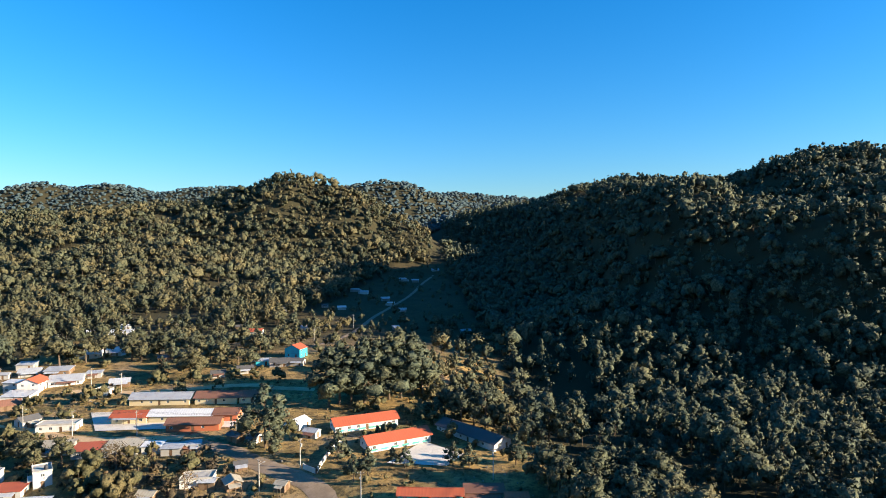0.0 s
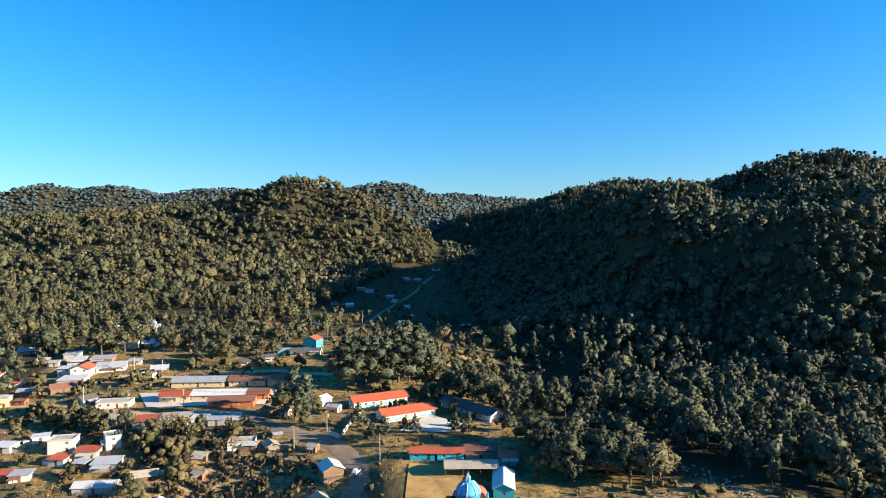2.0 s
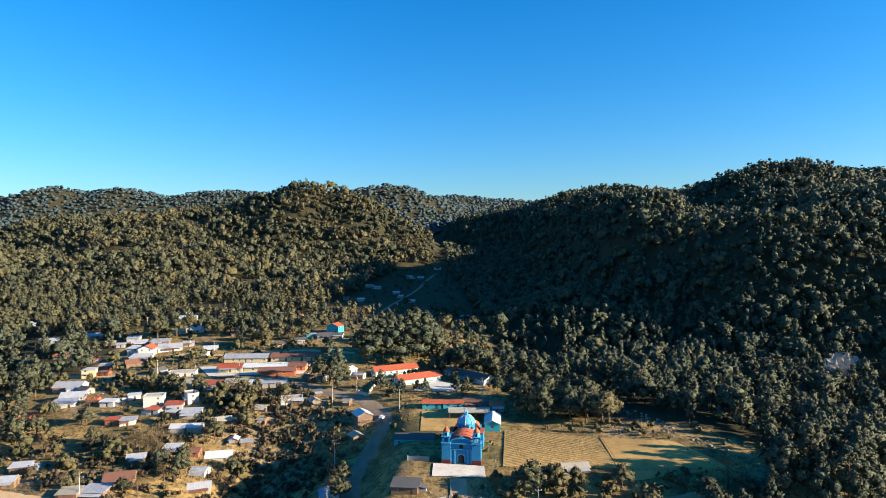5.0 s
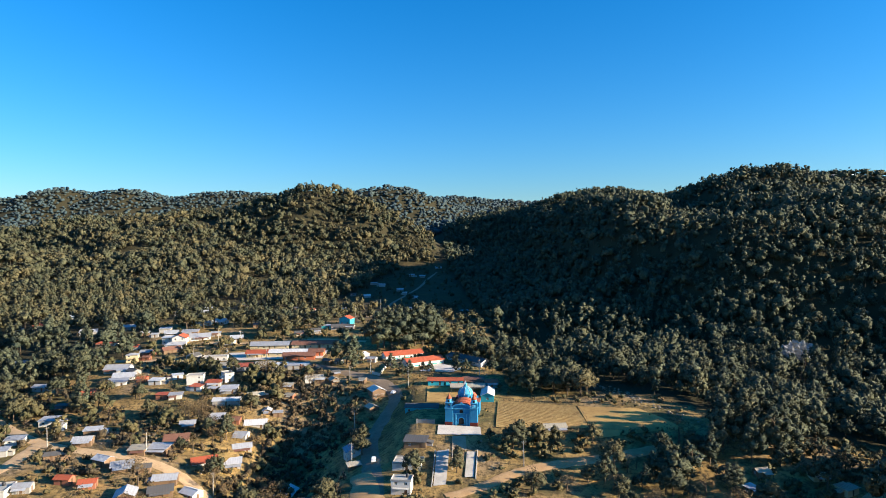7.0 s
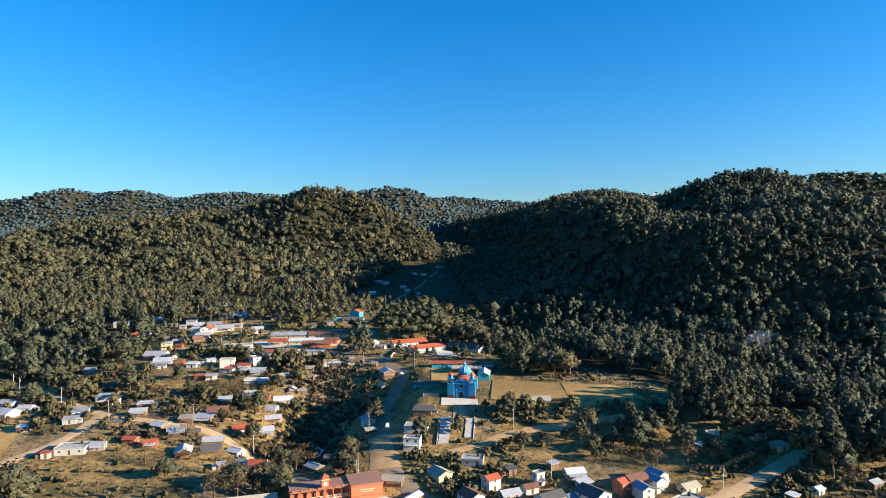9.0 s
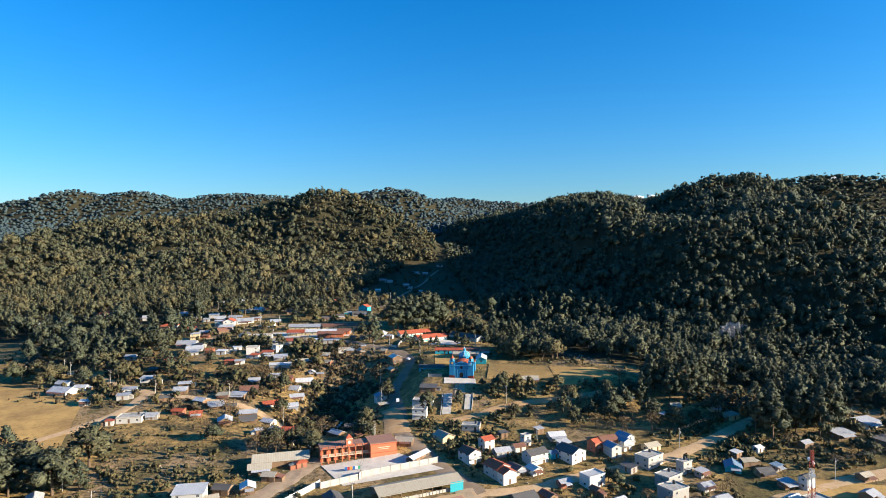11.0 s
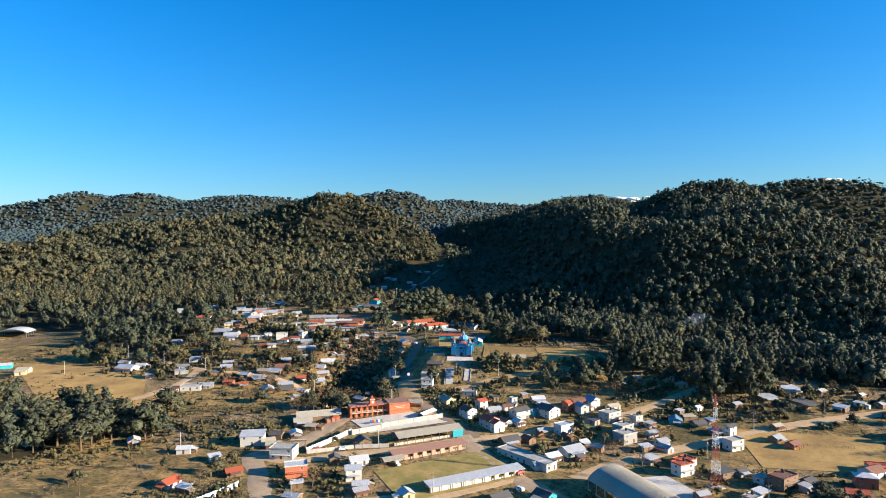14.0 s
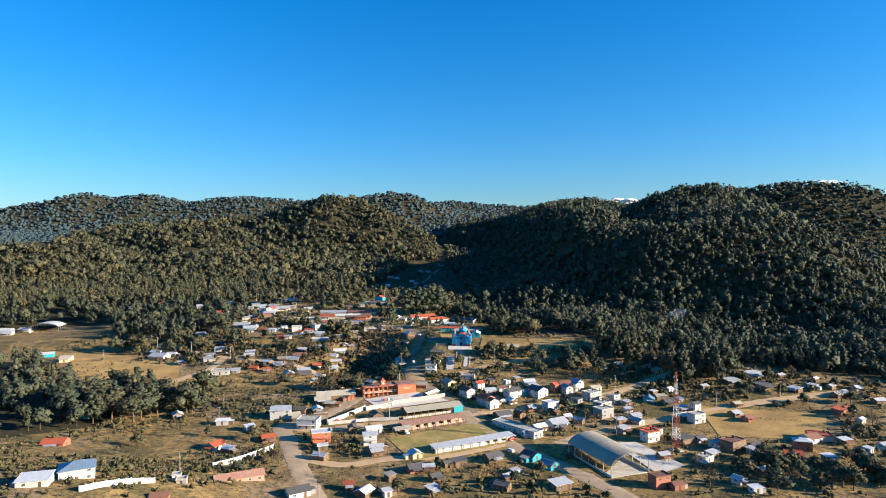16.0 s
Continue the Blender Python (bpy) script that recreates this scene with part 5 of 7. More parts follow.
house(-106.9, 293.9, 20, 6.4, 4.5, 2.4, "D", "g", "g")
house(-167.3, 295.9, 15, 6.4, 4.5, 2.4, "G", "g", "s")
house(-148.0, 282.4, 20, 8.3, 5.8, 2.6, "G", "k", "g")
house(-148.9, 271.7, -5, 6.6, 4.6, 2.4, "T", "w", "f")
house(-185.6, 279.0, 7, 9.0, 10.3, 2.8, "R", "w", "v", 2)
house(-201.5, 300.9, 20, 9.3, 6.5, 2.6, "G", "g", "g")
house(-188.2, 301.9, 12, 11.1, 7.7, 2.6, "G", "k", "s")
house(-175.7, 288.1, 19, 13.8, 9.7, 2.6, "G", "w", "g")
house(-193.5, 277.4, -3, 6.9, 4.8, 2.8, "W", "w", "s", 2)
house(-211.4, 296.6, 7, 5.1, 3.5, 2.4, "G", "g", "g")
house(-182.8, 256.8, 35, 10.5, 7.4, 2.6, "B", "k", "g")
house(-159.9, 236.7, -30, 6.0, 6.9, 2.4, "D", "w", "v")
house(-143.6, 229.9, 8, 14.0, 6.0, 2.6, "C", "w", "f")
house(-184.1, 267.3, 5, 11.6, 8.1, 2.6, "W", "w", "s")
house(-129.6, 205.7, 8, 10.0, 7.0, 2.6, "T", "g", "s")
house(-116.5, 202.9, 8, 9.5, 6.7, 2.6, "R", "g", "s")
house(-106.3, 204.5, 8, 10.6, 7.4, 2.6, "T", "g", "s")
house(-96.6, 204.9, 5, 6.1, 4.2, 2.4, "W", "w", "s")
house(-89.4, 203.6, 5, 6.4, 4.5, 2.4, "G", "g", "s")
house(-83.5, 206.3, 20, 4.5, 3.2, 2.4, "G", "g", "s")
house(-121.0, 185.1, -55, 7.1, 4.9, 2.8, "C", "w", "f", 2)
house(-126.0, 178.8, 8, 7.5, 5.3, 2.6, "R", "w", "s")
house(-70.6, 184.7, 1, 4.7, 3.3, 2.4, "G", "k", "g")
house(-63.3, 185.1, 30, 4.7, 5.4, 2.4, "T", "k", "v")
house(-72.0, 214.6, -35, 5.5, 3.8, 2.4, "D", "k", "g")
house(-65.0, 214.1, -35, 4.5, 3.2, 2.4, "D", "w", "g")
house(-53.1, 227.9, -25, 6.0, 6.9, 2.4, "W", "w", "v")
house(-45.8, 217.1, -20, 5.1, 3.5, 2.4, "G", "w", "g")
house(-47.0, 180.8, -20, 3.4, 3.0, 2.4, "T", "k", "g")
house(-90.7, 313.1, 9, 6.8, 4.8, 2.4, "G", "t", "s")
house(-82.0, 311.9, 10, 9.3, 6.5, 2.6, "D", "g", "g")
house(-72.9, 312.6, -6, 7.0, 4.9, 2.6, "D", "g", "g")
house(-121.0, 401.7, 0, 8.9, 6.2, 2.8, "R", "w", "g", 2)
house(-196.9, 461.3, 2, 8.3, 5.8, 2.6, "U", "w", "g", windows=False)
house(-95.8, 300.1, 20, 7.5, 5.2, 2.6, "D", "g", "g")
house(18.8, 438.4, 15, 7.0, 4.9, 2.6, "G", "g", "g", windows=False)
house(-133.8, 620.6, -2, 6.8, 4.7, 2.4, "G", "g", "g", windows=False)
house(-134.4, 522.0, 16, 7.1, 5.0, 2.6, "W", "g", "g", windows=False)
house(-95.9, 434.7, -2, 5.5, 3.8, 2.4, "G", "w", "g", windows=False)
house(-84.9, 530.0, 11, 7.0, 4.9, 2.4, "W", "g", "g", windows=False)
house(-89.4, 644.7, -2, 8.7, 6.1, 2.6, "G", "g", "s", windows=False)
house(-77.4, 629.9, -6, 7.6, 5.3, 2.6, "G", "w", "g", windows=False)
house(-52.0, 585.8, 18, 7.4, 5.2, 2.6, "G", "g", "g", windows=False)
house(-44.1, 554.8, -0, 6.1, 4.3, 2.4, "W", "g", "s", windows=False)
house(-44.3, 728.7, 0, 9.4, 6.6, 2.6, "G", "g", "g", windows=False)
house(-31.6, 437.1, 22, 4.4, 3.1, 2.4, "G", "g", "g", windows=False)
house(-102.1, 543.0, 18, 5.6, 3.9, 2.4, "D", "g", "g", windows=False)
house(-31.6, 518.4, 2, 6.5, 4.6, 2.4, "G", "g", "g", windows=False)
house(-150.1, 544.2, 21, 6.8, 4.7, 2.4, "G", "g", "g", windows=False)
house(-143.5, 438.9, 9, 5.9, 4.1, 2.4, "D", "k", "g", windows=False)
house(-5.6, 809.3, 13, 9.2, 6.5, 2.6, "G", "g", "g", windows=False)
house(-28.4, 719.4, -0, 7.9, 5.6, 2.6, "G", "g", "g", windows=False)
house(-237.1, 281.5, 10, 13.1, 9.1, 2.6, "R", "w", "h")
house(-269.4, 314.3, 20, 11.3, 7.9, 2.6, "G", "g", "g")
house(-327.0, 388.5, 13, 8.2, 5.7, 2.6, "W", "w", "g", windows=False)
house(-243.9, 323.3, 21, 9.1, 6.4, 2.6, "G", "g", "g")
house(-221.6, 302.5, 19, 5.8, 4.1, 2.4, "G", "k", "g")
house(-198.3, 237.1, 15, 6.9, 4.8, 2.8, "G", "y", "h", 2)
house(-196.3, 251.7, 4, 7.3, 5.1, 2.6, "G", "b", "g")
house(-189.9, 238.2, -1, 4.5, 3.1, 2.4, "B", "b", "g")
house(-195.2, 214.5, 5, 13.5, 9.4, 2.6, "G", "w", "g")
house(-181.3, 204.0, -30, 7.0, 4.9, 2.6, "D", "g", "g")
house(-181.5, 187.2, 15, 9.8, 6.9, 2.6, "G", "w", "s")
house(-168.9, 188.9, -2, 5.1, 3.6, 2.4, "R", "b", "g")
house(-159.2, 184.6, -4, 6.7, 4.7, 2.4, "W", "w", "s")
house(-148.0, 166.7, 2, 5.5, 3.8, 2.4, "R", "b", "s")
house(-141.1, 166.4, 11, 6.2, 4.3, 2.4, "G", "w", "s")
house(-137.5, 183.4, 10, 8.4, 5.9, 2.8, "C", "w", "f", 2)
house(-115.5, 171.6, 5, 8.3, 5.8, 2.6, "G", "g", "s")
house(-123.9, 171.1, -6, 4.1, 3.0, 2.4, "G", "k", "s")
house(-112.7, 160.0, 5, 13.1, 5.0, 2.6, "W", "g", "g")
house(-100.1, 166.1, 20, 7.7, 5.4, 2.6, "T", "k", "g")
house(-83.4, 170.3, -20, 4.5, 3.1, 2.4, "T", "b", "g")
house(-91.5, 156.2, 10, 3.8, 4.4, 2.4, "W", "k", "v")
house(-86.2, 155.9, 13, 4.4, 3.1, 2.4, "G", "k", "s")
house(-112.2, 144.8, 3, 6.4, 4.5, 2.4, "W", "g", "s")
house(-104.5, 144.0, 3, 6.8, 4.8, 2.4, "B", "b", "g")
house(-94.3, 146.8, 10, 10.0, 7.0, 2.6, "W", "g", "g")
house(-122.7, 136.2, 17, 6.5, 4.5, 2.4, "G", "k", "g")
house(-38.2, 166.1, 25, 6.8, 7.8, 2.8, "W", "k", "v", 2)
house(-39.2, 153.8, 30, 5.1, 5.8, 2.4, "T", "k", "v")
house(-237.9, 136.0, -15, 8.9, 6.2, 2.6, "G", "w", "g")
house(-221.7, 125.3, 3, 6.8, 4.8, 2.4, "G", "w", "g")
house(-188.1, 115.7, 15, 6.9, 4.8, 2.4, "G", "w", "s")
house(-185.0, 102.0, 15, 6.1, 4.3, 2.4, "G", "g", "s")
house(-190.0, 142.8, 7, 8.5, 6.0, 2.6, "G", "w", "s")
house(-161.2, 126.9, 14, 6.7, 4.7, 2.4, "W", "k", "s")
house(-163.7, 68.2, 8, 11.8, 8.3, 2.6, "C", "w", "f")
house(-154.5, 70.8, 10, 5.7, 4.0, 2.4, "G", "g", "g")
house(-161.1, 97.6, 21, 5.4, 3.8, 2.4, "D", "k", "g")
house(-144.1, 77.8, -5, 5.6, 3.9, 2.4, "R", "b", "g")
house(-134.4, 75.7, 15, 5.6, 3.9, 2.4, "R", "b", "g")
house(-139.4, 95.5, -25, 7.0, 4.9, 2.6, "W", "k", "g")
house(-130.3, 92.2, 25, 7.8, 5.5, 2.6, "G", "k", "g")
house(-122.2, 92.3, 18, 5.4, 3.8, 2.4, "D", "k", "g")
house(-124.0, 110.2, -5, 8.4, 5.9, 2.6, "G", "k", "s")
house(-121.1, 120.8, 15, 10.0, 7.0, 2.6, "B", "k", "g")
house(-104.2, 107.4, 25, 10.0, 7.0, 2.6, "R", "w", "g")
house(-94.9, 112.7, 16, 8.2, 5.8, 2.6, "W", "g", "s")
house(-94.6, 126.4, 20, 7.9, 5.5, 2.6, "G", "g", "g")
house(-108.1, 76.0, 20, 8.3, 5.8, 2.6, "D", "k", "g")
house(-98.5, 79.9, -30, 7.0, 4.9, 2.4, "W", "w", "g")
house(-90.2, 66.3, -30, 7.8, 5.4, 2.6, "G", "k", "g")
house(-79.8, 50.4, -30, 6.2, 4.3, 2.4, "T", "w", "g")
house(-117.6, 69.6, 18, 6.6, 7.6, 2.4, "G", "k", "v")
house(-97.2, 57.9, 24, 3.2, 3.0, 2.4, "W", "k", "s")
house(-222.0, 185.6, -6, 7.2, 5.0, 2.6, "G", "g", "g")
house(-271.3, 242.7, -5, 7.6, 5.3, 2.6, "G", "g", "g", windows=False)
house(-323.9, 369.3, -1, 10.2, 7.2, 2.6, "R", "w", "g", windows=False)
house(-333.4, 329.8, 21, 7.3, 5.1, 2.6, "G", "g", "g", windows=False)
house(-351.5, 326.1, -0, 7.6, 5.3, 2.6, "G", "g", "g", windows=False)
house(-182.2, 195.9, 15, 11.1, 7.8, 2.6, "G", "w", "g")
house(-222.6, 162.8, 20, 5.5, 3.9, 2.4, "B", "b", "g")
house(-67.3, 38.9, 34, 3.4, 4.0, 2.4, "W", "k", "v")
house(-60.0, 62.3, -40, 6.9, 4.8, 2.4, "G", "k", "g")
house(-48.2, 51.6, 18, 5.0, 3.5, 2.4, "B", "k", "g")
house(-55.2, 72.7, 4, 5.1, 3.6, 2.4, "D", "k", "g")
house(-42.7, 107.5, 20, 5.8, 6.6, 2.8, "U", "w", "v", 2)
house(-39.9, 92.6, 20, 4.9, 3.4, 2.4, "T", "k", "s")
house(-18.0, 84.0, -8, 10.7, 7.5, 2.6, "C", "w", "f")
house(-15.4, 96.3, -8, 8.7, 6.1, 2.6, "D", "k", "s")
house(-19.4, 67.3, -8, 7.0, 4.9, 2.8, "C", "w", "f", 2)
house(-7.7, 44.0, 35, 6.7, 7.7, 2.4, "T", "y", "v")
house(5.6, 54.0, -10, 8.5, 6.0, 2.6, "C", "g", "f")
house(-19.1, 25.5, -35, 3.5, 12.0, 2.4, "W", "k", "v")
house(-25.7, 39.0, -10, 7.7, 5.4, 2.6, "T", "k", "g")
house(3.2, 24.0, 35, 6.6, 7.6, 2.8, "B", "w", "v", 2)
house(13.7, 11.8, 35, 7.3, 8.4, 2.8, "R", "w", "v", 2)
house(21.9, 14.1, 35, 5.7, 6.5, 2.4, "D", "w", "v")
house(17.5, 28.7, 20, 7.0, 4.9, 2.6, "G", "g", "g")
house(31.2, 23.0, 30, 9.3, 6.5, 2.8, "D", "w", "g", 2)
house(47.2, 25.7, 35, 8.6, 9.6, 2.8, "D", "w", "v", 2)
house(40.2, 26.9, 23, 5.5, 3.9, 2.4, "U", "t", "g")
house(29.4, 37.6, 30, 3.8, 3.0, 2.8, "C", "w", "f", 2)
house(44.3, 43.6, 11, 7.3, 5.1, 2.6, "W", "g", "g")
house(21.3, -10.9, 25, 9.1, 6.4, 2.6, "D", "k", "g")
house(39.5, 2.7, 25, 5.0, 3.5, 2.4, "G", "b", "g")
house(-49.5, -11.6, 25, 6.1, 7.1, 2.4, "D", "k", "v")
house(-78, 24.5, 14, 23.0, 9.0, 2.6, "T", "k", "g")
house(-84.5, 15.5, 14, 9.0, 6.0, 2.4, "T", "k", "g")
house(-68.5, 20.0, 30, 4.4, 3.1, 2.4, "R", "b", "h")
house(-48.7, -36.4, 20, 8.0, 5.6, 2.6, "W", "w", "g")
house(65.5, 35.3, 20, 8.1, 5.7, 2.8, "B", "b", "g", 2)
house(74.7, 38.4, 30, 5.5, 6.4, 2.8, "U", "w", "v", 2)
house(84.8, 33.5, 25, 7.0, 4.9, 2.4, "T", "y", "g")
house(51.0, 3.9, 30, 8.3, 5.8, 2.8, "W", "w", "f", 2)
house(81.5, 3.9, 35, 9.1, 6.4, 2.8, "C", "g", "f", 2)
house(79.5, 20.6, 35, 10.1, 7.0, 2.8, "C", "g", "f", 2)
house(97.8, 11.0, 32, 4.7, 3.3, 2.4, "G", "g", "s")
house(94.8, 0.1, 25, 5.4, 3.8, 2.4, "G", "w", "g")
house(95.8, -11.1, 25, 6.4, 4.5, 2.4, "G", "w", "g")
house(49.0, -22.9, 30, 10.4, 7.3, 2.6, "G", "w", "g")
house(57.0, -12.4, 30, 4.7, 3.3, 2.4, "W", "k", "g")
house(62.2, -18.7, -35, 5.3, 3.7, 2.4, "U", "k", "g")
house(85.4, -18.8, 20, 5.5, 3.9, 2.4, "W", "k", "s")
house(113.3, 16.2, -20, 6.3, 7.3, 2.4, "U", "t", "v")
house(121.0, 19.4, 9, 5.9, 4.1, 2.4, "T", "k", "g")
house(119.7, 26.3, 34, 4.1, 3.0, 2.4, "W", "k", "s")
house(123.6, 11.2, 11, 6.6, 4.6, 2.4, "D", "k", "g")
house(127.5, 1.5, 18, 5.6, 3.9, 2.4, "G", "k", "s")
house(135.1, 0.8, 30, 5.4, 3.8, 2.8, "D", "w", "g", 2)
house(96.9, -35.6, 30, 8.9, 6.2, 2.6, "R", "w", "f")
house(-143.2, -135.4, 28, 11.0, 9.0, 2.8, "U", "w", "h", 2)
house(-151.2, -145.9, 15, 9.5, 6.7, 2.6, "W", "w", "s")
house(-188.0, -75.3, 5, 9.6, 6.7, 2.6, "R", "b", "g")
house(-209.8, -14.1, -25, 6.7, 4.7, 2.4, "U", "t", "g")
house(-232.4, 36.9, -20, 7.3, 5.1, 2.6, "W", "k", "g")
house(-186.3, -1.9, 25, 10.1, 7.1, 2.6, "U", "k", "s")
house(-160.6, -10.3, 30, 5.2, 6.0, 2.4, "W", "k", "v")
house(-121.2, -61.7, -25, 6.1, 7.0, 2.4, "R", "w", "v")
house(-113.0, -67.8, -25, 5.2, 3.7, 2.4, "W", "k", "s")
house(-113.9, -31.8, 34, 4.8, 3.4, 2.4, "W", "w", "s")
house(-99.8, -48.7, 30, 6.4, 4.5, 2.4, "R", "k", "g")
house(-111.3, -141.8, 15, 5.7, 4.0, 2.4, "B", "b", "g")
house(-116.2, -116.5, 18, 3.2, 3.0, 2.4, "C", "w", "f")
house(-321.3, 131.4, 20, 8.3, 5.8, 2.6, "W", "t", "g", windows=False)
house(-295.6, 112.9, 9, 7.8, 5.5, 2.6, "T", "y", "g", windows=False)
house(-441.8, 256.8, 3, 13.0, 9.1, 2.6, "W", "w", "g", windows=False)
house(-425.4, 261.4, 3, 9.9, 6.9, 2.6, "G", "g", "g", windows=False)
house(-226.6, 115.5, -15, 12.7, 8.9, 2.6, "G", "w", "g", windows=False)
house(-103.0, -10.4, 8, 10.9, 7.7, 2.8, "W", "w", "s", 2)
house(-95.5, -11.6, 25, 6.2, 4.4, 2.4, "T", "w", "g")
house(-73.6, -48.4, 15, 9.2, 6.4, 2.8, "W", "o", "f", 2)
house(-69.2, -73.5, -20, 6.1, 4.3, 2.4, "G", "k", "g")
house(-59.8, -33.8, 13, 4.3, 4.9, 2.4, "D", "k", "v")
house(-48.7, -52.8, 10, 6.5, 4.5, 2.8, "W", "w", "s", 2)
house(-44.7, -61.9, 10, 6.3, 4.4, 2.4, "G", "k", "g")
house(-25.9, -70.3, 25, 4.8, 5.5, 2.4, "W", "y", "v")
house(-25.4, -86.5, 25, 6.9, 4.8, 2.4, "D", "b", "g")
house(-19.7, -86.0, 10, 4.9, 3.4, 2.4, "G", "k", "g")
house(9.7, -74.0, 30, 7.9, 5.6, 2.6, "D", "k", "g")
house(-5.9, -79.9, 25, 5.8, 4.1, 2.4, "D", "k", "s")
house(27.7, -71.5, 40, 6.1, 7.1, 2.4, "D", "t", "v")
house(34.0, -82.7, 40, 5.2, 6.0, 2.4, "U", "t", "v")
house(34.3, -105.2, 25, 7.9, 5.5, 2.6, "W", "k", "s")
house(10.7, -105.9, -30, 5.9, 4.2, 2.4, "D", "k", "g")
house(-70.2, -114.9, 30, 8.5, 6.0, 2.6, "D", "w", "g")
house(-51.6, -106.6, 12, 3.6, 3.0, 2.4, "R", "k", "s")
house(-44.5, -112.9, -30, 5.2, 5.9, 2.4, "W", "k", "v")
house(-35.6, -113.2, 27, 3.2, 3.0, 2.4, "W", "w", "s")
house(-17.9, -109.7, 36, 4.7, 3.3, 2.4, "G", "k", "s")
house(92.0, -45.5, 25, 7.9, 5.6, 2.8, "R", "w", "f", 2)
house(127.5, -59.4, 30, 10.1, 7.1, 2.8, "B", "k", "f", 2)
house(138.3, -58.8, 30, 5.8, 4.0, 2.4, "D", "k", "g")
house(160.3, -61.3, -20, 7.7, 5.4, 2.8, "W", "b", "h", 2)
house(149.5, -71.8, -20, 7.4, 5.2, 2.6, "R", "k", "g")
house(177.3, -47.5, -15, 10.7, 7.5, 2.6, "R", "w", "f")
house(185.1, -55.2, 13, 5.3, 3.7, 2.4, "W", "k", "s")
house(163.4, -76.1, 9, 5.1, 3.6, 2.4, "W", "k", "s")
house(156.5, -17.2, 36, 6.1, 4.2, 2.4, "B", "b", "g")
house(161.8, 6.1, 23, 5.5, 3.9, 2.4, "T", "k", "g")
house(197.4, 54.5, 19, 10.8, 7.6, 2.6, "W", "w", "s")
house(176.8, 43.0, 15, 9.5, 6.7, 2.6, "G", "k", "s")
house(135.9, 63.8, 25, 6.4, 4.5, 2.4, "T", "y", "s")
house(232.1, 43.2, 31, 4.2, 3.0, 2.4, "W", "k", "g")
house(234.2, 19.7, 21, 5.8, 4.1, 2.4, "W", "k", "g")
house(248.3, 26.8, 20, 4.7, 3.3, 2.4, "W", "g", "g")
house(220.4, -7.0, 10, 6.9, 4.8, 2.4, "R", "k", "g")
house(213.6, -25.9, 34, 4.9, 3.4, 2.4, "W", "w", "g")
house(246.4, 5.3, 9, 6.6, 4.6, 2.4, "W", "k", "g")
house(198.3, -62.8, 22, 4.0, 3.0, 2.4, "G", "w", "g")
house(75.7, -102.9, 20, 7.4, 5.1, 2.8, "B", "b", "f", 2)
house(81.8, -105.8, 20, 5.0, 3.5, 2.4, "B", "b", "g")
house(113.4, -69.1, 31, 5.6, 3.9, 2.4, "W", "k", "s")
house(111.5, -110.6, 12, 4.4, 3.1, 2.4, "W", "w", "s")
house(213.3, 50.8, 28, 5.5, 3.9, 2.4, "G", "k", "g")
house(234.0, 30.2, 35, 5.8, 4.0, 2.4, "G", "k", "g")
house(154.8, 34.4, 26, 5.3, 3.7, 2.4, "G", "k", "g")
house(-372.4, 314.5, 16, 8.5, 6.0, 2.6, "W", "k", "g", windows=False)
house(-346.3, 308.6, -3, 8.3, 5.8, 2.6, "W", "k", "g", windows=False)
house(-324.2, 343.6, 6, 9.6, 6.7, 2.6, "R", "w", "g", windows=False)
house(-266.9, 237.2, 25, 4.7, 3.3, 2.4, "G", "g", "g")
house(-190.7, 175.2, 18, 6.2, 5.0, 2.4, "R", "b", "g")
house(-189.0, 206.9, 25, 6.2, 4.0, 2.4, "G", "g", "s")
house(-97.2, 134.2, -8, 5.8, 4.7, 2.4, "G", "w", "g")
house(-171.3, 62.4, 12, 3.6, 2.8, 2.4, "R", "w", "s")
house(-110.8, 86.0, 12, 8.6, 5.8, 2.6, "G", "k", "g")
house(-83.2, 61.7, -8, 7.2, 6.0, 2.8, "R", "w", "g", 2)
house(-67.9, 98.6, -8, 6.9, 8.0, 2.4, "W", "g", "v")
house(-63.5, 193.1, 25, 3.7, 2.6, 2.4, "D", "k", "g")
house(20.0, 45.5, 28, 3.8, 2.8, 2.4, "D", "k", "s")
house(37.4, 49.6, 28, 3.6, 3.0, 2.4, "G", "k", "s")
house(11.3, 35.0, -58, 5.0, 5.4, 2.8, "R", "w", "v", 2)
house(91.0, 82.5, 5, 3.6, 2.4, 2.4, "G", "k", "g")
house(102.3, 64.4, 25, 3.8, 2.8, 2.4, "W", "k", "s")
house(111.8, 74.8, 12, 5.1, 3.3, 2.4, "T", "k", "g")
house(131.0, 72.3, 5, 5.2, 3.6, 2.4, "T", "y", "g")
house(131.3, 30.5, 28, 3.6, 3.0, 2.4, "W", "w", "g")
house(-432.1, 245.6, 12, 9.5, 7.8, 2.6, "G", "g", "g")
house(-292.6, 105.2, 18, 6.0, 4.3, 2.4, "T", "y", "g")
house(-200.3, 91.5, 12, 4.5, 3.4, 2.4, "W", "w", "s")
house(-158.1, 113.9, 12, 7.3, 5.0, 2.6, "G", "k", "g")
house(-112.4, -121.1, 12, 3.6, 3.0, 2.4, "C", "g", "f")
house(-83.8, -27.6, -8, 10.8, 7.7, 2.8, "C", "w", "f", 2)
house(-70.5, -60.8, 18, 4.6, 3.4, 2.4, "W", "k", "g")
house(-44.3, -67.7, 28, 5.6, 3.9, 2.4, "G", "k", "g")
house(-16.7, -96.7, 32, 4.6, 3.2, 2.4, "D", "k", "g")
house(-11.2, -81.9, 22, 3.7, 2.9, 2.4, "D", "k", "g")
house(17.7, -90.9, 32, 3.6, 2.4, 2.4, "G", "w", "s")
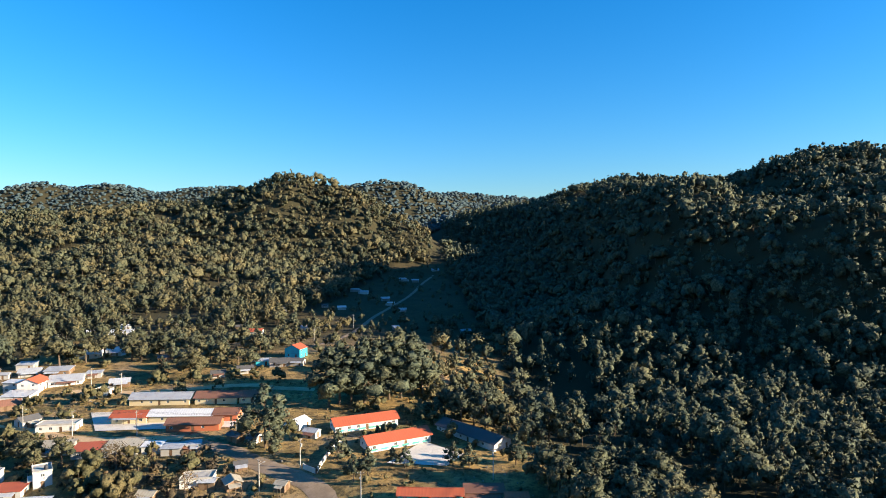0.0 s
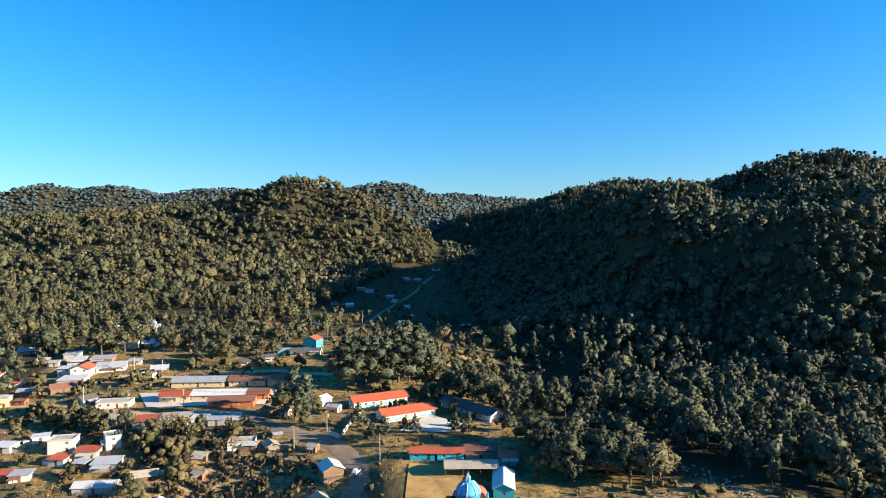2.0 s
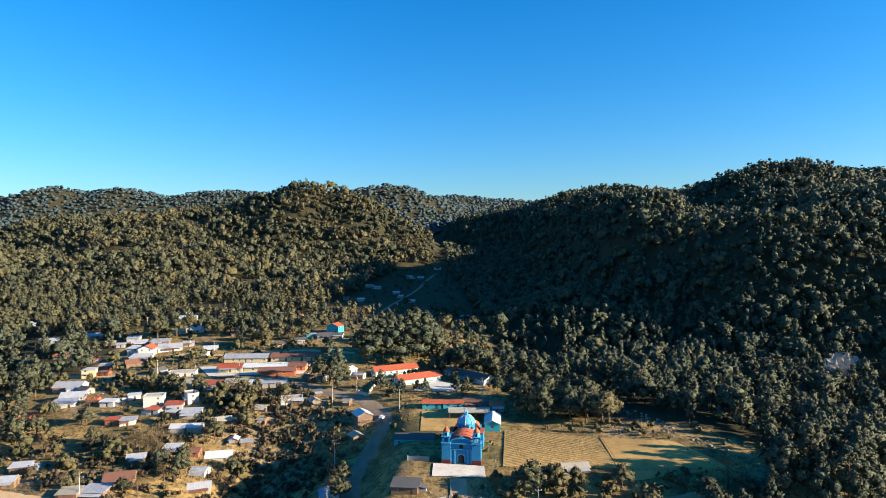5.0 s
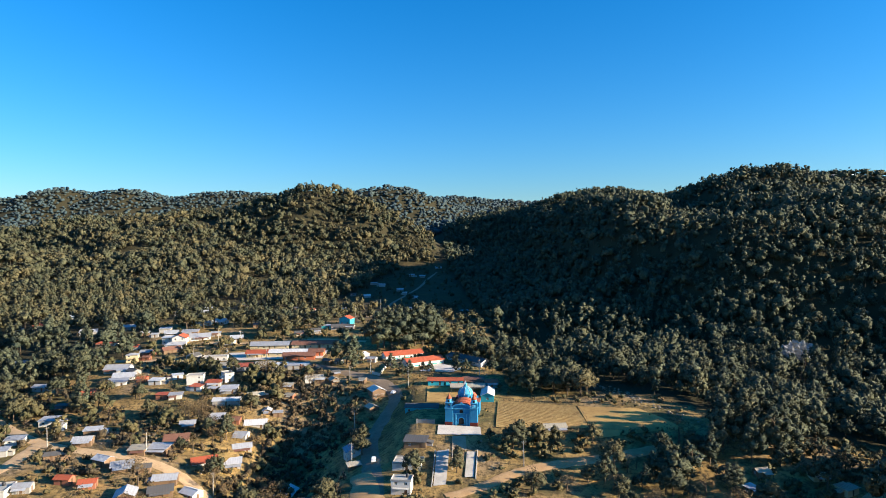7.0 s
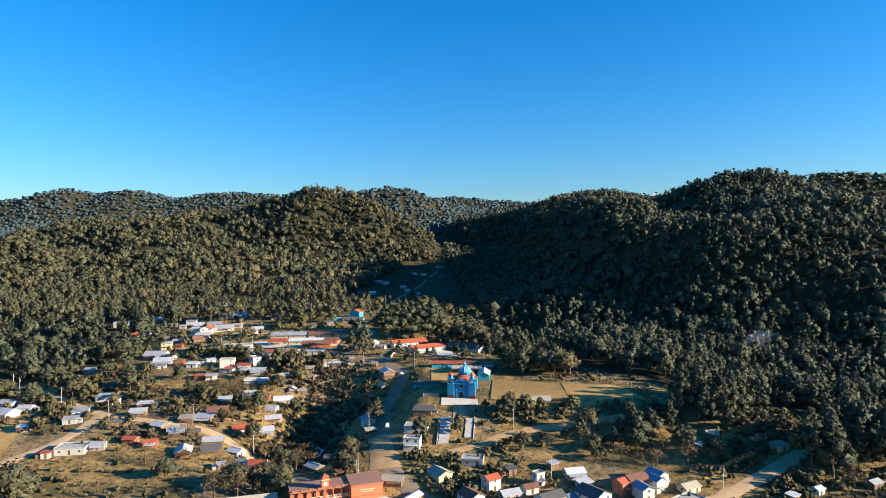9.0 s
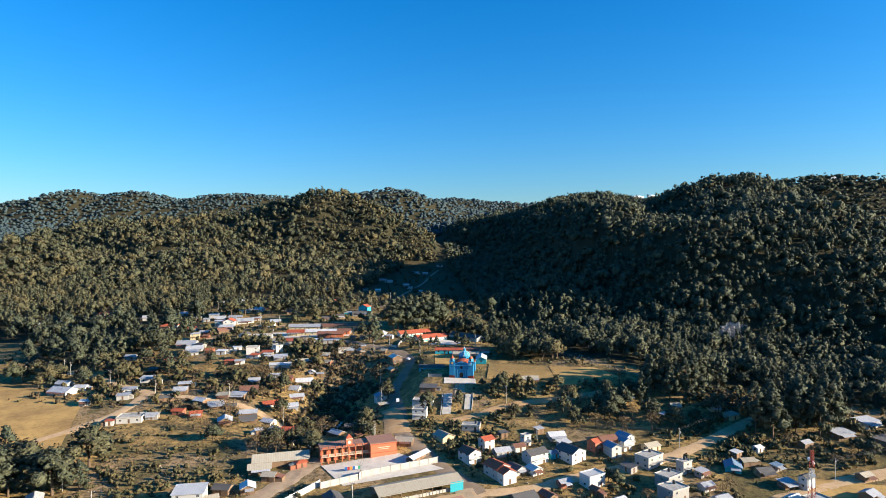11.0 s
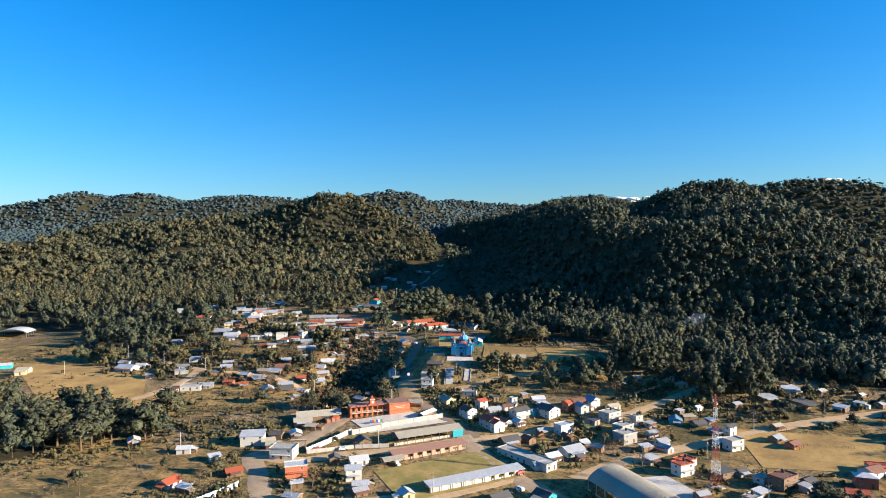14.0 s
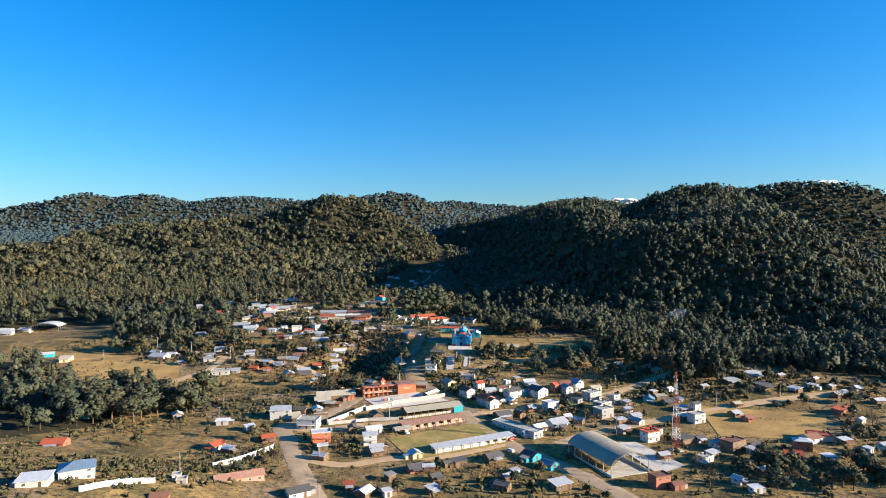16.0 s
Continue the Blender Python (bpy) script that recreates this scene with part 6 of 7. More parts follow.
house(13.3, -96.6, 32, 3.6, 2.9, 2.4, "G", "k", "g")
house(-35.7, -96.4, -58, 4.1, 3.2, 2.4, "T", "k", "s")
house(16.5, 7.0, 28, 6.2, 7.1, 2.8, "R", "w", "v", 2)
house(29.3, 13.4, 28, 4.9, 5.2, 2.4, "W", "w", "v")
house(25.4, 33.0, 22, 5.2, 4.3, 2.4, "B", "w", "g")
house(60.1, 32.9, 32, 6.0, 4.9, 2.8, "R", "b", "g", 2)
house(66.2, 28.7, 22, 5.2, 6.0, 2.8, "U", "w", "v", 2)
house(31.1, -8.5, -58, 6.0, 4.3, 2.4, "B", "k", "g")
house(30.9, -40.4, 22, 6.1, 4.5, 2.4, "G", "w", "g")
house(38.3, -30.7, 28, 6.9, 5.4, 2.4, "W", "w", "g")
house(51.0, -31.0, 28, 3.8, 2.6, 2.4, "D", "k", "g")
house(79.1, -7.0, 28, 8.9, 7.4, 2.8, "C", "g", "f", 2)
house(94.5, -19.5, -58, 6.1, 4.4, 2.4, "G", "w", "g")
house(82.5, -33.1, 32, 5.8, 4.8, 2.4, "W", "g", "s")
house(122.4, -11.9, 32, 6.3, 5.1, 2.4, "W", "k", "g")
house(127.8, -17.3, 22, 7.7, 5.9, 2.8, "C", "w", "f", 2)
house(153.2, -8.8, 32, 5.8, 4.8, 2.4, "G", "k", "g")
house(108.8, -48.3, 22, 7.0, 5.1, 2.4, "D", "k", "s")
house(116.5, -47.7, 22, 4.5, 3.1, 2.4, "D", "g", "g")
house(121.3, -55.2, 32, 5.7, 4.7, 2.4, "C", "w", "f")
house(134.0, -64.3, 32, 4.4, 3.1, 2.4, "G", "g", "s")
house(89.3, -70.5, 22, 5.3, 3.8, 2.4, "G", "k", "g")
house(107.3, -74.2, 32, 6.5, 4.6, 2.4, "C", "w", "f")
house(171.1, -50.4, 22, 8.8, 6.9, 2.6, "B", "w", "g")
house(187.8, -68.0, 32, 3.6, 3.1, 2.4, "W", "w", "s")
house(213.1, -9.7, 28, 7.0, 5.6, 2.6, "R", "b", "s")
house(229.4, 16.9, 22, 5.9, 5.0, 2.4, "W", "k", "g")
house(223.4, 31.7, -58, 5.1, 3.4, 2.4, "W", "w", "s")
house(193.2, 34.4, 32, 9.9, 8.1, 2.6, "D", "k", "s")
house(209.6, 27.4, -58, 6.7, 5.2, 2.4, "W", "k", "s")
house(109.9, -100.1, 28, 3.9, 4.1, 2.4, "W", "w", "v")
house(125.3, -89.5, 22, 3.6, 2.9, 2.4, "W", "k", "g")
house(-74.3, 186.7, 8, 9.5, 6.0, 2.6, "C", "w", "f")
house(-93.6, -2.4, -8, 6.4, 4.9, 2.4, "D", "k", "g")
house(-84.3, -1.5, 18, 5.3, 5.7, 2.4, "W", "k", "v")
house(-91.4, -16.6, 5, 6.6, 4.7, 2.4, "T", "k", "g")
house(-78.5, 8.5, -8, 5.4, 4.5, 2.4, "T", "k", "g")
house(-131.4, -21.6, 5, 6.3, 4.5, 2.4, "W", "w", "g")
house(46.4, 36.2, 22, 5.3, 4.2, 2.4, "W", "g", "s")
house(72.8, 34.4, 28, 4.7, 5.6, 2.8, "U", "w", "v", 2)
house(50.5, -3.6, -58, 3.6, 3.1, 2.4, "B", "k", "g")
house(69.2, 15.3, -58, 5.6, 3.8, 2.4, "D", "g", "s")
house(131.0, 14.8, 28, 4.2, 2.8, 2.4, "U", "g", "s")
house(91.9, 14.2, 28, 5.1, 3.9, 2.8, "C", "g", "f", 2)
house(-150.4, 190.7, 25, 5.3, 3.5, 2.4, "W", "w", "s")
house(-133.3, 174.6, -8, 5.9, 4.8, 2.4, "R", "w", "s")
house(-212.1, 266.6, 5, 6.3, 5.3, 2.4, "R", "w", "g")
house(-210.8, 312.1, 12, 7.9, 6.2, 2.6, "G", "g", "s")
house(-178.7, 338.7, -8, 9.2, 7.6, 2.6, "W", "w", "g")
house(-227.4, 443.0, 18, 6.8, 5.7, 2.4, "W", "w", "s")
house(-86.0, 178.6, -8, 5.0, 3.5, 2.4, "T", "k", "g")
house(-195.0, 159.7, 5, 5.2, 3.6, 2.4, "D", "k", "s")
house(-131.5, 107.4, 5, 6.6, 5.4, 2.4, "T", "k", "s")
house(-180.4, 134.4, 5, 4.0, 3.4, 2.4, "C", "w", "f")


# ---- gate over the street, rock face on the hill ----
def gate_arch(x, y, yaw, wide):
    ob = thing("gate_arch", x, y, ground(x, y), yaw, "brown painted gate arch spanning the street entrance", "gate")
    brown = WALLS["k"][0]
    for px in (-wide / 2, wide / 2):
        part("gate_post", Solid().box(px - 0.35, px + 0.35, -0.35, 0.35, -1, 4.6).box(px - 0.48, px + 0.48, -0.48, 0.48, -1, 0.5), brown, ob)
    part("gate_beam", Solid().box(-wide / 2 - 0.6, wide / 2 + 0.6, -0.3, 0.3, 4.6, 5.4), brown, ob)
    part("gate_coping", Solid().box(-wide / 2 - 0.75, wide / 2 + 0.75, -0.45, 0.45, 5.4, 5.6), CONCRETE, ob)


gate_arch(-78.6, -20.6, 8, 6.1)
ROCK = earth("grey_rock", (0.36, 0.35, 0.33), (0.17, 0.165, 0.16), 2.5)


def rock_face(x, y, yaw, wide, tall, seed):
    """A broken rock wall of upright ribs and ledges."""
    rng = np.random.default_rng(seed)
    nu, nv = 34, 16
    s = Solid()
    rib = rng.uniform(-1.6, 1.6, nu + 1)
    top = tall * (0.55 + 0.45 * np.sin(np.linspace(0.3, 2.8, nu + 1))) + rng.uniform(-1.5, 1.5, nu + 1)
    for j in range(nv + 1):
        for i in range(nu + 1):
            f = j / nv
            s.v.append((wide * (i / nu - 0.5) + rng.uniform(-0.4, 0.4), rib[i] + 6.5 * f + rng.uniform(-0.6, 0.6), -4 + (top[i] + 4) * f))
    s.f = [(j * (nu + 1) + i, j * (nu + 1) + i + 1, (j + 1) * (nu + 1) + i + 1, (j + 1) * (nu + 1) + i) for j in range(nv) for i in range(nu)]
    back = len(s.v)
    for i in range(nu + 1):
        s.v.append((wide * (i / nu - 0.5), 16, -4))
    s.f += [(nv * (nu + 1) + i, nv * (nu + 1) + i + 1, back + i + 1, back + i) for i in range(nu)]
    ob = new("rock_face", s.mesh("rock_face", ROCK))
    ob.matrix_basis = pose(x, y, ground(x, y), 0, 0, yaw)
    tagged(ob, "pale grey broken rock face showing among the hillside pines", "rock")
    c, n = math.cos(radians(yaw)), math.sin(radians(yaw))
    for k in range(-2, 3):
        TAKEN.append((x + c * k * wide / 5, y + n * k * wide / 5, 5.5))


rock_face(224.7, 234.3, 28, 34, 13, 4)


# open stony strip between field and wood
TAKEN += [(64, 112, 9), (76, 112, 9), (68, 122, 8), (86, 108, 7), (79, 119, 6), (60, 103, 7), (62, 126, 5), (70, 166, 6), (76, 156, 6), (81.5, 147, 6), (86, 138, 6), (89, 131, 6), (94, 122, 6), (99, 113, 6), (108, 102, 6), (118, 92, 6)]


# open ground before the turquoise house
TAKEN += [(-86, 318, 12), (-70, 316, 10), (-78, 300, 10), (-66, 296, 9)]


# ---- trees that stand singly ----
def free(p, margin=0.0):
    """True where nothing is built."""
    t = np.array(TAKEN)
    out = np.ones(len(p), bool)
    for i in range(0, len(p), 4000):
        d = np.hypot(p[i:i + 4000, 0][:, None] - t[:, 0], p[i:i + 4000, 1][:, None] - t[:, 1])
        out[i:i + 4000] = np.all(d > t[:, 2] + margin, axis=1)
    return out


def tree_meshes(kind, variant, cards, size, leaf):
    def make():
        rng = np.random.default_rng(100 + variant * 7 + len(kind))
        lumps = crown_lumps(rng, kind, 20)
        cv, cf, cn = leaf_cloud(rng, lumps, cards, size, leaf is not SCRUB)
        crown = raw_mesh("crown", cv, cf, [leaf], smooth=True, normals=cn)
        v, f = joined(trunk_parts(rng, kind, lumps))
        s = Solid()
        s.v, s.f = v, f
        return crown, s.mesh("trunk", BARK, True)
    return shared((kind, variant, leaf.name), make)


TREE_WORDS = {"pine": ("pine_tree", "tall green pine with a dense needle crown"), "oak": ("oak_tree", "spreading olive-green oak with a rounded crown"), "bare": ("bare_tree", "nearly leafless grey-brown tree among the houses")}


def tree(x, y, h, kind="pine", fat=1.0, variant=None, rng=random.Random(77)):
    variant = rng.randrange(5) if variant is None else variant
    name, text = TREE_WORDS[kind]
    if kind == "bare":
        crown, trunk = tree_meshes("oak", variant, 420, 0.024, SCRUB)
    else:
        crown, trunk = tree_meshes(kind, variant, 700, 0.026 if kind == "pine" else 0.032, PINE if kind == "pine" else OAK)
    ob = thing(name, x, y, ground(x, y), rng.uniform(0, 360), text, "tree", "trees among the houses")
    ob.scale = (h * fat, h * fat, h)
    part("trunk", trunk, BARK, ob)
    part("crown", crown, PINE, ob)
    TAKEN.append((x, y, h * 0.14))


def cluster(cx, cy, rx, ry, n, kinds, h0, h1, seed, fat=1.0):
    """Trees scattered over an oval, clear of buildings and of one another."""
    rng = random.Random(seed)
    tries = 0
    while n and tries < 900:
        tries += 1
        a, q = rng.uniform(0, 2 * math.pi), math.sqrt(rng.random())
        x, y = cx + rx * q * math.cos(a), cy + ry * q * math.sin(a)
        if all(math.hypot(x - t[0], y - t[1]) > t[2] + 0.8 for t in TAKEN):
            tree(x, y, rng.uniform(h0, h1), rng.choice(kinds), fat * rng.uniform(0.9, 1.25))
            n -= 1


for x, y, h in ((-46, 252, 25), (-42, 255, 27), (-37, 254, 25), (-32, 257, 28), (-27, 259, 27), (-22, 262, 29), (-17, 264, 30), (-12, 267, 28), (-20, 270, 27), (-8, 272, 22), (-60, 208, 22), (-57, 203, 15)):
    tree(x, y, h, "pine", 1.35)
for x, y, h in ((2, 238, 13), (8, 232, 16), (13, 234, 17), (17, 229, 18), (21, 237, 15), (25, 226, 13), (31, 206, 20), (38, 212, 17), (44, 205, 18)):
    tree(x, y, h, "oak" if h < 17 else "pine", 1.15)
for x, y, h in ((-33, 196, 10), (-15, 190, 6), (-11, 189, 7), (-26, 182, 8), (-22, 184, 9), (4, 190, 8), (9, 189, 8), (24, 192, 10)):
    tree(x, y, h, "pine", 1.3)
for x, y, h in ((22.8, 92, 10), (25, 93, 11), (33, 93.5, 10), (40, 95.5, 7), (55, 95, 8), (14, 97, 5), (-16, 78, 9), (0.6, 83, 6), (0.2, 78, 6.5), (1.0, 87.5, 4.5), (-40, 118, 9), (-38, 104, 8), (-42, 112, 7), (-46, 62, 11), (-47, 52, 9), (-43, 46, 8)):
    tree(x, y, h, "oak", 1.25)
cluster(-200, -8, 24, 26, 16, ("pine", "pine", "oak"), 15, 24, 1, 1.2)
cluster(-165, 5, 16, 20, 6, ("pine", "oak"), 12, 20, 2, 1.2)
cluster(-245, 150, 38, 16, 16, ("pine", "oak", "oak"), 7, 14, 22, 1.25)
cluster(-78, 28, 14, 18, 9, ("bare", "oak"), 8, 13, 3, 1.2)
cluster(-95, 75, 40, 40, 26, ("bare", "oak", "bare"), 5, 10, 4, 1.2)
cluster(-115, 130, 30, 30, 16, ("bare", "oak"), 5, 10, 5, 1.2)
cluster(-130, 170, 60, 35, 22, ("oak", "bare"), 5, 10, 6, 1.2)
cluster(-215, 190, 45, 45, 20, ("oak", "pine"), 9, 16, 7, 1.2)
cluster(-140, 315, 70, 30, 22, ("oak", "pine", "oak"), 9, 17, 8, 1.2)
cluster(-112, 306, 16, 12, 4, ("oak",), 6, 9, 9, 1.2)
cluster(110, 70, 60, 26, 34, ("oak", "pine", "bare"), 6, 13, 10, 1.2)
cluster(55, 62, 40, 22, 18, ("oak", "bare"), 5, 9, 11, 1.2)
cluster(158, 55, 26, 16, 20, ("pine",), 17, 26, 12, 1.0)
for x, y, h in ((104, 88, 22), (108, 93, 20), (113, 90, 24), (118, 95, 22), (124, 101, 21), (127, 88, 23), (133, 93, 20), (112, 82, 18), (121, 83, 21), (138, 101, 22), (130, 107, 20), (143, 93, 19), (98, 84, 15)):
    tree(x, y, h, "pine", 1.05)
for x, y, h in ((50, 150, 11), (56, 147, 12), (62, 146, 13), (66, 150, 12), (58, 153, 12), (44, 153, 10), (39, 150, 9)):
    tree(x, y, h, "oak", 1.25)
cluster(180, -10, 60, 40, 12, ("oak", "bare"), 5, 9, 13, 1.2)
cluster(60, -20, 60, 30, 14, ("bare", "oak"), 4, 7, 14, 1.2)
cluster(-110, -70, 50, 40, 16, ("bare", "oak"), 4, 8, 15, 1.2)
cluster(130, -90, 50, 30, 14, ("oak", "bare"), 5, 9, 16, 1.2)
cluster(150, -98, 45, 14, 22, ("oak", "oak", "pine"), 6, 11, 20, 1.3)
cluster(205, 30, 60, 26, 26, ("oak", "bare"), 4, 8, 21, 1.3)
cluster(0, -95, 60, 22, 12, ("oak", "bare"), 4, 7, 17, 1.2)
cluster(45, 165, 24, 13, 18, ("pine", "oak", "oak"), 9, 16, 18, 1.2)


# ---- woods on the hills ----
def thinned(p, rng, keep=0.2):
    sl = seen_slope(p)
    limit = np.where((p[:, 0] > 0) & (p[:, 1] < 900), -7.5, -3.2)
    return p[((sl > limit) | (rng.random(len(p)) < keep)) & (~clearing(p) | (p[:, 0] > 0)) & free(p, 2.0)]


p, rng = scatter(11, 10, 700, -60, 1260, 7.0)
p = p[((p[:, 0] < 560) | (p[:, 1] < 800)) & (woods(p[:, 0], p[:, 1]) > 0) & in_cone(p) & (p[:, 0] > foot_line(p[:, 1]) + 3)]
p = thinned(p, rng)
p = p[(p[:, 1] < 350) & (p[:, 0] < 420) | (rng.random(len(p)) < 0.62)]
near = (p[:, 1] < 350) & (p[:, 0] < 420)
forest("woods_on_shaded_hill", "dense dark pine and oak woods covering the steep shaded hill", p[~near], ("pine", "oak", "pine"), (8, 18), 3, 22, 0.095, PINE, 1)
thin = (p[:, 0] < 80) & (p[:, 1] > 150) & (rng.random(len(p)) > 0.5)
p, near = p[~thin], near[~thin]
edge = near & (p[:, 1] < 255) & (p[:, 0] < 250)
forest("woods_at_hill_foot", "tall pines with lit crowns at the foot of the dark hill", p[edge], ("pine", "oak", "pine"), (5, 17), 9, 240, 0.042, PINE, 5)
forest("woods_above_hill_foot", "dense pines on the lower flank of the dark hill", p[near & ~edge], ("pine", "oak", "pine"), (6, 17), 4, 80, 0.06, PINE, 8)
p, rng = scatter(12, -1000, 60, 330, 1120, 10.2)
p = p[(woods(p[:, 0], p[:, 1]) > 0) & in_cone(p) & (p[:, 0] < foot_line(p[:, 1]) - 15)]
p = thinned(p, rng)
near = p[:, 1] < 560
forest("woods_on_sunlit_hill", "olive green mixed oak and pine woods on the sunlit hillside", p[~near], ("oak", "pine", "oak"), (8, 18), 3, 46, 0.080, OAK, 2)
forest("woods_behind_village", "olive green oaks and pines behind the village houses", p[near], ("pine", "oak", "pine"), (8, 17), 7, 130, 0.052, OAK, 3)
p, rng = scatter(13, -520, -150, -140, 330, 10)
p = p[(woods(p[:, 0], p[:, 1]) > 0) & in_cone(p, 10) & (rng.random(len(p)) < np.where(p[:, 1] < 120, 0.6, 0.62))]
p = p[free(p, 2.0)]
forest("woods_beside_meadow", "tall green pines and oaks beside the dry meadow", p, ("pine", "oak", "pine"), (9, 19), 9, 240, 0.042, PINE, 4)
p, rng = scatter(15, -130, 60, 320, 900, 10)
p = p[(woods(p[:, 0], p[:, 1]) < 1) & (rng.random(len(p)) < 0.32)]
p = p[free(p, 2.0)]
forest("trees_in_shaded_valley", "scattered dark trees along the shaded valley road", p, ("oak", "pine"), (4, 10), 6, 20, 0.05, OAK, 7)
p, rng = scatter(16, -240, 42, 255, 455, 9)
p = p[(woods(p[:, 0], p[:, 1]) < 1) & ((p[:, 1] > 345) & (p[:, 0] < -60) & (rng.random(len(p)) < 0.5) | (p[:, 0] > -4) & (rng.random(len(p)) < 0.7))]
p = p[free(p, 2.0)]
forest("trees_behind_upper_village", "olive oaks and pines closing in behind the upper houses", p, ("oak", "pine", "oak"), (5, 12), 7, 120, 0.052, OAK, 10)
p, rng = scatter(14, -3000, 1900, 800, 3150, 16)
p = p[(rng.random(len(p)) < 0.6) | ((p[:, 0] > 560) & (p[:, 1] < 1800))]
p = p[in_cone(p) & ((p[:, 1] > 1150) | (p[:, 0] > 560))]
p = p[seen_slope(p) > -0.6]
east = (p[:, 0] > 560) & (p[:, 1] < 1800)
forest("far_mountain_woods", "woods on distant mountain ridges, tinted blue to stand in for haze", p[~east], ("oak", "pine"), (10, 16), 1, 0, 0.18, HAZED_FAR_WOOD, 6, trunks=False, wide=1.45)
forest("woods_on_back_ridge", "dark green woods on the ridge behind the shaded hill", p[east], ("pine", "oak"), (10, 17), 2, 24, 0.10, PINE, 9, wide=1.6)

# ---- scrub on open land ----
def scrub(name, label, seed, region, spacing, share, heights, leaf, clumps=2, cards=12, size=0.1, kinds=("bush",), gap=0.4):
    p, rng = scatter(seed, *region, spacing)
    p = p + rng.normal(size=p.shape) * spacing * 0.8
    p = p[(woods(p[:, 0], p[:, 1]) < 1)]
    patchy = np.sin(p[:, 0] / 23 + 2 * np.sin(p[:, 1] / 31)) + np.sin(p[:, 1] / 19 + 2 * np.sin(p[:, 0] / 37))
    p = p[(rng.random(len(p)) < share * (1 + 0.75 * patchy)) & free(p, gap)]
    forest(name, label, p, kinds, heights, clumps, cards, size, leaf, seed, trunks="oak" in kinds)


GREEN_SCRUB = foliage("green_scrub_leaves", (0.055, 0.055, 0.026), (0.125, 0.112, 0.052), (0.165, 0.122, 0.055), 11, 0.6)
# Brown twigs, darkened further to put the gully's shade into the colour.
SHADE_TONED_SCRUB = foliage("shade_toned_scrub_twigs", (0.046, 0.037, 0.024), (0.115, 0.088, 0.054), (0.15, 0.102, 0.052), 9, 0.6)
scrub("green_bushes", "low green bushes scattered between houses and fields", 21, (-330, 300, -180, 340), 3.5, 0.20, (0.8, 3.4), GREEN_SCRUB, 2, 14)
scrub("dry_bushes", "dry brown and tan scrub on the village slopes", 22, (-330, 300, -180, 340), 3.0, 0.24, (0.4, 1.8), SCRUB, 1, 10)
scrub("slope_thicket", "dense dark thicket on the slope below the houses", 23, (-235, -62, 84, 215), 3.6, 0.6, (1.2, 4.2), SHADE_TONED_SCRUB, 3, 26)
scrub("slope_trees", "small dark trees crowding the slope below the houses", 31, (-235, -84, 88, 218), 6.4, 0.42, (4, 9.5), GREEN_SCRUB, 8, 40, 0.05, ("oak", "bush"), 1.6)
scrub("upper_village_trees", "small trees and bushes between the upper houses", 32, (-235, 30, 218, 335), 8.0, 0.36, (4, 9), GREEN_SCRUB, 8, 40, 0.05, ("oak", "bush"), 1.8)
scrub("western_thicket", "brown and green thicket on the western slope", 25, (-200, -95, -170, 20), 3.4, 0.34, (0.8, 3.2), GREEN_SCRUB, 3, 12)
scrub("field_edge_thicket", "green thicket below the ploughed field", 24, (-20, 230, 22, 98), 3.8, 0.55, (1.6, 5.0), GREEN_SCRUB, 4, 16)
scrub("gully_thicket", "dark thicket of small trees filling the shaded gully beside the road", 34, (-96, -42, 62, 178), 3.4, 0.8, (1.2, 3.4), SHADE_TONED_SCRUB, 3, 40, 0.085, ("bush",), 0.6)
scrub("garden_bushes", "olive bushes and small trees in the gardens", 33, (-60, 260, -110, 30), 6.0, 0.2, (1.5, 4.5), GREEN_SCRUB, 5, 30, 0.075, ("bush",), 1.2)


# ---- poles, wires, vehicles ----
POLE = earth("pole_concrete", (0.45, 0.42, 0.38), (0.36, 0.33, 0.29), 1.5)
WIRE, _t, _b = nodes_of("wire", 0.6, 0.3)
_b.inputs["Base Color"].default_value = (0.06, 0.06, 0.06, 1)


def utility_pole(x, y, h=9.0, turn=0.0, lamp=False, drum=False):
    ob = thing("utility_pole", x, y, ground(x, y), turn, "grey concrete utility pole with a crossarm" if not drum else "grey utility pole carrying a transformer drum", "utility pole", "utility poles")
    part("shaft", shared(("pole", h), lambda: Solid().tube((0, 0, -1), (0, 0, h), 0.17, 0.10, 8).mesh("shaft", POLE)), POLE, ob)
    part("crossarm", shared(("arm", h), lambda: Solid().box(-1.0, 1.0, -0.06, 0.06, h - 0.6, h - 0.45).mesh("crossarm", TIMBER)), TIMBER, ob)
    for k in (-0.9, 0.0, 0.9):
        part("insulator", shared("insulator", lambda: Solid().tube((0, 0, 0), (0, 0, 0.28), 0.06, 0.04, 6).mesh("insulator", WALLS["w"][0])), POLE, ob, at=pose(k, 0, h - 0.45))
    if lamp:
        part("lamp_arm", Solid().tube((0, 0, h - 1.6), (0, -1.5, h - 1.2), 0.04, 0.04, 5), STEEL, ob)
        part("lamp_head", Solid().box(-0.14, 0.14, -2.0, -1.4, h - 1.25, h - 1.1), STEEL, ob)
    if drum:
        part("transformer", Solid().tube((0, -0.42, h - 2.4), (0, -0.42, h - 1.4), 0.28, 0.28, 10), POLE, ob)
    return (x, y, ground(x, y) + h - 0.2)


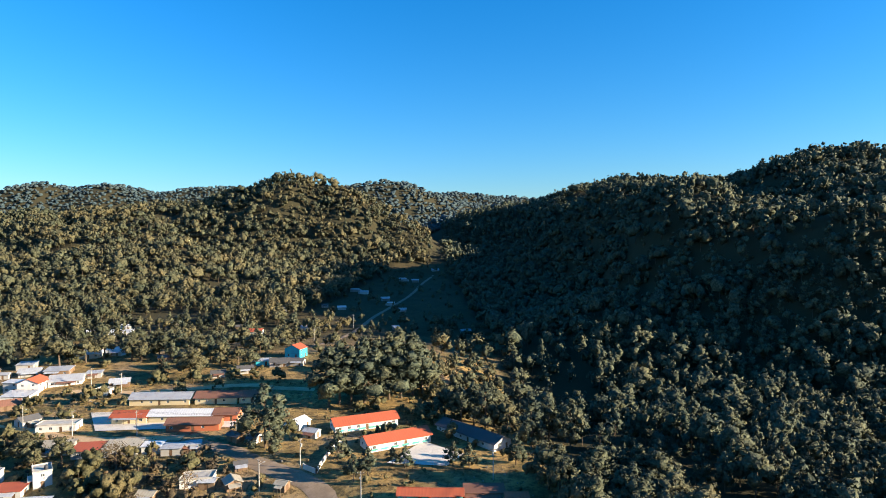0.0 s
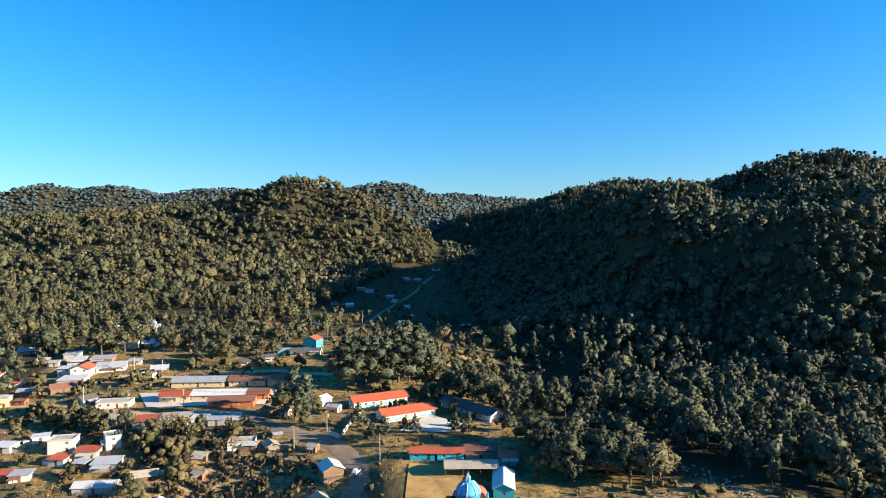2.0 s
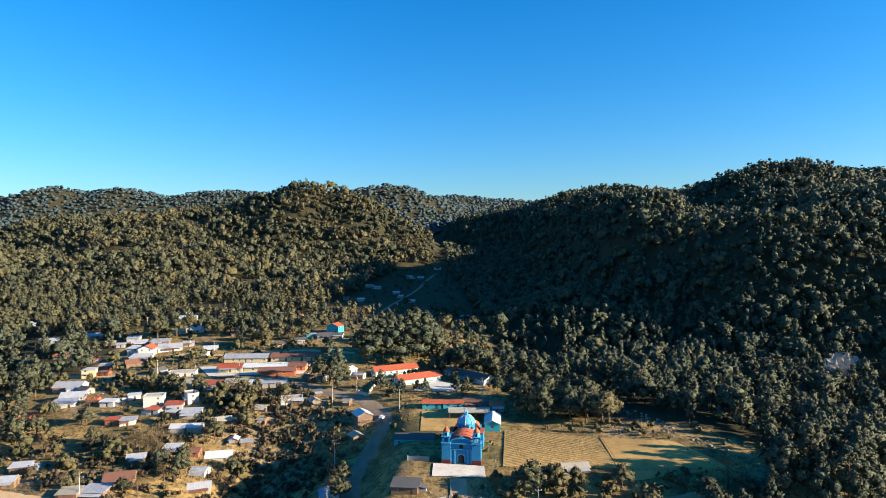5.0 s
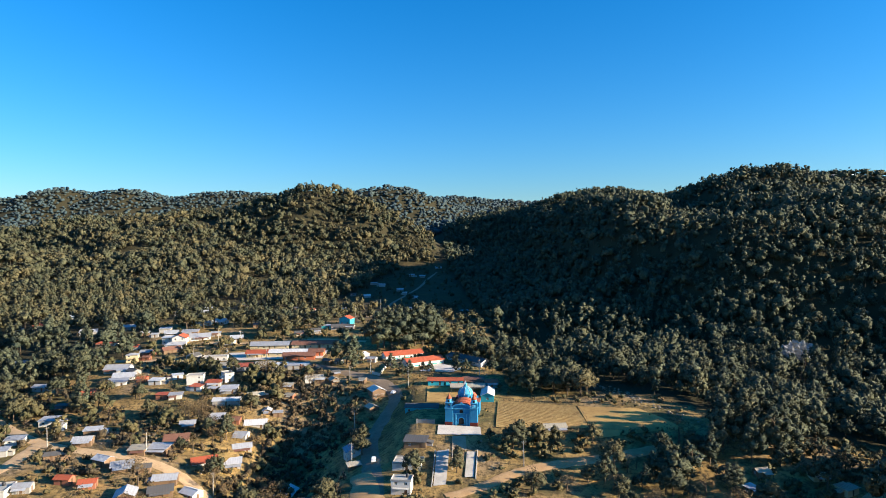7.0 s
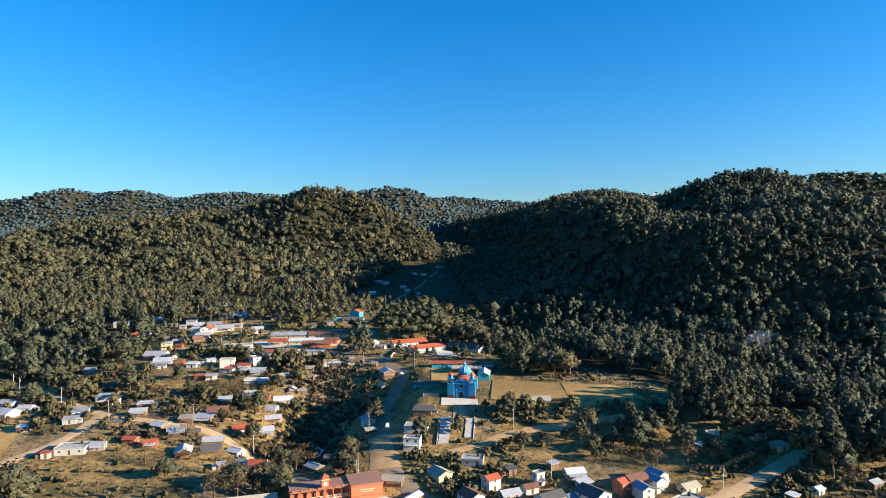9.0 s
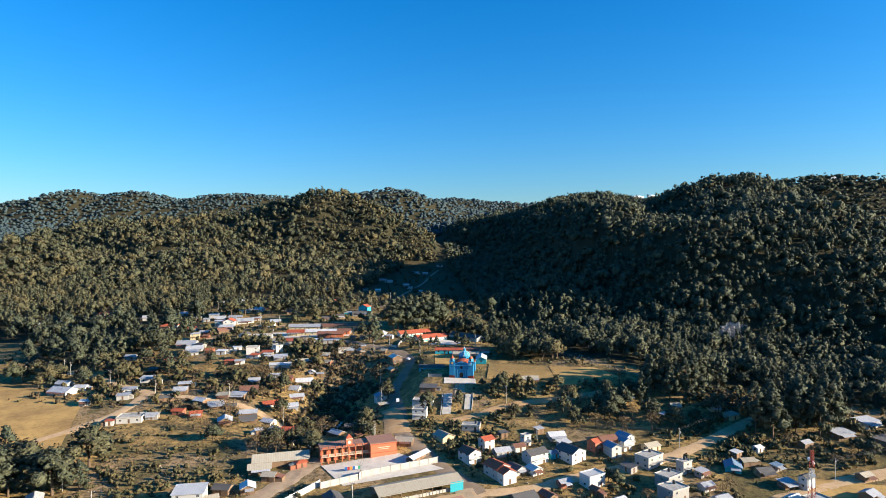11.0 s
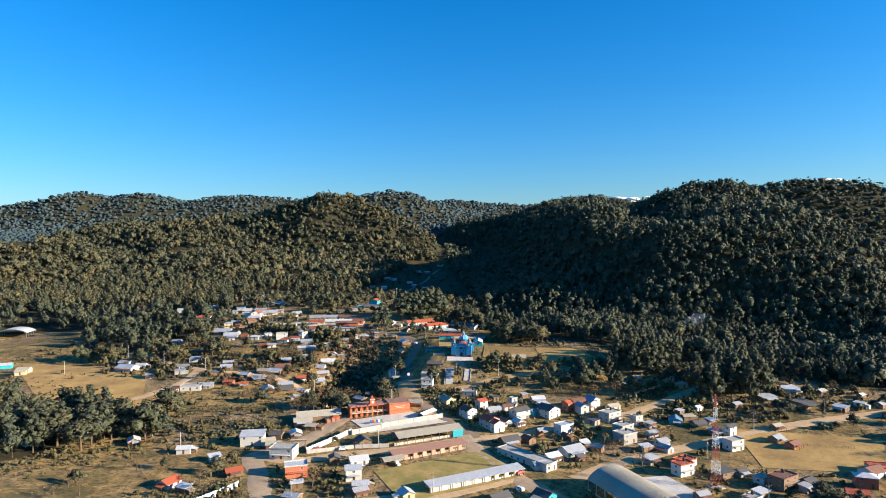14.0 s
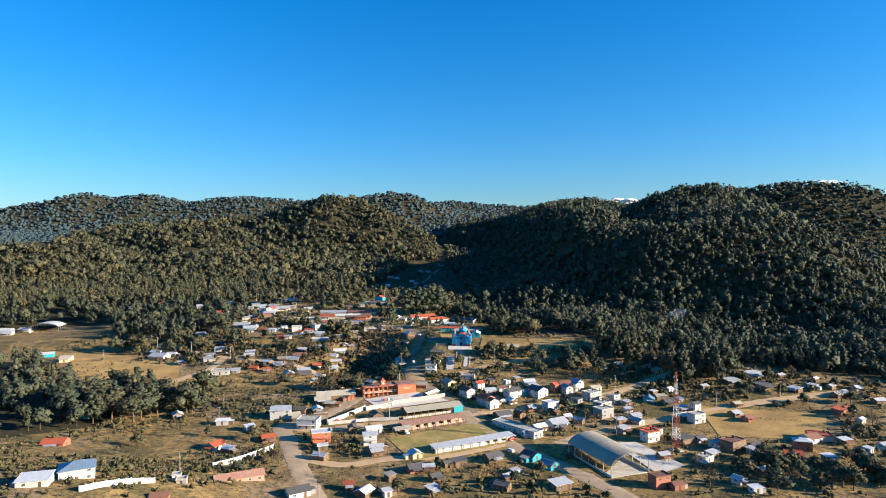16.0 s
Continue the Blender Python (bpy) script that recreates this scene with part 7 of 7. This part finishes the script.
def power_line(a, b, sag=0.7):
    ob = thing("power_line", a[0], a[1], a[2], 0, "three thin dark wires between utility poles", "power line", "power lines")
    d = Vector((b[0] - a[0], b[1] - a[1]))
    side = Vector((-d.y, d.x)).normalized()
    for off in (-0.9, 0.0, 0.9):
        s = Solid()
        line = [(d.x * f + side.x * off, d.y * f + side.y * off, (b[2] - a[2]) * f - 4 * sag * f * (1 - f)) for f in (k / 8 for k in range(9))]
        vs = []
        for q in line:
            vs += [(q[0] + side.x * 0.022, q[1] + side.y * 0.022, q[2]), (q[0], q[1], q[2] + 0.022), (q[0] - side.x * 0.022, q[1] - side.y * 0.022, q[2]), (q[0], q[1], q[2] - 0.022)]
        s.add(vs, [(4 * k + j, 4 * k + (j + 1) % 4, 4 * k + 4 + (j + 1) % 4, 4 * k + 4 + j) for k in range(8) for j in range(4)])
        part("wire", s, WIRE, ob)


def pole_run(points, h=9.0, **kw):
    tops = []
    for k, (x, y) in enumerate(points):
        q = points[min(k + 1, len(points) - 1)]
        r = points[max(k - 1, 0)]
        tops.append(utility_pole(x, y, h, math.degrees(math.atan2(q[1] - r[1], q[0] - r[0])) + 90, lamp=k % 2 == 0, drum=k == 1, **kw))
    for a, b in zip(tops, tops[1:]):
        power_line(a, b)


pole_run(((-54, 181), (-44, 191), (-22, 168), (-45.6, 137), (-41, 95), (-39.5, 44)), 9.5)
pole_run(((25.6, 81.7), (15.8, 181)), 9.5)
pole_run(((-39.5, 40), (-42, -14), (-69.4, -75), (-60, -125)), 9.0)
pole_run(((35, 41), (98, 34), (150, 68), (176, 86)), 9.0)
pole_run(((78, -36), (110, -29), (150, 6), (196, 20)), 9.0)
pole_run(((-255, 164), (-248, 159), (-212, 139), (-171, 110), (-128, 107), (-92, 84)), 9.0)
pole_run(((-198, 10), (-156, -1), (-134, -20), (-119, -107)), 9.0)
pole_run(((-158, 231), (-134, 222), (-110, 221), (-73, 218)), 9.0)
pole_run(((-27, 252), (-43, 307), (-76, 369), (-62, 440)), 10.0)
pole_run(((-224, 359), (-160, 280), (-142, 272)), 9.0)
utility_pole(-1.4, 80, 9)
utility_pole(-264, 106, 9)
utility_pole(-15.5, -66, 8, lamp=True)
utility_pole(111.6, -78, 8.5, lamp=True)


def vehicle(x, y, yaw, colour, label, pickup=False, name="car"):
    body_mat = painted("vehicle_paint", colour, 0.35, 0.1)
    ob = thing(name, x, y, ground(x, y) + 0.22, yaw, label, "vehicle")
    s = Solid().box(-2.2, 2.2, -0.87, 0.87, 0.35, 0.92)
    s.add([(-2.2, -0.8, 0.92), (-2.2, 0.8, 0.92), (2.15, -0.8, 0.92), (2.15, 0.8, 0.92), (2.0, -0.75, 1.0), (2.0, 0.75, 1.0), (-2.1, -0.75, 1.0), (-2.1, 0.75, 1.0)], [(0, 2, 4, 6), (1, 7, 5, 3), (2, 3, 5, 4), (0, 6, 7, 1), (6, 4, 5, 7)])
    part("body", s, body_mat, ob)
    x0, x1 = (-0.2, 1.0) if pickup else (-1.7, 0.9)
    cab = part("cabin", Solid().add([(x0 - 0.3, -0.78, 1.0), (x1 + 0.6, -0.78, 1.0), (x1 + 0.6, 0.78, 1.0), (x0 - 0.3, 0.78, 1.0), (x0, -0.62, 1.55), (x1, -0.62, 1.55), (x1, 0.62, 1.55), (x0, 0.62, 1.55)],
                                    [(0, 1, 5, 4), (1, 2, 6, 5), (2, 3, 7, 6), (3, 0, 4, 7), (4, 5, 6, 7)]), body_mat, ob)
    part("windscreen", Solid().slab([(x1 + 0.53, -0.66, 1.08), (x1 + 0.53, 0.66, 1.08), (x1 + 0.1, 0.58, 1.5), (x1 + 0.1, -0.58, 1.5)], 0.02), GLASS, cab)
    for sy in (-1, 1):
        part("side_window", Solid().box(x0 + 0.1, x1 - 0.05, sy * 0.72 - 0.02, sy * 0.72 + 0.02, 1.1, 1.42), GLASS, cab)
    tyre = shared("tyre", lambda: Solid().tube((0, -0.1, 0), (0, 0.1, 0), 0.34, 0.34, 12).mesh("wheel", SHADE_AND_TYRE))
    for wx in (-1.35, 1.35):
        for sy in (-1, 1):
            part("wheel", tyre, SHADE_AND_TYRE, ob, at=pose(wx, sy * 0.82, 0.32))


vehicle(-32.2, 93.5, 95, (0.75, 0.75, 0.74), "white pickup truck parked on the village road", True, "pickup_truck")
vehicle(-29.5, 165, 75, (0.70, 0.70, 0.70), "white car standing on the dirt road")
vehicle(21.5, -47.5, 40, (0.45, 0.06, 0.04), "red car parked beside the long shed")
vehicle(19.0, -63.5, 130, (0.72, 0.73, 0.75), "silver-white car parked beside the street")
vehicle(-58.0, -19.8, 20, (0.72, 0.72, 0.72), "white car parked against the low wall")
vehicle(-70.5, -20.0, 25, (0.45, 0.08, 0.05), "red pickup truck parked by the lane", True, "pickup_truck")
vehicle(-31.5, -38.0, 120, (0.75, 0.75, 0.76), "white pickup truck beside the small shed", True, "pickup_truck")


def clothes_line(x, y, yaw, colours):
    ob = thing("clothes_line", x, y, ground(x, y) + 0.2, yaw, "line of coloured washing strung between two posts", "clothes line")
    n = len(colours)
    for px in (-0.3, n * 1.1 + 0.1):
        part("post", Solid().tube((px, 0, -0.4), (px, 0, 2.2), 0.05, 0.04, 6), TIMBER, ob)
    part("cord", Solid().tube((-0.3, 0, 2.1), (n * 1.1 + 0.1, 0, 2.1), 0.012, 0.012, 4), STEEL, ob)
    for k, name in enumerate(colours):
        x0 = k * 1.1
        s = Solid()
        for j in range(4):
            a, b = x0 + 0.24 * j, x0 + 0.24 * (j + 1)
            da, db = 0.05 * (j % 2), 0.05 * ((j + 1) % 2)
            s.add([(a, da, 0.7), (b, db, 0.7), (b, 0, 2.1), (a, 0, 2.1), (a, da + 0.02, 0.7), (b, db + 0.02, 0.7), (b, 0.02, 2.1), (a, 0.02, 2.1)], [(0, 1, 2, 3), (7, 6, 5, 4), (0, 4, 5, 1), (3, 2, 6, 7)])
        part("cloth", s, CLOTHS[name], ob, "%s cloth" % name)


CLOTHS = {"blue": painted("blue_cloth", (0.04, 0.16, 0.45)), "red": painted("red_cloth", (0.50, 0.06, 0.05)), "orange": painted("orange_cloth", (0.60, 0.22, 0.04)), "white": painted("white_cloth", (0.72, 0.72, 0.70)), "green": painted("green_cloth", (0.05, 0.28, 0.16))}
clothes_line(-49.0, 13.6, 16, ("blue", "red", "orange", "blue", "white", "green"))


# ---- fences, stones, stalks ----
def fence(points, label, gap=2.4, h=1.3):
    ob = thing("fence", points[0][0], points[0][1], ground(*points[0]), 0, label, "fence", "field fences")
    ox, oy, oz = points[0][0], points[0][1], ground(*points[0])
    post = shared(("fence_post", h), lambda: Solid().tube((0, 0, -0.5), (0.03, 0.02, h), 0.07, 0.05, 5).mesh("post", TIMBER))
    prev = None
    for (ax, ay), (bx, by) in zip(points, points[1:]):
        n = max(1, int(math.hypot(bx - ax, by - ay) / gap))
        for k in range(n):
            x, y = ax + (bx - ax) * k / n, ay + (by - ay) * k / n
            p = (x - ox, y - oy, ground(x, y) - oz)
            part("post", post, TIMBER, ob, at=pose(*p))
            if prev:
                s = Solid()
                for zz in (0.45, 0.8, 1.15):
                    s.tube((prev[0], prev[1], prev[2] + zz), (p[0], p[1], p[2] + zz), 0.018, 0.018, 4, False)
                part("wire", s, WIRE, ob)
            prev = p


fence(((17, 104.5), (56, 102.5), (95, 102)), "wooden post fence below the ploughed field")
fence(((57, 103), (57, 131), (22, 142)), "wooden post fence beside the furrowed field")
fence(((-24, 186), (-6, 187), (12, 186), (26, 190)), "dark post fence below the school yard")
fence(((-41, -42), (-55, -20)), "post fence beside the pitch")
fence(((-28, -76), (-41, -46)), "post fence along the pitch end")
fence(((-120, 150), (-96, 146), (-80, 152)), "leaning post fence between gardens")
fence(((-150, 140), (-128, 146)), "post fence on the garden slope")
fence(((120, -4), (150, -12), (186, -22)), "wire fence across the dry meadow")
fence(((-150, -30), (-128, -62), (-114, -90)), "post fence across the scrubby slope")


def stones(name, label, p, sizes, material, seed):
    """Loose stones and rubble as one mesh of uneven blocks."""
    rng = np.random.default_rng(seed)
    n = len(p)
    base = np.array([(-1, -1, -1), (1, -1, -1), (1, 1, -1), (-1, 1, -1), (-0.8, -0.8, 1), (0.8, -0.8, 1), (0.8, 0.8, 1), (-0.8, 0.8, 1)], float)
    quads = np.array([(3, 2, 1, 0), (4, 5, 6, 7), (0, 1, 5, 4), (1, 2, 6, 5), (2, 3, 7, 6), (3, 0, 4, 7)])
    s = sizes[0] + (sizes[1] - sizes[0]) * rng.random(n) ** 2.2
    v = base[None] * rng.uniform(0.65, 1.25, (n, 8, 3)) * s[:, None, None] * np.array([1, 0.8, 0.55])
    a = rng.uniform(0, 6.28, n)
    x = v[:, :, 0] * np.cos(a)[:, None] - v[:, :, 1] * np.sin(a)[:, None]
    y = v[:, :, 0] * np.sin(a)[:, None] + v[:, :, 1] * np.cos(a)[:, None]
    z = np.array([ground(q[0], q[1]) for q in p])
    out = np.stack([x + p[:, 0][:, None], y + p[:, 1][:, None], v[:, :, 2] + z[:, None] + (s * 0.3)[:, None]], -1).reshape(-1, 3)
    f = (quads[None] + np.arange(n)[:, None, None] * 8).reshape(-1, 4)
    tagged(new(name, raw_mesh(name, out, f, [material])), label, "rubble", kind="stuff")


STONE = earth("pale_stone", (0.32, 0.26, 0.19), (0.20, 0.16, 0.115), 1.2)
rng = np.random.default_rng(51)
f = rng.random(260)
line = np.stack([np.interp(f, (0, 0.25, 0.5, 0.75, 1), (70, 81.5, 89, 98.5, 118)), np.interp(f, (0, 0.25, 0.5, 0.75, 1), (166, 147, 131, 114, 92))], -1) + rng.normal(0, 2.2, (260, 2))
stones("stone_line", "line of pale loose stones along the field edge", line, (0.12, 0.6), STONE, 1)
p, rng = scatter(52, -170, 60, -120, 300, 4.0)
p = p[(np.sin(p[:, 0] / 17 + np.sin(p[:, 1] / 11)) + np.sin(p[:, 1] / 13) > 0.7) & free(p, -0.6)]
stones("village_rubble", "loose stones, blocks and debris around the houses", p, (0.08, 0.5), STONE, 2)


def stalks(name, label, corners, seed, rows=9):
    """Rows of dry standing stalks."""
    rng = np.random.default_rng(seed)
    a, b, c, d = [np.array(q, float) for q in corners]
    tri = []
    for r in range(rows):
        u = r / (rows - 1)
        p0, p1 = a + (d - a) * u, b + (c - b) * u
        for k in range(90):
            q = p0 + (p1 - p0) * rng.random() + rng.normal(0, 0.12, 2)
            z, h, an = ground(*q), rng.uniform(1.2, 2.2), rng.uniform(0, 6.28)
            e = np.array([math.cos(an), math.sin(an)]) * 0.07
            lean = rng.normal(0, 0.25, 2)
            tri += [(*(q - e), z), (*(q + e), z), (*(q + lean), z + h)]
    v = np.array(tri)
    tagged(new(name, raw_mesh(name, v, np.arange(len(v)).reshape(-1, 3), [STRAW])), label, "crop", kind="stuff")


STRAW = foliage("dry_straw", (0.30, 0.20, 0.09), (0.48, 0.35, 0.17), (0.40, 0.25, 0.11), 6)
stalks("maize_stubble", "rows of dry maize stalks in a small plot", ((2, -100), (22, -92), (18, -80), (-2, -88)), 3)
stalks("garden_stalks", "dry maize stalks on the village slope", ((-128, 150), (-100, 148), (-100, 160), (-130, 162)), 4)
stalks("slope_stalks", "dry stalks between the terraced gardens", ((-112, 128), (-88, 130), (-90, 142), (-114, 140)), 5)

# ---- low cloud behind the eastern ridge ----
CLOUD, _t, _b = nodes_of("cloud", 1.0, 0, 0.0)
_b.inputs["Base Color"].default_value = (0.9, 0.9, 0.9, 1)


def cloud(cx, cy, cz, wide, tall, seed):
    rng = random.Random(seed)
    bm = bmesh.new()
    for k in range(60):
        u = rng.uniform(-1, 1)
        r = tall * rng.uniform(0.12, 0.5) * (1.1 - u * u)
        m = Matrix.Translation((u * wide / 2, rng.uniform(-60, 60), rng.uniform(-0.8, 0.4) * tall * (1 - u * u))) @ Matrix.Diagonal((2.6, 1.4, 0.6, 1))
        bmesh.ops.create_icosphere(bm, subdivisions=2, radius=r, matrix=m)
    me = bpy.data.meshes.new("cloud")
    bm.to_mesh(me)
    bm.free()
    me.materials.append(CLOUD)
    me.polygons.foreach_set("use_smooth", [True] * len(me.polygons))
    ob = tagged(new("cloud", me), "small bright white cloud beyond the ridge", "cloud", kind="structure")
    ob.location = (cx, cy, cz)


cloud(1430, 4150, 404, 560, 40, 1)
cloud(2820, 4100, 527, 330, 34, 2)
cloud(1960, 4150, 450, 300, 34, 3)
